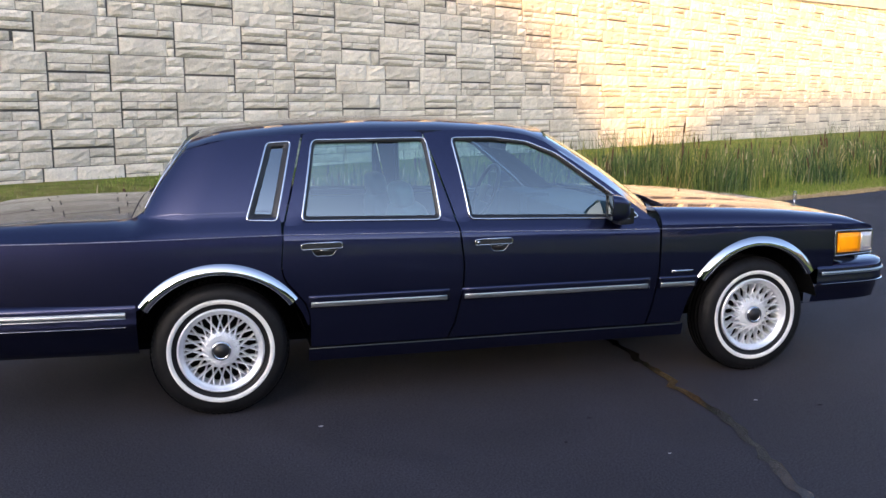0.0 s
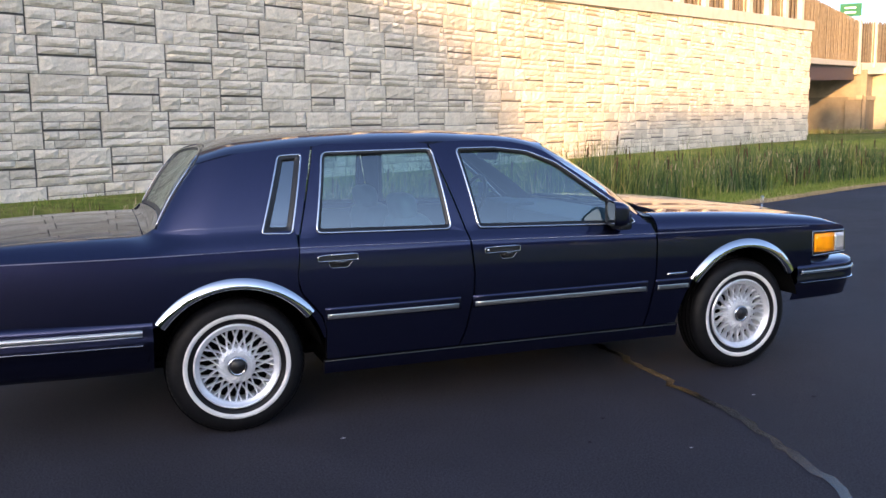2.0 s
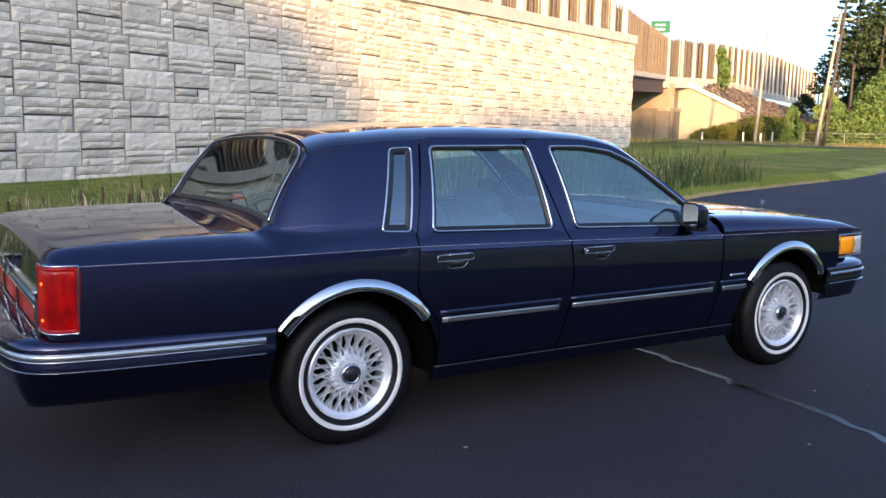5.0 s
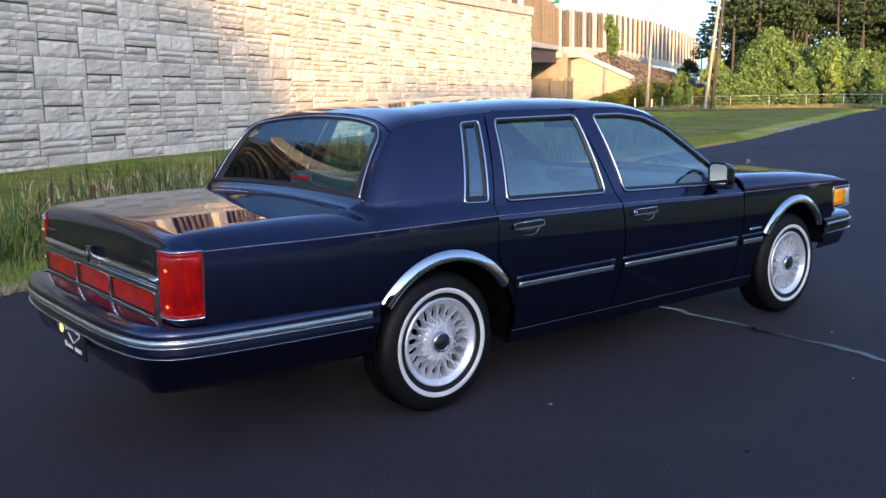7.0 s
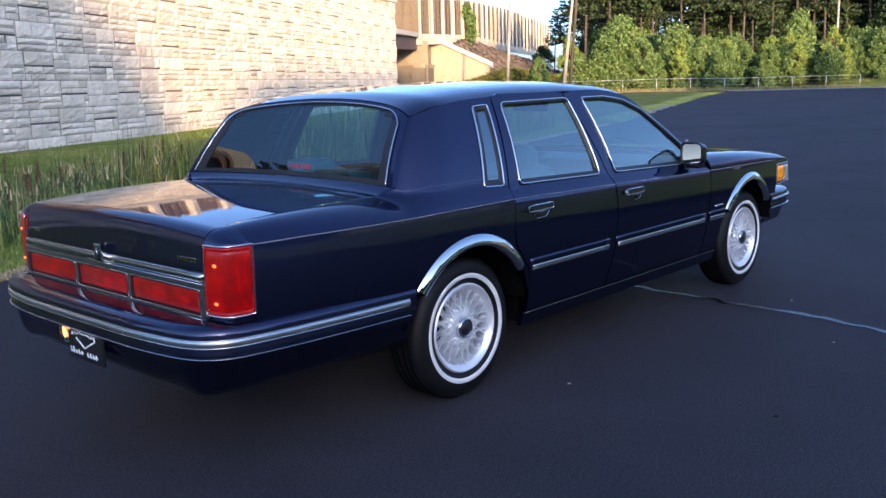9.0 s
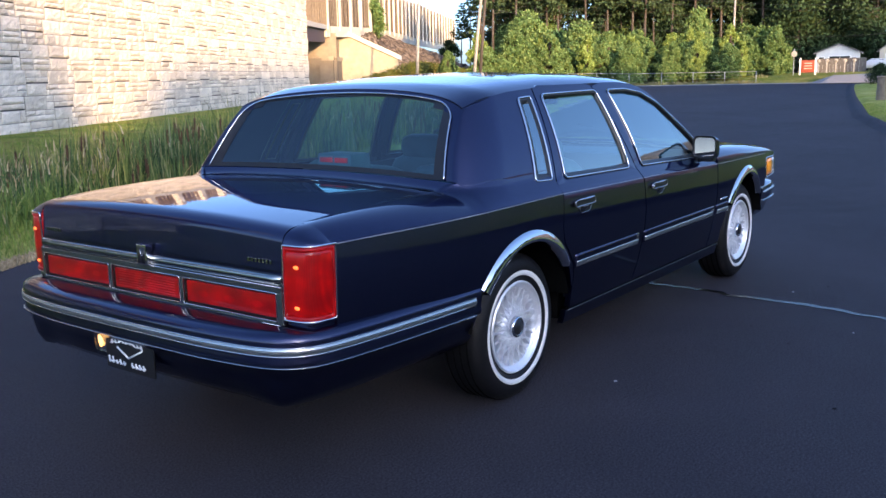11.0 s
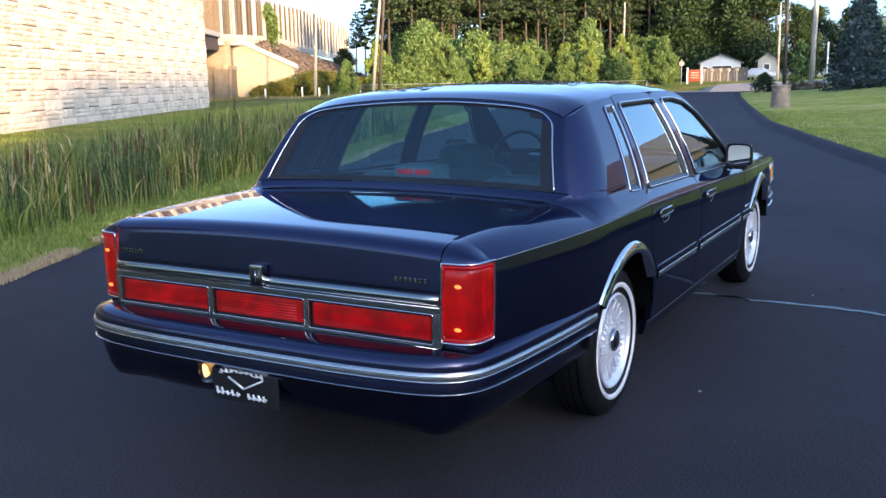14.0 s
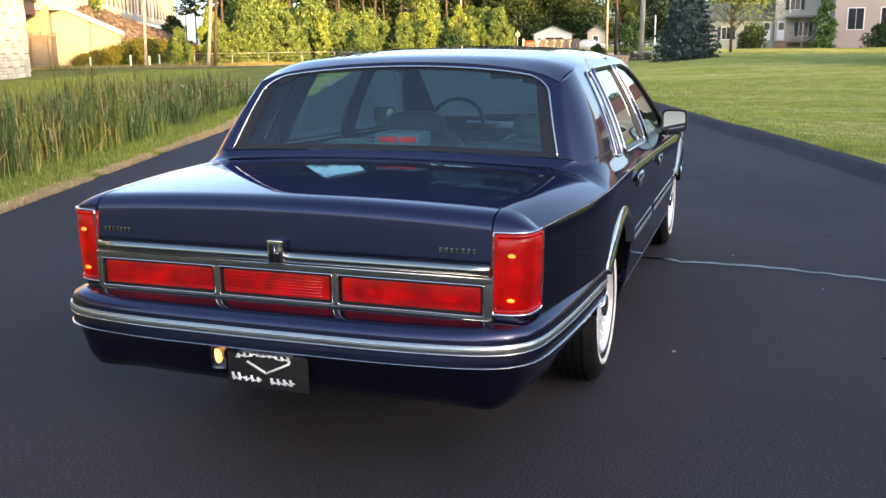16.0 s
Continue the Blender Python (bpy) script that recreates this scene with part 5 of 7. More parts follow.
tube(bm, [(1.74, 0, 1.33), (1.80, 0, 1.385)], 0.012, 8)
sharp(part("inner_mirror", bm, BLACK_PLASTIC, car, "inside mirror"))


# ---- wheels ----
def build_wheel(at, s):
    wh = tagged(new("wheel"), "whitewall tyre on a silver lattice alloy wheel")
    wh.parent = car
    wh.matrix_basis = pose(*at, 0, 0, 0 if s < 0 else 180)
    # outer face looks to -y
    bm = bmesh.new()
    lathe(bm, [(0.205, -0.060), (0.215, -0.098), (0.235, -0.106), (0.262, -0.110), (0.285, -0.108), (0.305, -0.100), (0.324, -0.086), (0.333, -0.070), (0.336, -0.03), (0.337, 0.03), (0.333, 0.07), (0.322, 0.09), (0.29, 0.105), (0.24, 0.100), (0.205, 0.08)], 150)
    for w in bm.verts:
        r = math.hypot(w.co.x, w.co.z)
        if r > 0.315 and int(round(math.atan2(w.co.z, w.co.x) / (2 * math.pi) * 150)) % 2:
            w.co.x *= 0.985
            w.co.z *= 0.985
    tyre = part("tyre", bm, RUBBER, wh, "black tyre with white sidewall ring")
    bm = bmesh.new()
    lathe(bm, [(0.236, -0.1045), (0.238, -0.1085), (0.248, -0.1115), (0.258, -0.1125), (0.2605, -0.108)], 64)
    part("whitewall", bm, WHITEWALL, tyre, "white sidewall ring")
    for off in (-0.055, -0.018, 0.018, 0.055):
        bm = bmesh.new()
        lathe(bm, [(0.3385, off - 0.004), (0.334, off), (0.3385, off + 0.004)], 48)
        part("groove", bm, UNDERBODY, tyre)
    bm = bmesh.new()
    lathe(bm, [(0.212, -0.098), (0.208, -0.104), (0.203, -0.105), (0.199, -0.100), (0.194, -0.091), (0.186, -0.088), (0.180, -0.083), (0.177, -0.070), (0.174, -0.03), (0.172, 0.06)], 80)
    rim = part("rim", bm, ALLOY, wh, "silver alloy rim")
    bm = bmesh.new()
    for i in range(20):
        t = 2 * math.pi * i / 20
        for k in (-1, 1):
            dt = k * math.radians(22.5)
            A_, B_ = Vector((0.075 * math.cos(t), 0.075 * math.sin(t))), Vector((0.179 * math.cos(t + dt), 0.179 * math.sin(t + dt)))
            n_ = Vector((-(B_ - A_).y, (B_ - A_).x)).normalized()
            rows = []
            for q in np.linspace(-0.2, 1, 7):
                c = A_ + (B_ - A_) * q
                y = -0.089 + 0.012 * math.sin(math.pi * max(q, 0)) + 0.007 * q + (0.002 if k > 0 else 0.0)
                w = 0.0036 + 0.0008 * q
                rows.append([bm.verts.new((c.x + n_.x * ow, y + oy, c.y + n_.y * ow)) for ow, oy in ((-w, 0.024), (-w * 0.7, -0.004), (w * 0.7, -0.004), (w, 0.024))])
            for a, b in zip(rows, rows[1:]):
                for j in range(3):
                    bm.faces.new((a[j], a[j + 1], b[j + 1], b[j]))
    bmesh.ops.recalc_face_normals(bm, faces=bm.faces[:])
    sharp(part("lattice", bm, ALLOY, rim, "crossed silver spokes"), 30)
    bm = bmesh.new()
    lathe(bm, [(0.174, -0.01), (0.08, -0.01), (0.0, -0.01)], 32)
    part("brake_disc", bm, UNDERBODY, rim, "dark wheel centre behind the spokes")
    bm = bmesh.new()
    lathe(bm, [(0.046, -0.087), (0.072, -0.086), (0.086, -0.081), (0.092, -0.072), (0.094, -0.02)], 40)
    part("hub", bm, ALLOY, rim, "solid silver hub")
    bm = bmesh.new()
    lathe(bm, [(0.050, -0.075), (0.050, -0.098), (0.047, -0.106), (0.040, -0.109), (0.036, -0.106)], 32)
    part("cap_ring", bm, CHROME, rim, "chrome cap ring")
    bm = bmesh.new()
    lathe(bm, [(0.037, -0.104), (0.030, -0.111), (0.0, -0.113)], 24)
    part("centre_cap", bm, BLACK_PLASTIC, rim, "black centre cap")
    bm = bmesh.new()
    for i in range(20):
        t = 2 * math.pi * (i + 0.5) / 20
        bmesh.ops.create_icosphere(bm, subdivisions=1, radius=0.0048, matrix=Matrix.Translation((0.072 * math.cos(t), -0.089, 0.072 * math.sin(t))))
    part("bolt_ring", bm, ALLOY, rim)
    return wh


for x in (0.0, 2.982):
    for s in SIDES:
        build_wheel((x, s * 0.795, 0.337), s)


# ---- bridge, barrier and bank ----
def slab(name, pts_lo, pts_hi, depth, material, parent=None, label=""):
    """An upright slab between a lower and an upper 3D polyline, with depth to its left."""
    bm = bmesh.new()
    n = len(pts_lo)
    F, B = [], []
    for i in range(n):
        a, b = Vector(pts_lo[max(i - 1, 0)]), Vector(pts_lo[min(i + 1, n - 1)])
        d = Vector((b.x - a.x, b.y - a.y, 0)).normalized()
        nrm = Vector((-d.y, d.x, 0)) * depth
        lo, hi = Vector(pts_lo[i]), Vector(pts_hi[i])
        F.append((bm.verts.new(lo), bm.verts.new(hi)))
        B.append((bm.verts.new(lo + nrm), bm.verts.new(hi + nrm)))
    for i in range(n - 1):
        bm.faces.new((F[i][0], F[i + 1][0], F[i + 1][1], F[i][1]))
        bm.faces.new((B[i][0], B[i][1], B[i + 1][1], B[i + 1][0]))
        bm.faces.new((F[i][1], F[i + 1][1], B[i + 1][1], B[i][1]))
        bm.faces.new((F[i][0], B[i][0], B[i + 1][0], F[i + 1][0]))
    for i in (0, n - 1):
        bm.faces.new((F[i][0], F[i][1], B[i][1], B[i][0]))
    bmesh.ops.recalc_face_normals(bm, faces=bm.faces[:])
    return part(name, bm, material, parent, label, smooth=False)


NEAR = on_wall(44.9, 0.25, 0)
FAR = Vector((74.3, 70.2, 0))
BD = (FAR - NEAR).normalized()
BN = Vector((-BD.y, BD.x, 0))
bridge = thing("bridge", "road bridge with red-brown girders and concrete deck edge", "bridge")


def bpt(t, off, z):
    p = NEAR.lerp(FAR, t) + BN * off
    return (p.x, p.y, z)


slab("deck_edge", [bpt(-0.02, -0.1, 4.95), bpt(1.0, -0.1, 6.75)], [bpt(-0.02, -0.1, 5.32), bpt(1.0, -0.1, 7.2)], 18.0, CONCRETE, bridge, "pale concrete deck edge")
for k in range(5):
    g = [bpt(-0.01, 0.25 + 2.2 * k, 3.92), bpt(1.02, 0.25 + 2.2 * k, 5.35)]
    slab("girder", g, [(p[0], p[1], z) for p, z in zip(g, (4.95, 6.75))], 0.28, STEEL_RUST, bridge, "red-brown steel girder")
STONE_BROWN = make_stone("brown_stone_face", [(0.0, (0.16, 0.132, 0.10)), (1.0, (0.25, 0.205, 0.16))])
CREAM = plain("cream_concrete", (0.30, 0.26, 0.19), 0.9, 0, 0.15, 1.5, 0.2)
# SEAT is a darker concrete colour in place of shade by the deck.
SEAT = plain("shade_darkened_concrete", (0.23, 0.185, 0.135), 0.9, 0, 0.2, 1.2, 0.2)
ab = FAR + BD * 1.3
abut = thing("abutment", "concrete bridge abutment with rough stone panels below", "abutment")


def apt(off, z, f=0.0):
    p = ab - BN * 0 + BN * off - BD * f
    return (p.x, p.y, z)


slab("stone_face", [apt(-1.0, -0.2), apt(22, -0.2)], [apt(-1.0, 3.6), apt(22, 3.6)], -0.6, STONE_BROWN, abut, "grey stone-faced wall")
slab("beam_seat", [apt(-1.0, 3.6, 0.15), apt(22, 3.6, 0.15)], [apt(-1.0, 6.4, 0.15), apt(22, 6.4, 0.15)], -0.8, SEAT, abut, "concrete beam seat, darkened for shade under the deck")
slab("cheek_wall", [(75.4, 70.6, 3.3), (81.2, 74.7, 3.3)], [(75.4, 70.6, 7.0), (81.2, 74.7, 7.1)], 1.2, SEAT, abut, "concrete cheek wall, darkened for shade")
slab("cheek_stone", [(75.2, 70.2, -0.3), (81.3, 74.4, -0.3)], [(75.2, 70.2, 3.3), (81.3, 74.4, 3.3)], 1.6, STONE_BROWN, abut, "brown stone-faced footing")
slab("ledge", [(75.1, 70.0, 3.3), (81.4, 74.3, 3.3)], [(75.1, 70.0, 3.75), (81.4, 74.3, 3.75)], 0.6, CREAM, abut, "pale concrete ledge")
slab("wing_wall", [(81.3, 75.0, -0.3), (84.2, 72.6, -0.3), (87.2, 70.2, -0.3)], [(81.3, 75.0, 7.2), (84.2, 72.6, 5.4), (87.2, 70.2, 3.6)], 0.5, CREAM, abut, "cream sunlit concrete wing wall")
slab("wing_coping", [(81.0, 74.7, 6.95), (83.95, 72.25, 5.15), (87.2, 69.7, 3.3)], [(81.0, 74.7, 7.5), (83.95, 72.25, 5.7), (87.2, 69.7, 3.85)], 0.9, CONCRETE, abut, "sloping pale coping")

BAR = [(on_wall(-16.4, 0.95, 0), 4.4, 9.3), (on_wall(45, 0.9, 0), 5.3, 9.6), (FAR, 7.1, 11.35), (Vector((96.6, 81.3, 0)), 8.0, 12.7), (Vector((139, 107, 0)), 8.2, 14.8), (Vector((190, 135, 0)), 8.2, 15.0)]


def build_barrier():
    rng = random.Random(4)
    b = thing("noise_barrier", "tall timber noise barrier with concrete posts along the highway", "barrier")
    for i, ((p, b0, t0), (q, b1, t1)) in enumerate(zip(BAR, BAR[1:])):
        L = (q - p).length
        d = (q - p).normalized()
        nrm = Vector((-d.y, d.x, 0))
        vs, fs = [], []
        step = 0.24 if i < 2 else 0.5
        n = int(L / step)
        for k in range(n):
            f0, f1 = k / n, (k + 0.60) / n
            o = rng.uniform(-0.03, 0.05) + (0.10 if k % 3 == 0 else 0)
            up = rng.uniform(-0.05, 0.05)
            c = []
            for f in (f0, f1):
                w = p.lerp(q, f)
                lo, hi = b0 + (b1 - b0) * f, t0 + (t1 - t0) * f + up
                for z in (lo, hi):
                    for dd in (0, 0.06):
                        a = w - nrm * (o - dd)
                        c.append((a.x, a.y, z))
            s = len(vs)
            vs += c
            fs += [(s, s + 4, s + 6, s + 2), (s + 1, s + 3, s + 7, s + 5), (s, s + 2, s + 3, s + 1), (s + 4, s + 5, s + 7, s + 6), (s + 2, s + 6, s + 7, s + 3)]
        ob = data_part("boarding", vs, fs, BARRIER_WOOD, b, "upright grey-brown boards")
        tagged(ob, kind="stuff")
        e = [p + nrm * 0.12, q + nrm * 0.12]
        slab("backing", [(e[0].x, e[0].y, b0), (e[1].x, e[1].y, b1)], [(e[0].x, e[0].y, t0 - 0.2), (e[1].x, e[1].y, t1 - 0.2)], 0.06, BARRIER_BACK, b, "backing behind the boards, darkened as recess shade")
        if i != 1:
            m = int(L / (4.6 if i else 3.1))
            for k in range(m + 1):
                f = k / m
                w = p.lerp(q, f)
                lo, hi = b0 + (b1 - b0) * f - 0.5, t0 + (t1 - t0) * f + 0.15
                bm = bmesh.new()
                box(bm, -0.24, 0.24, -0.32, 0.1, lo, hi, 0.0, Matrix.Translation(w) @ Matrix.Rotation(math.atan2(d.y, d.x), 4, 'Z'))
                part("post", bm, CONCRETE, b, "pale concrete post", smooth=False)
            if i == 0:
                continue
            e = [p - nrm * 0.1, q - nrm * 0.1]
            slab("footing", [(e[0].x, e[0].y, b0 - 1.2), (e[1].x, e[1].y, b1 - 1.2)], [(e[0].x, e[0].y, b0), (e[1].x, e[1].y, b1)], 0.6, CONCRETE, b, "concrete footing")


build_barrier()


def build_bank():
    """Rock slope from the barrier down to the street."""
    bm = bmesh.new()
    top = [(81, 75.5, 7.0), (90, 78, 7.3), (96.6, 81, 7.3), (112, 88.5, 6.4), (119, 87, 4.6), (122, 82, 2.2)]
    bot = [(84.2, 73.3, 0.0), (88.3, 70.0, -0.3), (93, 69.5, 0.0), (101, 71, 0.2), (108, 73, 0.2), (115, 75, 0.2)]

    def f(u, v):
        k = u * (len(top) - 1)
        i = min(int(k), len(top) - 2)
        a = Vector(top[i]).lerp(Vector(top[i + 1]), k - i)
        b = Vector(bot[i]).lerp(Vector(bot[i + 1]), k - i)
        p = a.lerp(b, v)
        h = 0.3 * noise.noise(p * 0.9) + 0.25 * noise.noise(p * 2.3)
        return p + Vector((0, -0.3 * h, h * 0.8))
    grid(bm, f, 90, 26)
    bmesh.ops.recalc_face_normals(bm, faces=bm.faces[:])
    ob = part("rock_bank", bm, RIPRAP, smooth=False)
    tagged(ob, "sloping bank of brown riprap rock", "bank", kind="structure")


build_bank()
sg = thing("highway_sign", "green highway sign on a steel gantry pole", "sign", at=(77.5, 74.6, 0), rz=-45)
box_part("board", (-1.1, 1.1, -0.05, 0.05, 12.4, 13.8), plain("sign_green", (0.004, 0.10, 0.05), 0.8), sg, 0.02, "green sign board")
for z in (12.75, 13.25):
    box_part("line", (-0.6, 0.5, -0.058, -0.05, z, z + 0.16), WHITE, sg, 0.0)
box_part("pole", (0.9, 1.1, 0.06, 0.25, 5.0, 13.6), GALV, sg, 0.05, "steel pole")
gp = thing("gantry", "steel lamp pole with a long arm", "lamp pole", at=(101, 86, 0), rz=-55)
box_part("pole", (-0.12, 0.12, -0.12, 0.12, 7.0, 17.5), GALV, gp, 0.05)
box_part("arm", (-13, 2.5, -0.12, 0.12, 14.2, 14.5), GALV, gp, 0.05)


# ---- plants ----
def quad_cloud(centres, normals_up, size, rng, aspect=1.0):
    """Leaf quads at the centres, turned at random; returns vertices and faces."""
    n = len(centres)
    c = np.asarray(centres)
    a = rng.normal(size=(n, 3))
    a /= np.linalg.norm(a, axis=1)[:, None]
    b = rng.normal(size=(n, 3)) + np.array([0, 0, normals_up])
    b = np.cross(a, b)
    b /= np.linalg.norm(b, axis=1)[:, None] + 1e-9
    s = (size * rng.uniform(0.6, 1.35, size=n))[:, None]
    a, b = a * s * aspect, b * s
    v = np.stack([c - a, c + b * 0.55, c + a, c - b * 0.55], axis=1).reshape(-1, 3)
    f = np.arange(4 * n).reshape(n, 4)
    return v, f


def np_part(name, v, f, material, parent=None, label=""):
    me = bpy.data.meshes.new(name)
    k = f.shape[1]
    me.vertices.add(len(v))
    me.vertices.foreach_set("co", np.asarray(v, dtype=np.float32).ravel())
    me.loops.add(f.size)
    me.loops.foreach_set("vertex_index", f.astype(np.int32).ravel())
    me.polygons.add(len(f))
    me.polygons.foreach_set("loop_start", np.arange(0, f.size, k, dtype=np.int32))
    me.polygons.foreach_set("loop_total", np.full(len(f), k, dtype=np.int32))
    me.update()
    me.validate()
    me.materials.append(material)
    ob = new(name, me)
    if parent:
        ob.parent = parent
    if label:
        tagged(ob, label)
    return ob


def broad_tree(name, label, seed, h, r, leaf, n=3600, size=0.22, base=0.25, lobes=16, kind="tree", trunk_r=0.16, lobe=1.0):
    """A broad-leaved tree or bush: tapered trunk with limbs and a crown of leaf lobes."""
    rng = np.random.default_rng(seed)
    t = thing(name, label, kind)
    bm = bmesh.new()
    tube(bm, [(0, 0, -0.3), (0.05, 0.02, h * 0.3), (-0.05, 0.05, h * 0.6), (0.0, 0.0, h * 0.85)], [trunk_r, trunk_r * 0.8, trunk_r * 0.5, 0.03], 7)
    centres = []
    for i in range(lobes):
        a = rng.uniform(0, 2 * math.pi)
        k = (i + 0.5) / lobes
        z = h * (base + (0.93 - base) * k)
        rr = r * (0.95 * math.sin(math.pi * min(0.96, 0.22 + 0.74 * k)) ** 0.8) * rng.uniform(0.45, 0.85)
        c = np.array([rr * math.cos(a), rr * math.sin(a), z])
        lr = lobe * r * rng.uniform(0.32, 0.55) * (1.15 - 0.5 * k)
        centres.append((c, lr))
        tube(bm, [(0, 0, max(0.1, z - h * 0.18)), (c[0] * 0.5, c[1] * 0.5, z - h * 0.06), tuple(c)], [trunk_r * 0.35, trunk_r * 0.22, 0.015], 5)
    part("trunk", bm, BARK, t, "brown trunk and limbs")
    pts = []
    per = n // lobes
    for c, lr in centres:
        d = rng.normal(size=(per, 3))
        d /= np.linalg.norm(d, axis=1)[:, None]
        rad = lr * rng.uniform(0.35, 1.12, size=(per, 1)) ** 0.6
        p = c + d * rad * np.array([1, 1, 0.85])
        p += 0.12 * lr * rng.normal(size=p.shape)
        pts.append(p)
    v, f = quad_cloud(np.concatenate(pts), 1.0, size, rng)
    np_part("crown", v, f, leaf, t, "leafy crown")
    return t


def pine_tree(name, label, seed, h, r, start, leaf=None, n_whorl=16, tufts=84, size=0.24):
    """A tall pine: long bare trunk, whorled branches with needle tufts above."""
    rng = np.random.default_rng(seed)
    t = thing(name, label, "tree")
    bm = bmesh.new()
    lean = rng.uniform(-0.3, 0.3, 2)
    tube(bm, [(0, 0, -0.3), (lean[0] * 0.3, lean[1] * 0.3, h * 0.35), (lean[0], lean[1], h * 0.7), (lean[0], lean[1], h * 0.98)], [0.2, 0.16, 0.10, 0.02], 7)
    pts = []
    for i in range(n_whorl):
        k = i / (n_whorl - 1)
        z = h * (start + (0.99 - start) * k)
        rr = r * (1 - k) ** 0.7 * rng.uniform(0.75, 1.15) + 0.25
        for j in range(5):
            a = rng.uniform(0, 2 * math.pi)
            if rng.random() < 0.12:
                continue
            tip = np.array([lean[0] + rr * math.cos(a), lean[1] + rr * math.sin(a), z + rr * rng.uniform(-0.08, 0.22)])
            root = np.array([lean[0], lean[1], z - 0.1])
            tube(bm, [tuple(root), tuple((root + tip) / 2 + [0, 0, -0.05]), tuple(tip)], [0.035, 0.022, 0.008], 4)
            m = tufts // 3
            q = rng.uniform(0.3, 1.05, size=(m, 1))
            p = root + (tip - root) * q + rng.normal(size=(m, 3)) * np.array([0.16, 0.16, 0.09]) * rr * 0.55
            pts.append(p)
    for z in np.linspace(0.12, start, 7):
        a = rng.uniform(0, 6.3)
        tube(bm, [(0, 0, h * z), (0.9 * math.cos(a), 0.9 * math.sin(a), h * z + 0.1)], [0.025, 0.006], 4)
    part("trunk", bm, BARK, t, "reddish brown trunk")
    v, f = quad_cloud(np.concatenate(pts), 1.5, size, rng, 1.0)
    np_part("crown", v, f, leaf or NEEDLE, t, "dark needle crown")
    return t


def spruce_tree(at, h, r):
    """A dense cone of drooping tiered branches."""
    rng = np.random.default_rng(8)
    t = thing("spruce_tree", "blue-green spruce with tiered branches to the ground", "tree", at=at)
    bm = bmesh.new()
    tube(bm, [(0, 0, -0.2), (0, 0, h)], [0.14, 0.01], 7)
    pts = []
    tiers = 22
    for i in range(tiers):
        k = i / (tiers - 1)
        z = 0.15 + (h - 0.3) * k
        rr = r * (1 - k) ** 0.85 + 0.06
        m = max(6, int(22 * (1 - k) + 6))
        for j in range(m):
            a = 2 * math.pi * (j + rng.uniform(-0.3, 0.3)) / m
            L = rr * rng.uniform(0.82, 1.12)
            q = rng.uniform(0.25, 1.0, size=(40, 1))
            tip = np.array([L * math.cos(a), L * math.sin(a), z - 0.14 * L + 0.12])
            p = np.array([0, 0, z]) + (tip - [0, 0, z]) * q + rng.normal(size=(40, 3)) * np.array([0.07, 0.07, 0.05])
            pts.append(p)
            if j % 3 == 0:
                tube(bm, [(0, 0, z), tuple(tip)], [0.02, 0.005], 4)
    part("trunk", bm, BARK, t)
    bm = bmesh.new()
    lathe(bm, [(0.0, 0.12)] + [(r * 0.80 * (1 - k / 14) ** 0.9 * (1.0 if k % 2 else 0.82), 0.15 + (h - 0.4) * k / 14) for k in range(14)] + [(0.0, h - 0.3)], 22, 'Z')
    part("inner_crown", bm, SPRUCE, t, "shaded inner boughs", smooth=False)
    v, f = quad_cloud(np.concatenate(pts), 2.0, 0.12, rng, 1.2)
    np_part("crown", v, f, SPRUCE, t, "blue-green needles")


def at_scaled(x, y, s, rz=0.0, sz=None):
    return pose(x, y, ground_z(x, y), 0, 0, rz) @ Matrix.Diagonal((s, s, sz or s, 1))


# hedge of young trees behind the fence
rng = random.Random(11)
hedge = [broad_tree("young_tree", "bushy light green young tree behind the fence", 20 + i, (4.3, 4.9, 3.9)[i], (1.5, 1.15, 1.7)[i], (LEAF, LEAF_LIGHT, LEAF)[i], 11000, 0.10, 0.03, (60, 52, 66)[i], trunk_r=0.07, lobe=0.62) for i in range(3)]
for i, o in enumerate(hedge):
    o.matrix_basis = at_scaled(90 + i, 36 - 3 * i, 0.9)
    tagged(o, group="hedge trees")
HL = [(64, 60), (72, 53), (80, 44), (88, 35.5), (95, 27), (99, 22)]
k = 0
for (xa, ya), (xb, yb) in zip(HL, HL[1:]):
    for j in range(19):
        f = (j + rng.uniform(-0.3, 0.3)) / 19
        x, y = xa + (xb - xa) * f + rng.uniform(0.5, 5.5), ya + (yb - ya) * f + rng.uniform(0.5, 3.5)
        if y > 0.55 * x + 13 or y < 25.2 + (x - 92) * 0.22:
            continue
        s = rng.uniform(0.7, 1.35)
        if (xa, j) in ((80, 8), (72, 14)):
            s = 1.7
        copy_thing(hedge[k % 3], at_scaled(x, y, s, rng.uniform(0, 360), s * rng.uniform(0.85, 1.15)))
        k += 1
# pine wood and dark trees beyond
pines = [pine_tree("pine_tree", "tall pine with a bare reddish trunk", 40 + i, 19, 2.7, (0.45, 0.55, 0.38, 0.5)[i]) for i in range(4)]
for i, o in enumerate(pines):
    o.matrix_basis = at_scaled(112 + 4 * i, 62 - 6 * i, 1.0)
    tagged(o, group="pine wood")
k = 0
for row in range(4):
    for j in range(26):
        f = (j + rng.uniform(-0.45, 0.45)) / 25
        x, y = 99 + 48 * f + row * 6.0, 64 - 44 * f + row * 4.0
        x += rng.uniform(-1.5, 1.5)
        s = rng.uniform(0.78, 1.12)
        if y + 2.5 < 0.19 * (x + 3.5):
            continue
        copy_thing(pines[k % 4], at_scaled(x, y, s, rng.uniform(0, 360)))
        k += 1
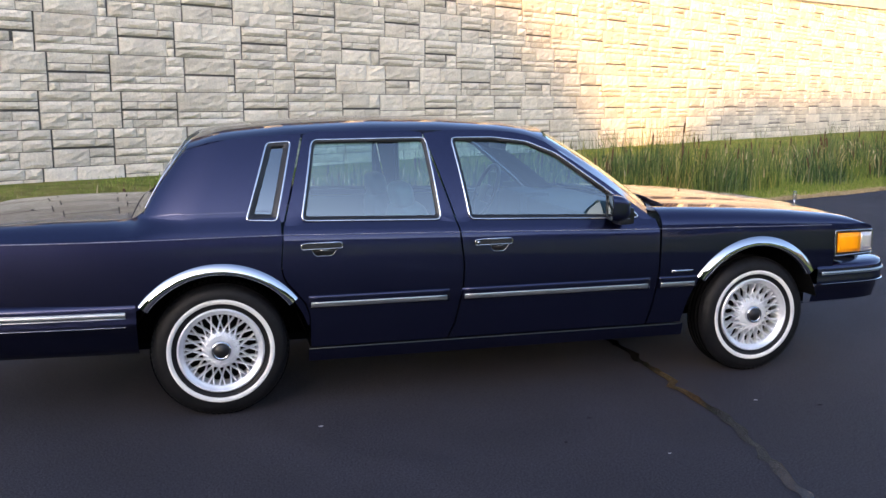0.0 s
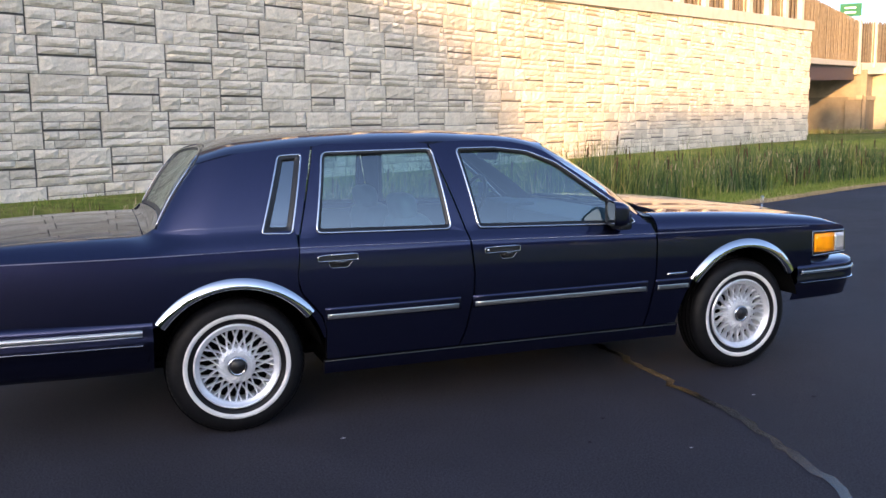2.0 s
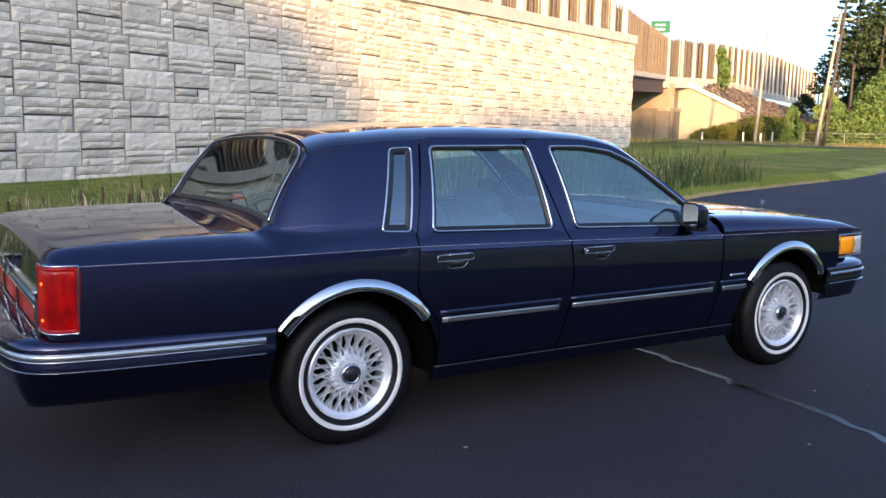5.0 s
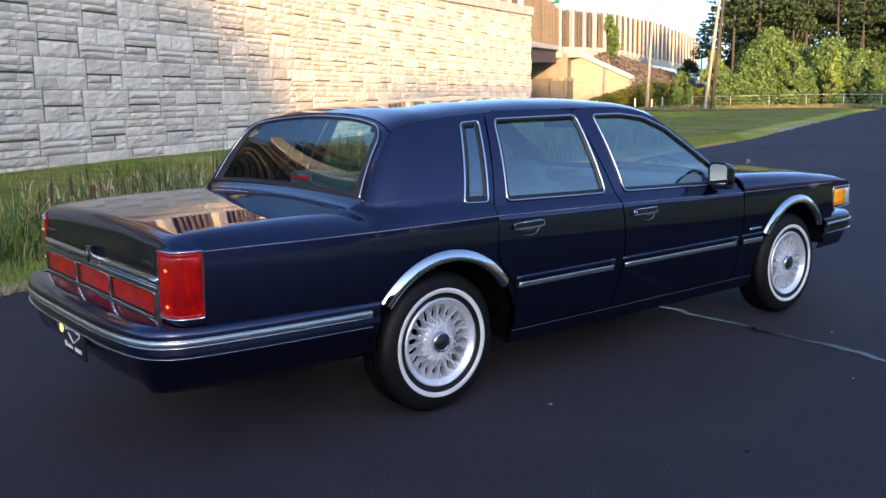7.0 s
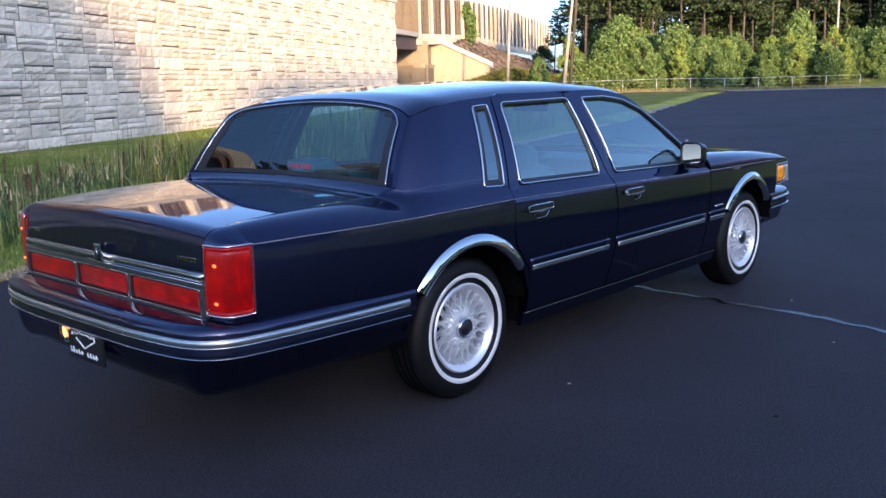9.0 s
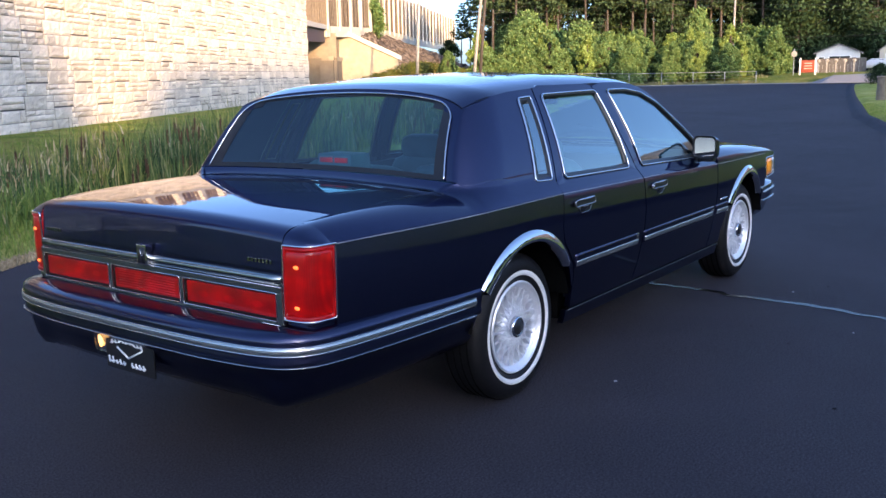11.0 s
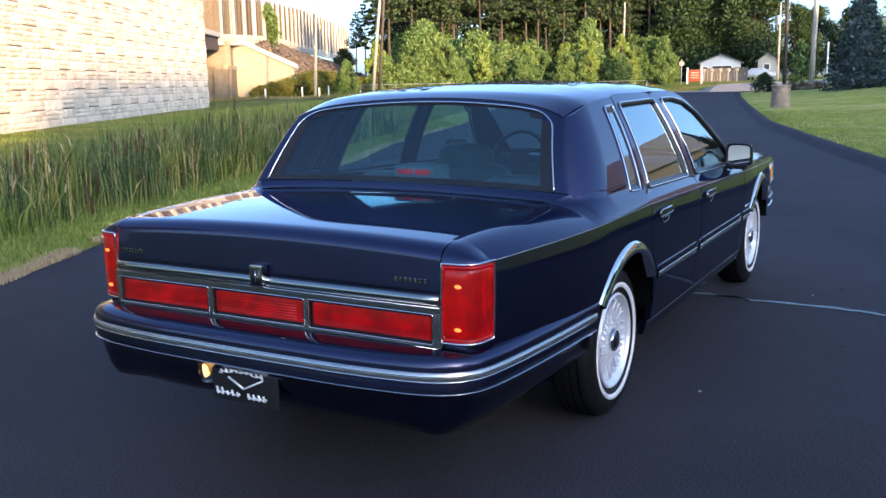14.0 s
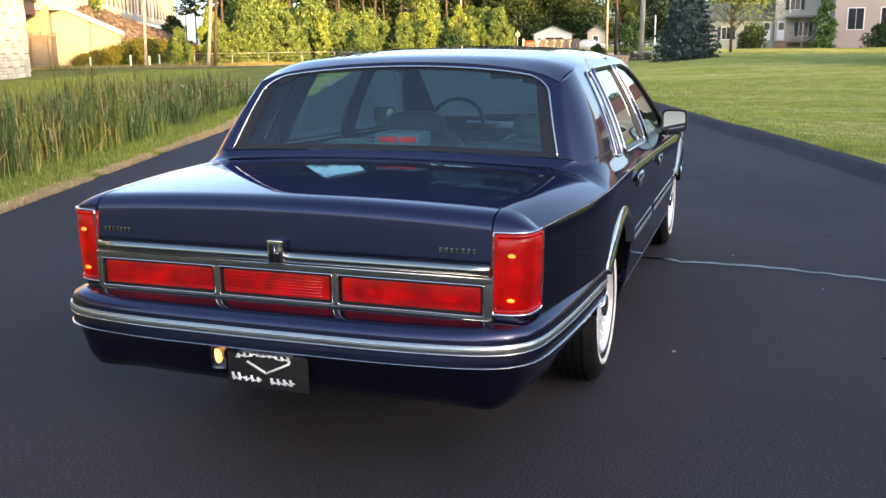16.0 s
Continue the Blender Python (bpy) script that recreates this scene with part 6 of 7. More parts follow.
for x, y, s in ((126, 86, 0.8), (129, 90, 0.7), (121, 79, 0.9), (118, 74, 0.95), (125, 80, 0.8)):
    copy_thing(pines[k % 4], at_scaled(x, y, s, 40 * k))
    k += 1
oaks = [broad_tree("oak_tree", "large dark green broad-leaved tree", 60 + i, 15, 5.2, LEAF_DARK, 12000, 0.24, 0.14, 34) for i in range(2)]
spots = [(132, 24, 1.0), (138, 31, 1.1), (141, 20, 0.72), (150, 12, 0.75), (146, 28, 1.1), (128, 33, 0.95), (134, 96, 0.5), (143, 92, 0.6), (152, 98, 0.6), (128, 84, 0.42), (152, 4, 0.8), (158, -6, 0.9), (131, 40, 0.9),
         (160, -20, 0.9), (150, -34, 0.95), (152, 0, 0.7), (165, 20, 0.8), (150, 46, 1.0), (162, 34, 1.1), (120, 52, 1.0), (128, 46, 1.0), (112, 66, 0.9), (150, 72, 1.0), (160, 64, 1.2), (170, 48, 1.2), (180, 0, 1.1), (178, -28, 1.1)]
for i, (x, y, s) in enumerate(spots):
    if i < 2:
        oaks[i].matrix_basis = at_scaled(x, y, s, 30 * i)
    else:
        copy_thing(oaks[i % 2], at_scaled(x, y, s, rng.uniform(0, 360)))

# unseen oak row added for window reflections; its taller part shades the houses
for i in range(15):
    f = i / 14
    copy_thing(oaks[i % 2], at_scaled(118 - 100 * f, -40 - 62 * f, (1.4 if 0.5 < f < 0.85 else 1.0) * rng.uniform(0.85, 1.05), rng.uniform(0, 360)))
under = broad_tree("understorey_tree", "dark shaded tree at the edge of the pine wood", 64, 7.0, 3.0, LEAF, 9000, 0.20, 0.05, 36)
under.matrix_basis = at_scaled(101, 52, 1.0)
tagged(under, group="understorey")
for i in range(34):
    f = (i % 17 + rng.uniform(-0.3, 0.3)) / 16
    x, y = 93 + 44 * f + (7 if i >= 17 else 0), 66 - 36 * f + (5 if i >= 17 else 0)
    if y > 0.55 * x + 10 or i % 3 == 2:
        continue
    copy_thing(under, at_scaled(x, y, rng.uniform(0.7, 1.05), rng.uniform(0, 360), rng.uniform(0.75, 1.3)))

# unseen trees added south of the drive, to shade the car and wall foot
A = radians(SUN_AZ)
SD, SN = Vector((math.cos(A), math.sin(A), 0)), Vector((-math.sin(A), math.cos(A), 0))
REACH = 90.0
TAN = math.tan(radians(SUN_EL))


def shade_tree(seed, leaf):
    return broad_tree("shade_tree", "dense dark green unseen tree added to cast shade", seed, 10.0, 3.2, leaf, 6500, 0.42, 0.02, 40)


shades = [shade_tree(80 + i, LEAF_DARK) for i in range(2)] + [broad_tree("shade_tree", "airy green unseen tree added to cast shade", 85, 10.0, 3.2, LEAF, 2800, 0.26, 0.05, 26)]
first = [True, True, True]
# height on the wall to which the shade of the trees reaches, along the wall
SHADE = [(-250, 9), (-30, 9), (0, 6.5), (4, 5.2), (7, 4.6), (9, 3.4), (10.3, 1.4), (11.3, -0.8), (14.8, -0.8), (16, 0.5), (17.5, 1.5), (20, 2.1), (44, 2.3), (60, 2.0), (250, 0.0)]
v = -95.0
k = 0
while v < 50:
    near = -16 < v < 8
    u = 16 - v / 0.393
    for row in range(2):
        c = on_wall(16, 0, 0) - SD * (REACH + 4.0 * row) + SN * (v + rng.uniform(-0.12, 0.12) + 0.35 * row)
        hgt = min(21.0, (REACH + 4.0 * row + 0.919 * (u - 16)) * TAN + lerp(u, SHADE))
        hgt -= (0.1 if near else 0.0) + (1.6 if near and row else 0.0)
        # far part of the unseen row, made taller to shade the bridge abutment
        if v <= -16:
            hgt = lerp(v, [(-95, 9.2), (-60, 9.8), (-45, 10.8), (-36, 14.5), (-30, 18.0), (-26.5, 21.0), (-19, 22.5), (-16, 18.0)])
        w = 0.34 if near else 1.4
        kind = 2 if (near and row == 0 and u < 9.5) else k % 2
        m = pose(c.x, c.y, 0, 0, 0, rng.uniform(0, 360)) @ Matrix.Diagonal((w, w, hgt / 9.9, 1))
        if first[kind]:
            shades[kind].matrix_basis = m
            first[kind] = False
        else:
            sx, sy, sz = shades[kind].scale
            copy_thing(shades[kind], m @ Matrix.Diagonal((1 / sx, 1 / sy, 1 / sz, 1)))
        k += 1
    v += 0.75 if near else 3.6


# cattails and verge grass
def blades(n, place, hgt, width, seed, lean=0.25, seg=3):
    rng = np.random.default_rng(seed)
    V, F = [], []
    made = 0
    base, hh = [], []
    tries = 0
    while made < n and tries < n * 12:
        tries += 1
        p = place(rng)
        if p is None:
            continue
        base.append(p[:3])
        hh.append(rng.uniform(*hgt) * p[3])
        made += 1
    b = np.array(base)
    h = np.array(hh)
    n = len(b)
    a = rng.uniform(0, 2 * np.pi, n)
    L = rng.normal(0, lean, n) * h
    dx, dy = np.cos(a), np.sin(a)
    fa = rng.uniform(0, 2 * np.pi, n)
    wx, wy = np.cos(fa), np.sin(fa)
    w = rng.uniform(*width, n)
    rows = []
    for k in range(seg + 1):
        t = k / seg
        cx = b[:, 0] + dx * L * t ** 2
        cy = b[:, 1] + dy * L * t ** 2
        cz = b[:, 2] + h * t - 0.25 * np.abs(L) * t ** 3
        ww = w * (1 - t) ** 0.6 * (1 if k < seg else 0.0) + 0.001
        rows.append(np.stack([cx - wx * ww, cy - wy * ww, cz], 1))
        rows.append(np.stack([cx + wx * ww, cy + wy * ww, cz], 1))
    v = np.stack(rows, 1).reshape(-1, 3)
    f = []
    m = 2 * (seg + 1)
    i0 = np.arange(n) * m
    for k in range(seg):
        f.append(np.stack([i0 + 2 * k, i0 + 2 * k + 1, i0 + 2 * k + 3, i0 + 2 * k + 2], 1))
    tops = b + np.stack([dx * L, dy * L, h], 1)
    return v, np.stack(f, 1).reshape(-1, 4), tops


def cat_place(rng):
    x = rng.uniform(-9, 18.6)
    d = rng.uniform(0.66, 5.0)
    y = left_y(x) + d / 0.92
    g = noise.noise((x * 0.35, y * 0.35, 4.0)) + 0.6 * noise.noise((x * 1.1, y * 1.1, 9.0))
    edge = min(1.0, (d - 0.5) / 0.6) * min(1.0, (5.3 - d) / 1.6) * min(1.0, (19 - x) / 2)
    if rng.random() > 0.35 + 0.75 * g + 0.25 * edge:
        return None
    return x, y, ground_z(x, y) - 0.03, (0.35 + 0.55 * edge + 0.40 * g) * lerp(x, [(-4, 0.5), (2, 0.66), (6, 1.0)]) * rng.choice([0.4, 0.65, 0.9, 1.0, 1.15])


v, f, tops = blades(38000, cat_place, (0.6, 1.28), (0.004, 0.011), 3, 0.26)
tagged(np_part("cattails", v, f, CAT_BLADE), "dense green cattail reeds in the ditch", "reeds", kind="stuff")


def build_heads():
    rng = np.random.default_rng(5)
    vs, fs = [], []
    made = 0
    while made < 620:
        p = cat_place(rng)
        if p is None:
            continue
        made += 1
        x, y, z, s = p
        h = rng.uniform(0.65, 1.05) * min(1.1, s)
        lx, ly = rng.normal(0, 0.06, 2)
        for r, z0, z1 in ((0.004, 0.0, h + 0.19), (0.0155, h - 0.05, h + 0.12)):
            o = len(vs)
            for zz in (z0, z1):
                for q in range(5):
                    t = 2 * math.pi * q / 5
                    vs.append((x + lx * zz + r * math.cos(t), y + ly * zz + r * math.sin(t), z + zz))
            for q in range(5):
                fs.append((o + q, o + (q + 1) % 5, o + 5 + (q + 1) % 5, o + 5 + q))
    tagged(data_part("cattail_heads", vs, fs, CAT_HEAD), "brown cattail heads on thin stalks", "reeds", kind="stuff")


build_heads()


def plume_place(rng):
    p = cat_place(rng)
    if p is None or noise.noise((p[0] * 0.6, p[1] * 0.6, 30)) < 0.05:
        return None
    return p[0], p[1], p[2] + 0.45 * p[3] + rng.uniform(0, 0.45), 1.0


v, f, _ = blades(3000, plume_place, (0.07, 0.18), (0.005, 0.012), 15, 0.5, 2)
tagged(np_part("seed_plumes", v, f, make_blades("seed_plume", [(0.0, (0.26, 0.18, 0.09)), (0.6, (0.46, 0.35, 0.20)), (1.0, (0.62, 0.50, 0.33))])), "tan seed plumes among the reeds", "reeds", kind="stuff")


def weed_place(rng):
    x = rng.uniform(-2, 18.5)
    d = rng.uniform(0.85, 5.2)
    y = left_y(x) + d / 0.92
    g = noise.noise((x * 0.8, y * 0.8, 44.0))
    if rng.random() > 0.5 + 0.9 * g:
        return None
    return x, y, ground_z(x, y) - 0.02, 0.8 + 0.5 * g


v, f, _ = blades(26000, weed_place, (0.18, 0.55), (0.006, 0.016), 16, 0.55, 2)
tagged(np_part("ditch_weeds", v, f, make_blades("weed_leaf", [(0.0, (0.085, 0.14, 0.03)), (0.6, (0.16, 0.23, 0.05)), (1.0, (0.29, 0.31, 0.09))])), "leafy yellow-green weeds between the reeds", "grass", kind="stuff")


def fence_place(rng):
    f = rng.uniform(0, 1)
    x, y = 60 + 30 * f, lerp(60 + 30 * f, [(60, 60.5), (66, 54), (75.5, 44), (84, 34.0), (90, 26.5)])
    x, y = x - rng.uniform(-0.5, 2.2), y - rng.uniform(-0.5, 1.2)
    return x, y, ground_z(x, y) - 0.02, 0.7 + 0.6 * noise.noise((x * 0.5, y * 0.5, 3))


v, f, _ = blades(14000, fence_place, (0.25, 0.7), (0.012, 0.03), 17, 0.4, 2)
tagged(np_part("fence_grass", v, f, make_blades("tall_dry_grass", [(0.0, (0.12, 0.15, 0.04)), (0.5, (0.22, 0.20, 0.085)), (1.0, (0.32, 0.25, 0.13))])), "tall dry grass along the chain fence", "grass", kind="stuff")


def verge_place(rng):
    x = rng.uniform(-4, 24)
    d = rng.uniform(0.0, 1.3) ** 1.1
    if d < 0.12 and rng.random() < 0.6:
        return None
    y = left_y(x) + d / 0.92
    return x, y, ground_z(x, y) - 0.01, 0.6 + 0.5 * min(1, d)


v, f, _ = blades(42000, verge_place, (0.05, 0.13), (0.003, 0.006), 6, 0.5, 2)
tagged(np_part("verge_grass", v, f, LAWN_BLADE), "short bright green verge grass", "grass", kind="stuff")


def lawn_place(rng):
    x = rng.uniform(3.5, 34)
    d = rng.uniform(0.08, 1.0) ** 2 * 14
    y = right_y(x) - d
    return x, y, ground_z(x, y) - 0.01, 0.8


v, f, _ = blades(52000, lawn_place, (0.03, 0.075), (0.003, 0.006), 7, 0.5, 2)
tagged(np_part("lawn_blades", v, f, LAWN_BLADE), "mown lawn grass beside the kerb", "grass", kind="stuff")


def meadow_place(rng):
    x = rng.uniform(-8, 60)
    d = rng.uniform(4.6, 16)
    y = left_y(x) + d / 0.92
    q = WALL.inverted() @ Vector((x, y, 0))
    if q.y > -0.15 and q.x < 45:
        return None
    if x > 27 and d < 9:
        return None
    g = noise.noise((x * 0.5, y * 0.5, 14.0))
    if rng.random() > 0.45 + 0.7 * g:
        return None
    return x, y, ground_z(x, y) - 0.02, 0.8 + 0.5 * g


v, f, _ = blades(34000, meadow_place, (0.05, 0.17), (0.004, 0.009), 9, 0.5, 2)
tagged(np_part("meadow_grass", v, f, LAWN_BLADE), "rough meadow grass below the wall", "grass", kind="stuff")
# straggling dry grass along the asphalt edge
def dry_place(rng):
    x = rng.uniform(-3, 22)
    d = rng.uniform(-0.06, 0.26) * (0.6 + 0.8 * abs(noise.noise((x * 0.9, 5, 2))))
    if noise.noise((x * 1.3, 0, 2)) < -0.25:
        return None
    y = left_y(x) + d
    return x, y, 0.0, 1.0


v, f, _ = blades(30000, dry_place, (0.015, 0.06), (0.003, 0.007), 12, 0.9, 2)
tagged(np_part("dry_grass", v, f, make_blades("dry_blade", [(0.0, (0.32, 0.23, 0.13)), (1.0, (0.56, 0.43, 0.27))])), "dry tan grass along the asphalt edge", "grass", kind="stuff")

# ---- poles, wires, fence ----
def utility_pole(x, y, h, lean=(0, 0), arm=True, r=0.15, mat=None, label="weathered wooden utility pole with a crossarm", rz=0.0):
    p = thing("utility_pole", label, "pole", "utility poles", at=(x, y, ground_z(x, y)))
    bm = bmesh.new()
    tube(bm, [(0, 0, -0.3), (lean[0] * 0.5, lean[1] * 0.5, h * 0.5), (lean[0], lean[1], h)], [r, r * 0.85, r * 0.65], 10)
    part("shaft", bm, mat or POLE_WOOD, p, "pole shaft")
    if arm:
        bm = bmesh.new()
        box(bm, -1.1, 1.1, -0.06, 0.06, -0.07, 0.07, 0.01, Matrix.Translation((lean[0] * 0.93, lean[1] * 0.93, h * 0.93)) @ Matrix.Rotation(radians(rz), 4, 'Z'))
        part("crossarm", bm, mat or POLE_WOOD, p, "crossarm", smooth=False)
        for q in (-0.95, -0.4, 0.4, 0.95):
            bm = bmesh.new()
            c = Matrix.Rotation(radians(rz), 4, 'Z') @ Vector((q, 0, 0))
            tube(bm, [(lean[0] * 0.93 + c.x, lean[1] * 0.93 + c.y, h * 0.93 + 0.06), (lean[0] * 0.93 + c.x, lean[1] * 0.93 + c.y, h * 0.93 + 0.24)], [0.035, 0.03], 6)
            part("insulator", bm, CONCRETE, p, "pale insulator")
    return p


utility_pole(73.0, 56.4, 11.0, (0.5, -0.3), True, 0.17, POLE_WOOD, "pale leaning utility pole with a crossarm", -50)
utility_pole(70.2, 47.4, 12.0, (1.0, -0.9), True, 0.17, POLE_WOOD, "leaning wooden utility pole beside a darker one", -50)
utility_pole(70.35, 46.75, 12.5, (0.7, -0.75), False, 0.16, BARK, "dark wooden pole standing close to another")
utility_pole(99.9, 32.4, 9.2, (0.1, -0.1), False, 0.14, POLE_WOOD, "wooden utility pole behind the hedge")
tp = utility_pole(104.8, 16.1, 8.5, (0.1, 0), False, 0.14, POLE_WOOD, "wooden utility pole with a transformer", -60)
bm = bmesh.new()
lathe(bm, [(0.0, 6.0), (0.28, 6.0), (0.3, 6.1), (0.3, 6.9), (0.26, 7.05), (0.0, 7.1)], 14, 'Z', (-0.4, 0.1, 0))
part("transformer", bm, GALV, tp, "grey transformer can")
utility_pole(70.4, 9.8, 11.5, (-0.1, 0.05), False, 0.15, BARK, "dark wooden pole beside a stone wall")
utility_pole(65.7, 7.25, 12.0, (0.5, -0.1), False, 0.19, plain("grey_pole", (0.36, 0.33, 0.30), 0.8, 0, 0.15, 4, 0.2), "thick pale grey pole by the stone wall")
pp = thing("vent_pipe", "thin white pipe post", "post", at=(67.8, 6.5, ground_z(67.8, 6.5)))
box_part("post", (-0.05, 0.05, -0.05, 0.05, 0, 3.1), WHITE, pp, 0.02)


def wire(a, b, sag=0.5, r=0.014):
    bm = bmesh.new()
    A_, B_ = Vector(a), Vector(b)
    tube(bm, [A_.lerp(B_, t) - Vector((0, 0, sag * 4 * t * (1 - t))) for t in np.linspace(0, 1, 13)], r, 4)
    return tagged(part("power_line", bm, BLACK_PLASTIC), "sagging black overhead wire", "wire", "overhead wires")


for dz, o in ((11.0, 0.4), (10.4, -0.4), (7.6, 0.0)):
    wire((73.9, 55.9 + o, min(dz, 10.4)), (71.2, 46.5 + o, dz), 0.3)
    wire((71.2, 46.5 + o, dz), (100.0, 32.3 + o, dz - 2.2), 0.6)
    wire((100.0, 32.3 + o, dz - 2.2), (104.9, 16.1 + o, dz - 2.6), 0.5)
    wire((104.9, 16.1 + o, dz - 2.6), (66.2, 7.15 + o * 0.3, dz - 0.5), 0.8)

def chain_fence():
    f = thing("chain_fence", "low galvanised chain-link fence before the hedge", "fence")
    line = [(70.8, 49.2), (75.5, 44), (84, 34.0), (90, 26.5)]
    prev = None
    for (xa, ya), (xb, yb) in zip(line, line[1:]):
        L = math.hypot(xb - xa, yb - ya)
        m = int(L / 3)
        for k in range(m + (1 if (xb, yb) == line[-1] else 0)):
            x, y = xa + (xb - xa) * k / m, ya + (yb - ya) * k / m
            z = ground_z(x, y)
            bm = bmesh.new()
            tube(bm, [(x, y, z - 0.1), (x, y, z + 1.25)], 0.035, 6)
            part("fence_post", bm, GALV, f)
            if prev:
                for q, r in ((1.22, 0.022), (0.9, 0.006), (0.6, 0.006), (0.3, 0.006), (0.05, 0.008)):
                    bm = bmesh.new()
                    tube(bm, [(prev[0], prev[1], prev[2] + q), (x, y, z + q)], r, 5)
                    part("rail" if q > 1 else "wire", bm, GALV, f)
            prev = (x, y, z)


chain_fence()
edge_stone = thing("edging_stone", "flat pale concrete edging stone beside the drive", "stone", "edging stones")
bm = bmesh.new()
box(bm, -0.40, 0.40, -0.11, 0.11, -0.05, 0.07, 0.03)
sharp(part("block", bm, CONCRETE_DARK, edge_stone))
for i in range(12):
    x = 29.5 + 0.95 * i
    m_ = pose(x, left_y(x) + 0.12 * math.sin(i * 2.3) + 0.1, 0.0, 0, 0, 22 + 9 * math.sin(i * 1.7)) @ Matrix.Diagonal((1, 1, 0.8 + 0.3 * math.sin(i * 5), 1))
    if i == 0:
        edge_stone.matrix_basis = m_
    else:
        copy_thing(edge_stone, m_)
for i, (x, y, h) in enumerate([(78, 62, 1.1), (80.5, 60.2, 1.2), (70, 60.5, 1.0), (76.5, 58.5, 1.0)]):
    mk = thing("marker_post", "short white roadside marker post", "post", "roadside markers", at=(x, y, ground_z(x, y)))
    box_part("post", (-0.06, 0.06, -0.06, 0.06, 0, h), WHITE, mk, 0.01)
# scrub at the foot of the wing wall
scrub = broad_tree("scrub_bush", "yellow-green scrub below the wing wall", 91, 2.6, 2.0, make_blades("scrub_leaf", [(0.0, (0.05, 0.075, 0.016)), (0.6, (0.11, 0.13, 0.03)), (1.0, (0.20, 0.16, 0.05))]), 5200, 0.09, 0.02, 18, "bush", 0.04)
scrub.matrix_basis = at_scaled(83, 68.5, 0.75, 0, 0.6)
for x, y, s in ((85.2, 69.6, 1.5), (87.0, 68.4, 1.9), (82.5, 71.8, 0.9), (88.8, 67.4, 2.0), (90.8, 67.0, 1.7), (84.0, 70.8, 1.2), (94.5, 65.5, 1.3), (86.0, 67.4, 1.5), (89.6, 68.8, 2.1), (92.4, 66.4, 1.6)):
    copy_thing(scrub, at_scaled(x, y, s, x * 40, s * 0.9))
bt = broad_tree("bank_tree", "small green tree in front of the barrier", 93, 5.5, 2.0, LEAF, 2600, 0.22, 0.1, 14)
bt.matrix_basis = pose(92.5, 79.0, 6.6)

# ---- far side of the street: house, shed, fence, sign boards, car ----
WIN_DARK = Mat("window_dark", color=(0.03, 0.035, 0.04), rough=0.05).m
SIDING_W = plain("white_siding", (0.58, 0.58, 0.57), 0.6, 0, 0.05, 2)
SIDING_C = plain("cream_siding", (0.44, 0.40, 0.33), 0.65, 0, 0.06, 2)
BRICK_P = plain("pinkish_brick", (0.40, 0.33, 0.30), 0.85, 0, 0.15, 14, 0.3)
ROOF_M = plain("grey_shingle", (0.14, 0.13, 0.13), 0.9, 0, 0.2, 5, 0.4)
ROOF_R = plain("red_brown_shingle", (0.17, 0.06, 0.045), 0.9, 0, 0.2, 5, 0.4)
SHUTTER = plain("dark_shutter", (0.03, 0.03, 0.035), 0.6)
DECK_WOOD = plain("deck_timber", (0.24, 0.15, 0.10), 0.8, 0, 0.2, 6, 0.2)


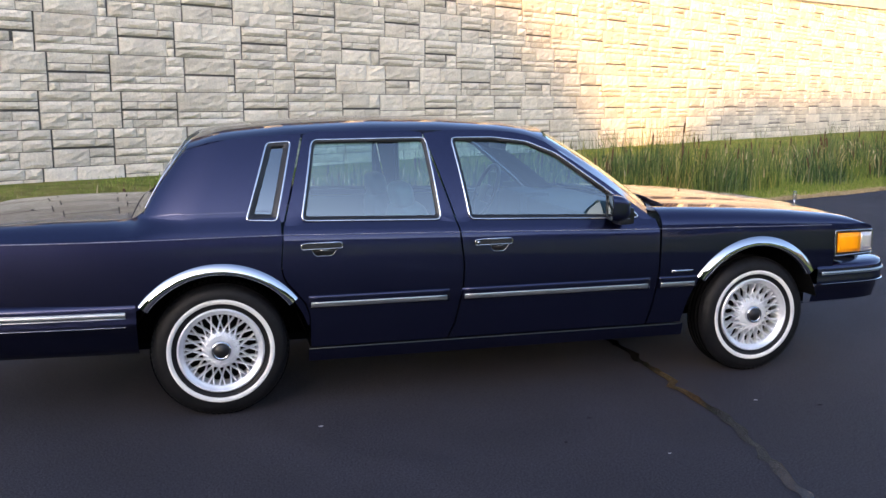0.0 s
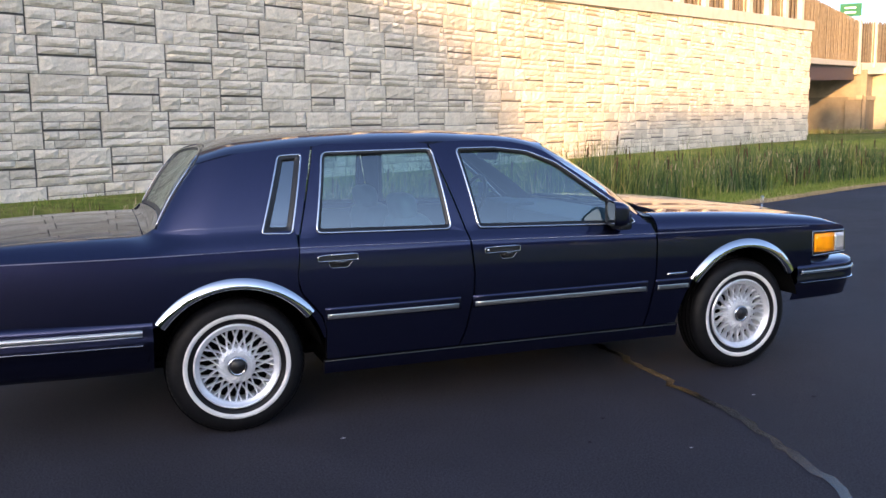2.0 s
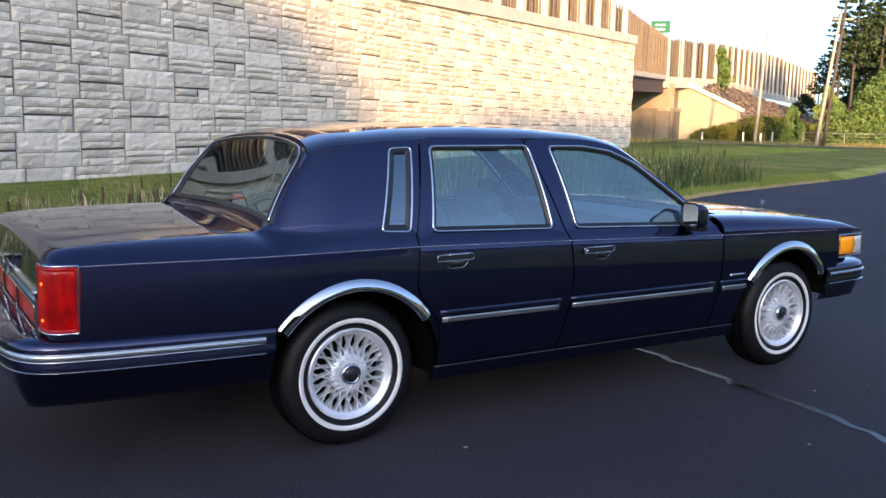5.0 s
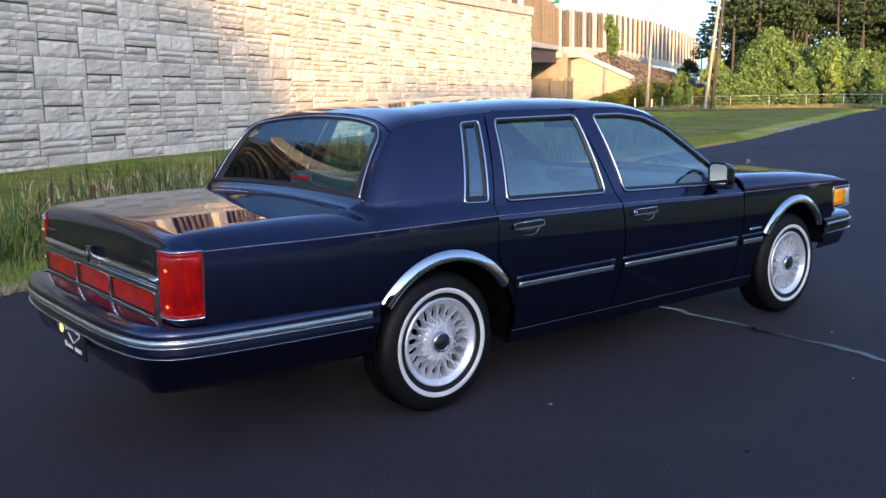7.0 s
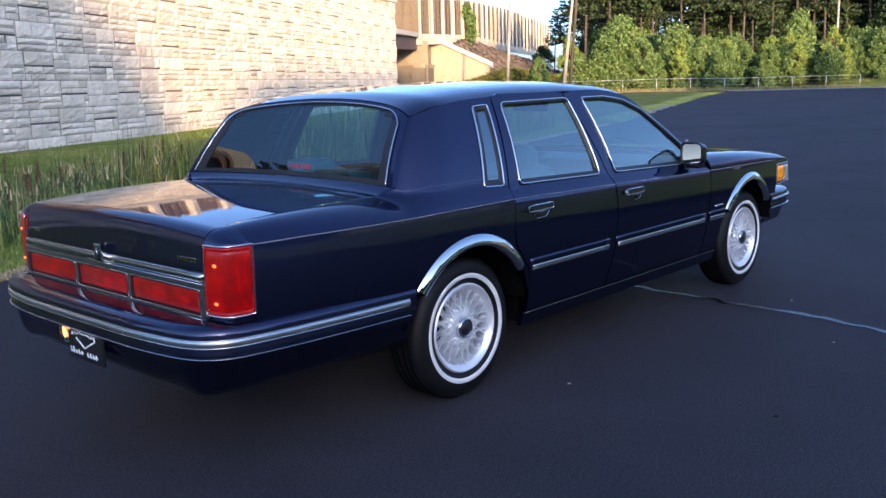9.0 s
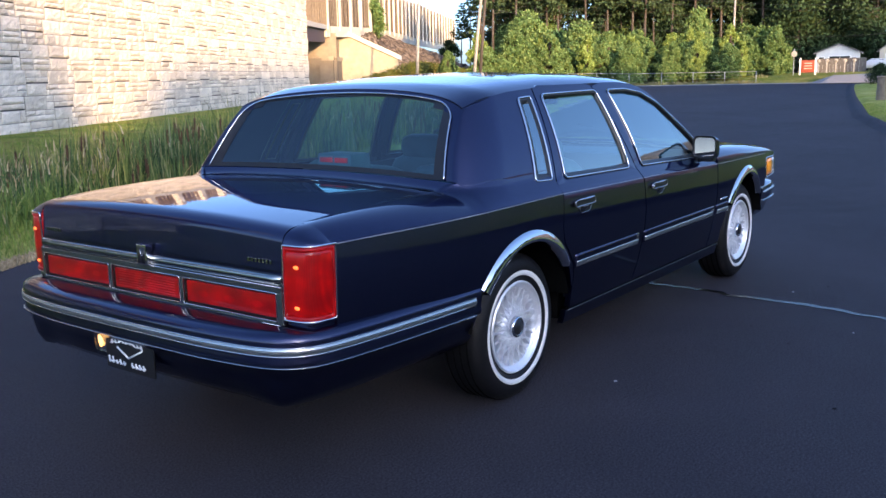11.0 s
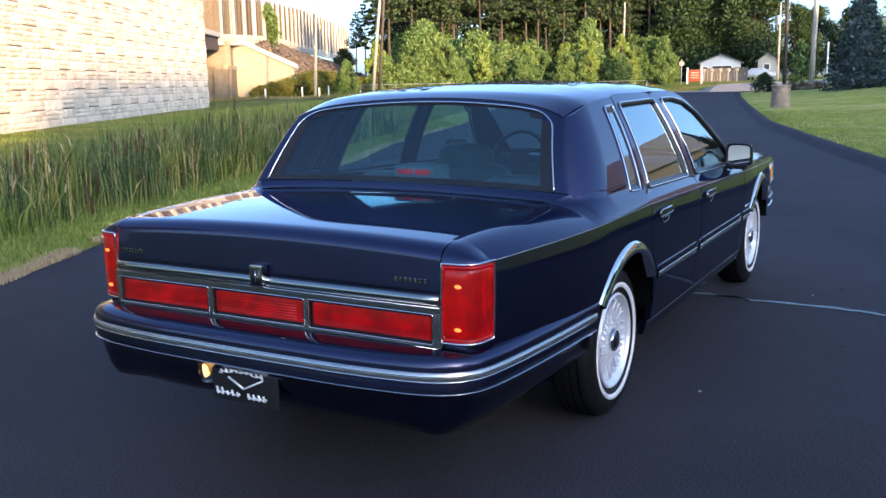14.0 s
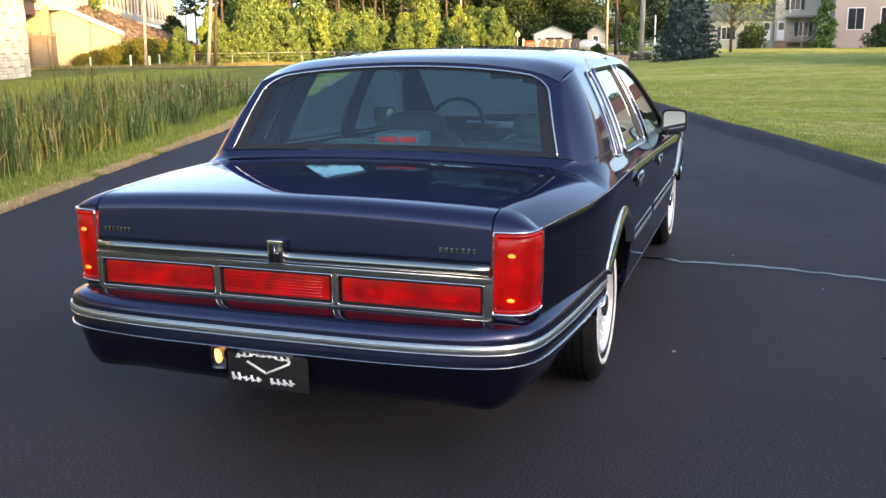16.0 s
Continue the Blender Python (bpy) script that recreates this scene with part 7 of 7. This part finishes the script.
def house(name, label, at, rz, w, d, h, roof_h, wall_m, roof_m, windows=(), doors=(), gable_x=False, eave=0.35):
    """A house block: front looks to -x; w along y, d along x."""
    t = thing(name, label, "house", at=at, rz=rz)
    bm = bmesh.new()
    box(bm, 0, d, -w / 2, w / 2, -0.5, h)
    if gable_x:
        for x in (0, d):
            bm.faces.new([bm.verts.new(p) for p in ((x, -w / 2, h), (x, w / 2, h), (x, 0, h + roof_h))])
    part("wall", bm, wall_m, t, smooth=False)
    bm = bmesh.new()
    if gable_x:
        for s in (-1, 1):
            a = [(-eave, 0, h + roof_h), (d + eave, 0, h + roof_h), (d + eave, s * (w / 2 + eave), h - eave * roof_h / (w / 2)), (-eave, s * (w / 2 + eave), h - eave * roof_h / (w / 2))]
            b = [(p[0], p[1], p[2] + 0.16) for p in a]
            va, vb = [bm.verts.new(p) for p in a], [bm.verts.new(p) for p in b]
            bm.faces.new(va)
            bm.faces.new(vb[::-1])
            for i in range(4):
                bm.faces.new((va[i], va[(i + 1) % 4], vb[(i + 1) % 4], vb[i]))
    else:
        for s in (0, 1):
            xe, xr = (-eave, d / 2) if s == 0 else (d + eave, d / 2)
            a = [(xr, -w / 2 - eave, h + roof_h), (xr, w / 2 + eave, h + roof_h), (xe, w / 2 + eave, h - 0.1), (xe, -w / 2 - eave, h - 0.1)]
            b = [(p[0], p[1], p[2] + 0.16) for p in a]
            va, vb = [bm.verts.new(p) for p in a], [bm.verts.new(p) for p in b]
            bm.faces.new(va)
            bm.faces.new(vb[::-1])
            for i in range(4):
                bm.faces.new((va[i], va[(i + 1) % 4], vb[(i + 1) % 4], vb[i]))
    bmesh.ops.recalc_face_normals(bm, faces=bm.faces[:])
    part("roof", bm, roof_m, t, smooth=False)
    for y, z, ww, hh, shut in windows:
        win = box_part("window", (-0.05, 0.02, y - ww / 2 - 0.08, y + ww / 2 + 0.08, z - 0.08, z + hh + 0.08), WHITE, t, 0.01, "white-framed window")
        n = 2 if ww > 0.7 else 1
        for i in range(n):
            a, b = y - ww / 2 + ww * i / n + 0.02, y - ww / 2 + ww * (i + 1) / n - 0.02
            box_part("pane", (-0.062, -0.05, a, b, z, z + hh), WIN_DARK, win, 0.0)
        if shut:
            for s in (-1, 1):
                box_part("shutter", (-0.06, -0.0, y + s * (ww / 2 + 0.28) - 0.18, y + s * (ww / 2 + 0.28) + 0.18, z - 0.05, z + hh + 0.05), SHUTTER, win, 0.01, "dark shutter")
    for y, z, ww, hh in doors:
        dr = box_part("door", (-0.06, 0.02, y - ww / 2, y + ww / 2, z, z + hh), WHITE, t, 0.01, "white door")
        box_part("pane", (-0.07, -0.06, y - ww / 2 + 0.15, y + ww / 2 - 0.15, z + hh * 0.55, z + hh * 0.9), WIN_DARK, dr, 0.0)
    return t


hz = ground_z(118, 26)
house("bungalow", "small white bungalow with a wide front window", (118, 25.4, hz), 13, 5.0, 6, 2.3, 1.0, SIDING_W, ROOF_M, [(-0.2, 0.9, 2.4, 1.0, False), (1.9, 0.9, 0.6, 0.9, False)], [], True)
house("shed", "small pale yellow shed with a gable roof", (124.3, 20.7, ground_z(124, 20)), 10, 2.4, 3, 2.5, 0.9, SIDING_C, ROOF_M, [(0.1, 1.3, 0.7, 0.7, False)], [], True)


FENCE_WOOD = plain("weathered_fence_wood", (0.095, 0.088, 0.08), 0.9, 0, 0.25, 5, 0.3)


def plank_fence(a, b, h, label):
    t = thing("plank_fence", label, "fence")
    A_, B_ = Vector((*a, 0)), Vector((*b, 0))
    n = int((B_ - A_).length / 0.35)
    for i in range(n):
        p = A_.lerp(B_, (i + 0.5) / n)
        z = ground_z(p.x, p.y)
        bm = bmesh.new()
        box(bm, -0.02, 0.02, -0.168, 0.168, 0, h + 0.02 * math.sin(i * 3.7), 0.0, Matrix.Translation((p.x, p.y, z)) @ Matrix.Rotation(math.atan2(B_.y - A_.y, B_.x - A_.x) - math.pi / 2, 4, 'Z'))
        part("plank", bm, FENCE_WOOD, t, smooth=False)


plank_fence((99.0, 22.8), (100.2, 18.4), 1.45, "weathered grey plank fence by the street")
ss = thing("stop_sign", "white back of a roadside sign on a post", "sign", at=(92.5, 23.6, ground_z(92.5, 23.6)), rz=10)
bm = bmesh.new()
lathe(bm, [(0.0, -0.02), (0.29, -0.02), (0.29, 0.0), (0.0, 0.0)], 8, 'X', (0, 0, 2.1))
part("plate", bm, CONCRETE_DARK, ss, "pale octagonal plate", smooth=False)
box_part("post", (0.0, 0.06, -0.03, 0.03, 0, 2.6), GALV, ss, 0.0)
bd = thing("notice_board", "red-orange notice board between white posts", "board", at=(92.4, 22.2, ground_z(92.4, 22.2)), rz=6)
box_part("board", (-0.04, 0.04, -0.62, 0.62, 0.25, 1.45), plain("board_red", (0.26, 0.05, 0.02), 0.6), bd, 0.02, "red-orange board")
for y in (-0.72, 0.72):
    box_part("post", (-0.06, 0.06, y - 0.07, y + 0.07, 0, 1.65), WHITE, bd, 0.01, "white post")
for z in (0.6, 0.85, 1.1):
    box_part("line", (-0.048, -0.04, -0.4, 0.35, z, z + 0.08), SIDING_C, bd, 0.0)
mb = thing("mailbox_row", "row of grey mailboxes on posts", "mailboxes", at=(95.5, 20.3, ground_z(95.5, 20.3)))
for k in range(5):
    bm = bmesh.new()
    lathe(bm, [(0.0, -0.25), (0.17, -0.25), (0.17, 0.25), (0.0, 0.25)], 10, 'X', (0, -1.7 + 0.85 * k, 1.2))
    part("mailbox", bm, CONCRETE_DARK, mb, "grey mailbox")
    box_part("post", (-0.05, 0.05, -1.75 + 0.85 * k, -1.65 + 0.85 * k, 0, 1.1), POLE_WOOD, mb, 0.01)


def far_car(label, at, rz, paint):
    c = thing("parked_car", label, "car", at=at, rz=rz)
    bm = bmesh.new()
    prof = [(-2.2, 0.35), (-2.2, 0.8), (-1.9, 0.92), (-1.3, 0.95), (-0.8, 1.38), (0.5, 1.42), (1.1, 0.98), (2.0, 0.85), (2.2, 0.65), (2.2, 0.35)]
    L, R = [], []
    for x, z in prof:
        w = 0.85 if z < 1.0 else 0.66
        L.append(bm.verts.new((x, -w, z)))
        R.append(bm.verts.new((x, w, z)))
    n = len(prof)
    for i in range(n):
        bm.faces.new((L[i], L[(i + 1) % n], R[(i + 1) % n], R[i]))
    bm.faces.new(L[::-1])
    bm.faces.new(R)
    bmesh.ops.recalc_face_normals(bm, faces=bm.faces[:])
    bmesh.ops.bevel(bm, geom=bm.edges[:], offset=0.06, segments=2, affect='EDGES')
    part("body", bm, paint, c)
    for s in (-1, 1):
        for a, b in ((-0.95, -0.2), (-0.1, 0.75)):
            bm = bmesh.new()
            bm.faces.new([bm.verts.new((x, s * (0.872 - 0.2 * (z - 0.95)) if z < 1 else s * 0.72, z)) for x, z in ((a - 0.1, 1.0), (b, 1.0), (b - 0.1, 1.3), (a + 0.15, 1.3))])
            part("window", bm, WIN_DARK, c)
        for x in (-1.35, 1.35):
            bm = bmesh.new()
            lathe(bm, [(0.0, -0.1), (0.2, -0.1), (0.32, -0.08), (0.32, 0.08), (0.0, 0.1)], 20, 'Y', (x, s * 0.80, 0.32))
            part("wheel", bm, RUBBER, c)
    return c


far_car("white hatchback parked before the shed", (110.5, 19.4, ground_z(110, 19)), 88, SIDING_W)
far_car("dark blue car parked behind the pole", (84, 5.6, ground_z(84, 5.6)), 20, plain("blue_paint", (0.02, 0.05, 0.16), 0.3))

# stone planter on the lawn, low stone wall, conifers and shrubs
PLANTER = plain("planter_stone", (0.30, 0.24, 0.18), 0.9, 0, 0.25, 4, 0.5)
pz = ground_z(37.1, 4.6)
pl = thing("stone_planter", "round brown stone drum with a dark lip on the lawn", "planter", at=(37.1, 4.55, pz - 0.05))
for i in range(4):
    for j in range(9):
        bm = bmesh.new()
        a0, a1 = 2 * math.pi * (j + 0.5 * (i % 2)) / 9 + 0.03, 2 * math.pi * (j + 1 + 0.5 * (i % 2)) / 9 - 0.03
        z0, z1 = 0.23 * i + 0.01, 0.23 * (i + 1) - 0.01
        r = 0.40 - 0.008 * i
        grid(bm, lambda u, v: (r * math.cos(a0 + (a1 - a0) * u), r * math.sin(a0 + (a1 - a0) * u), z0 + (z1 - z0) * v), 3, 1)
        hem(bm, (0, 0, 0))
        part("stone", bm, PLANTER, pl, smooth=False)
bm = bmesh.new()
lathe(bm, [(0.36, 0.0), (0.365, 0.9), (0.41, 0.92), (0.415, 1.0), (0.33, 1.0), (0.31, 0.9), (0.0, 0.88)], 28, 'Z')
part("core", bm, PLANTER, pl, "planter core and lip")


def rubble_wall():
    t = thing("stone_wall", "low dry stone wall by the poles", "stone wall")
    r2 = random.Random(3)
    for i in range(44):
        f = (i % 22) / 21
        x, y = 70.5 - 6.8 * f, 10.9 - 4.5 * f
        z = ground_z(x, y) + 0.12 + 0.26 * (i // 22)
        bm = bmesh.new()
        bmesh.ops.create_icosphere(bm, subdivisions=1, radius=0.2, matrix=Matrix.Translation((x + r2.uniform(-0.1, 0.1), y + r2.uniform(-0.1, 0.1), z)) @ Matrix.Diagonal((r2.uniform(0.8, 1.4), r2.uniform(0.9, 1.4), r2.uniform(0.7, 1.0), 1)))
        part("stone", bm, RIPRAP, t, smooth=False)


rubble_wall()
spruce_tree((58.0, 3.4, ground_z(58, 3.4) - 0.05), 6.4, 2.15)
arb = broad_tree("arborvitae", "narrow bright green upright conifer", 95, 3.0, 0.75, LEAF, 2600, 0.09, 0.02, 22, "shrub", 0.05)
arb.matrix_basis = at_scaled(72.5, 8.9, 1.25)
copy_thing(arb, at_scaled(97.5, -7.0, 1.35, 40))
rb = broad_tree("round_shrub", "dense dark round clipped shrub", 96, 2.6, 1.5, LEAF_DARK, 4200, 0.10, 0.15, 24, "shrub", 0.06)
rb.matrix_basis = at_scaled(93, -0.2, 1.0)
copy_thing(rb, at_scaled(91.5, -11.6, 1.0, 70))
copy_thing(rb, at_scaled(70.0, 11.2, 0.55, 70))
yt = broad_tree("yard_tree", "small spreading tree with sparse light leaves", 97, 6.5, 3.6, LEAF, 4200, 0.085, 0.38, 26, "tree", 0.13)
yt.matrix_basis = at_scaled(71.0, 1.1, 1.0)
house("house", "two-storey cream house with dark shutters and a porch", (106, -4.5, ground_z(106, -4)), 0, 4.6, 8, 6.2, 2.0, SIDING_C, ROOF_M,
           [(0.3, 4.3, 1.0, 1.5, True), (-0.7, 1.5, 0.9, 1.4, True)], [(1.6, 1.0, 0.85, 2.1)])
house("house_wing", "single-storey cream house wing with a shingled roof", (106.6, 1.5, ground_z(106, 2)), 0, 7.2, 7, 3.3, 1.9, SIDING_C, ROOF_M, [(-1.6, 1.2, 1.3, 1.4, True), (1.4, 1.2, 1.0, 1.3, True)], [(-2.9, 1.0, 0.85, 2.1)])
bz0 = ground_z(104, -4)
po = thing("porch", "timber porch deck with railing, steps and awning roof", "porch", at=(103.9, -4.4, bz0))
box_part("deck", (0, 2.1, -2.3, 2.2, 0.75, 0.9), DECK_WOOD, po, 0.01)
box_part("awning", (-0.2, 2.1, -2.4, 1.2, 3.35, 3.55), ROOF_M, po, 0.01, "grey awning roof")
box_part("rail", (0, 0.06, -2.3, 0.6, 1.75, 1.83), DECK_WOOD, po, 0.0)
for k in range(15):
    box_part("baluster", (0.01, 0.05, -2.28 + 0.2 * k, -2.24 + 0.2 * k, 0.9, 1.75), DECK_WOOD, po, 0.0)
for y in (-2.3, -0.7, 1.1):
    box_part("post", (0, 0.1, y, y + 0.1, 0, 3.35), SIDING_C, po, 0.0)
for k in range(4):
    box_part("step", (-0.28 * (k + 1), -0.28 * k, 0.8, 2.2, 0, 0.72 - 0.18 * k), DECK_WOOD, po, 0.0)
house("brick_house", "pinkish brick house with tall white-framed windows", (101, -15.5, ground_z(101, -12)), 0, 15, 9, 6.0, 2.6, BRICK_P, ROOF_R,
      [(5.5, 2.0, 1.5, 2.1, False), (2.4, 2.0, 1.5, 2.1, False), (-1.0, 2.0, 1.5, 2.1, False), (-4.5, 2.0, 1.5, 2.1, False)], [])

house("long_house", "long low grey-beige building with a dark roof beyond the lawn", (41, -19, ground_z(41, -19)), -8, 19, 12, 5.0, 4.2, plain("grey_beige_siding", (0.11, 0.105, 0.095), 0.7, 0, 0.08, 2), ROOF_M,
      [(-7.5, 1.2, 1.6, 1.5, False), (-4.2, 1.2, 1.6, 1.5, False), (-0.9, 1.2, 1.6, 1.5, False), (5.4, 1.2, 1.6, 1.5, False), (8.0, 1.2, 1.2, 1.5, False)], [(2.4, 0.1, 1.0, 2.1)], False, 0.6)
for x, y, z in ((66, -30, 0.62), (74, -36, 0.7), (62, -38, 0.7)):
    copy_thing(oaks[0], at_scaled(x, y, z, 500 * z))

# ---- wall panels, one by one ----
PANELS = [panel_mesh(100 + i) for i in range(6)]
rng = random.Random(21)
for i in range(-11, 30):
    u = 1.5 * i + 0.75
    z = (0.70 if (i % 2) == 0 else 1.45) - 3.0
    while z < wall_top(u) - 0.02:
        if z + 1.5 > -0.4:
            if z + 1.5 > wall_top(u) - 0.06:
                me = panel_mesh(100 + rng.randrange(6), (wall_top(u) - 0.01 - z,))
            else:
                me = PANELS[rng.randrange(6)]
            p = new("panel", me)
            p.parent = wall_north
            p.matrix_basis = pose(u, 0, z)
        z += 1.5
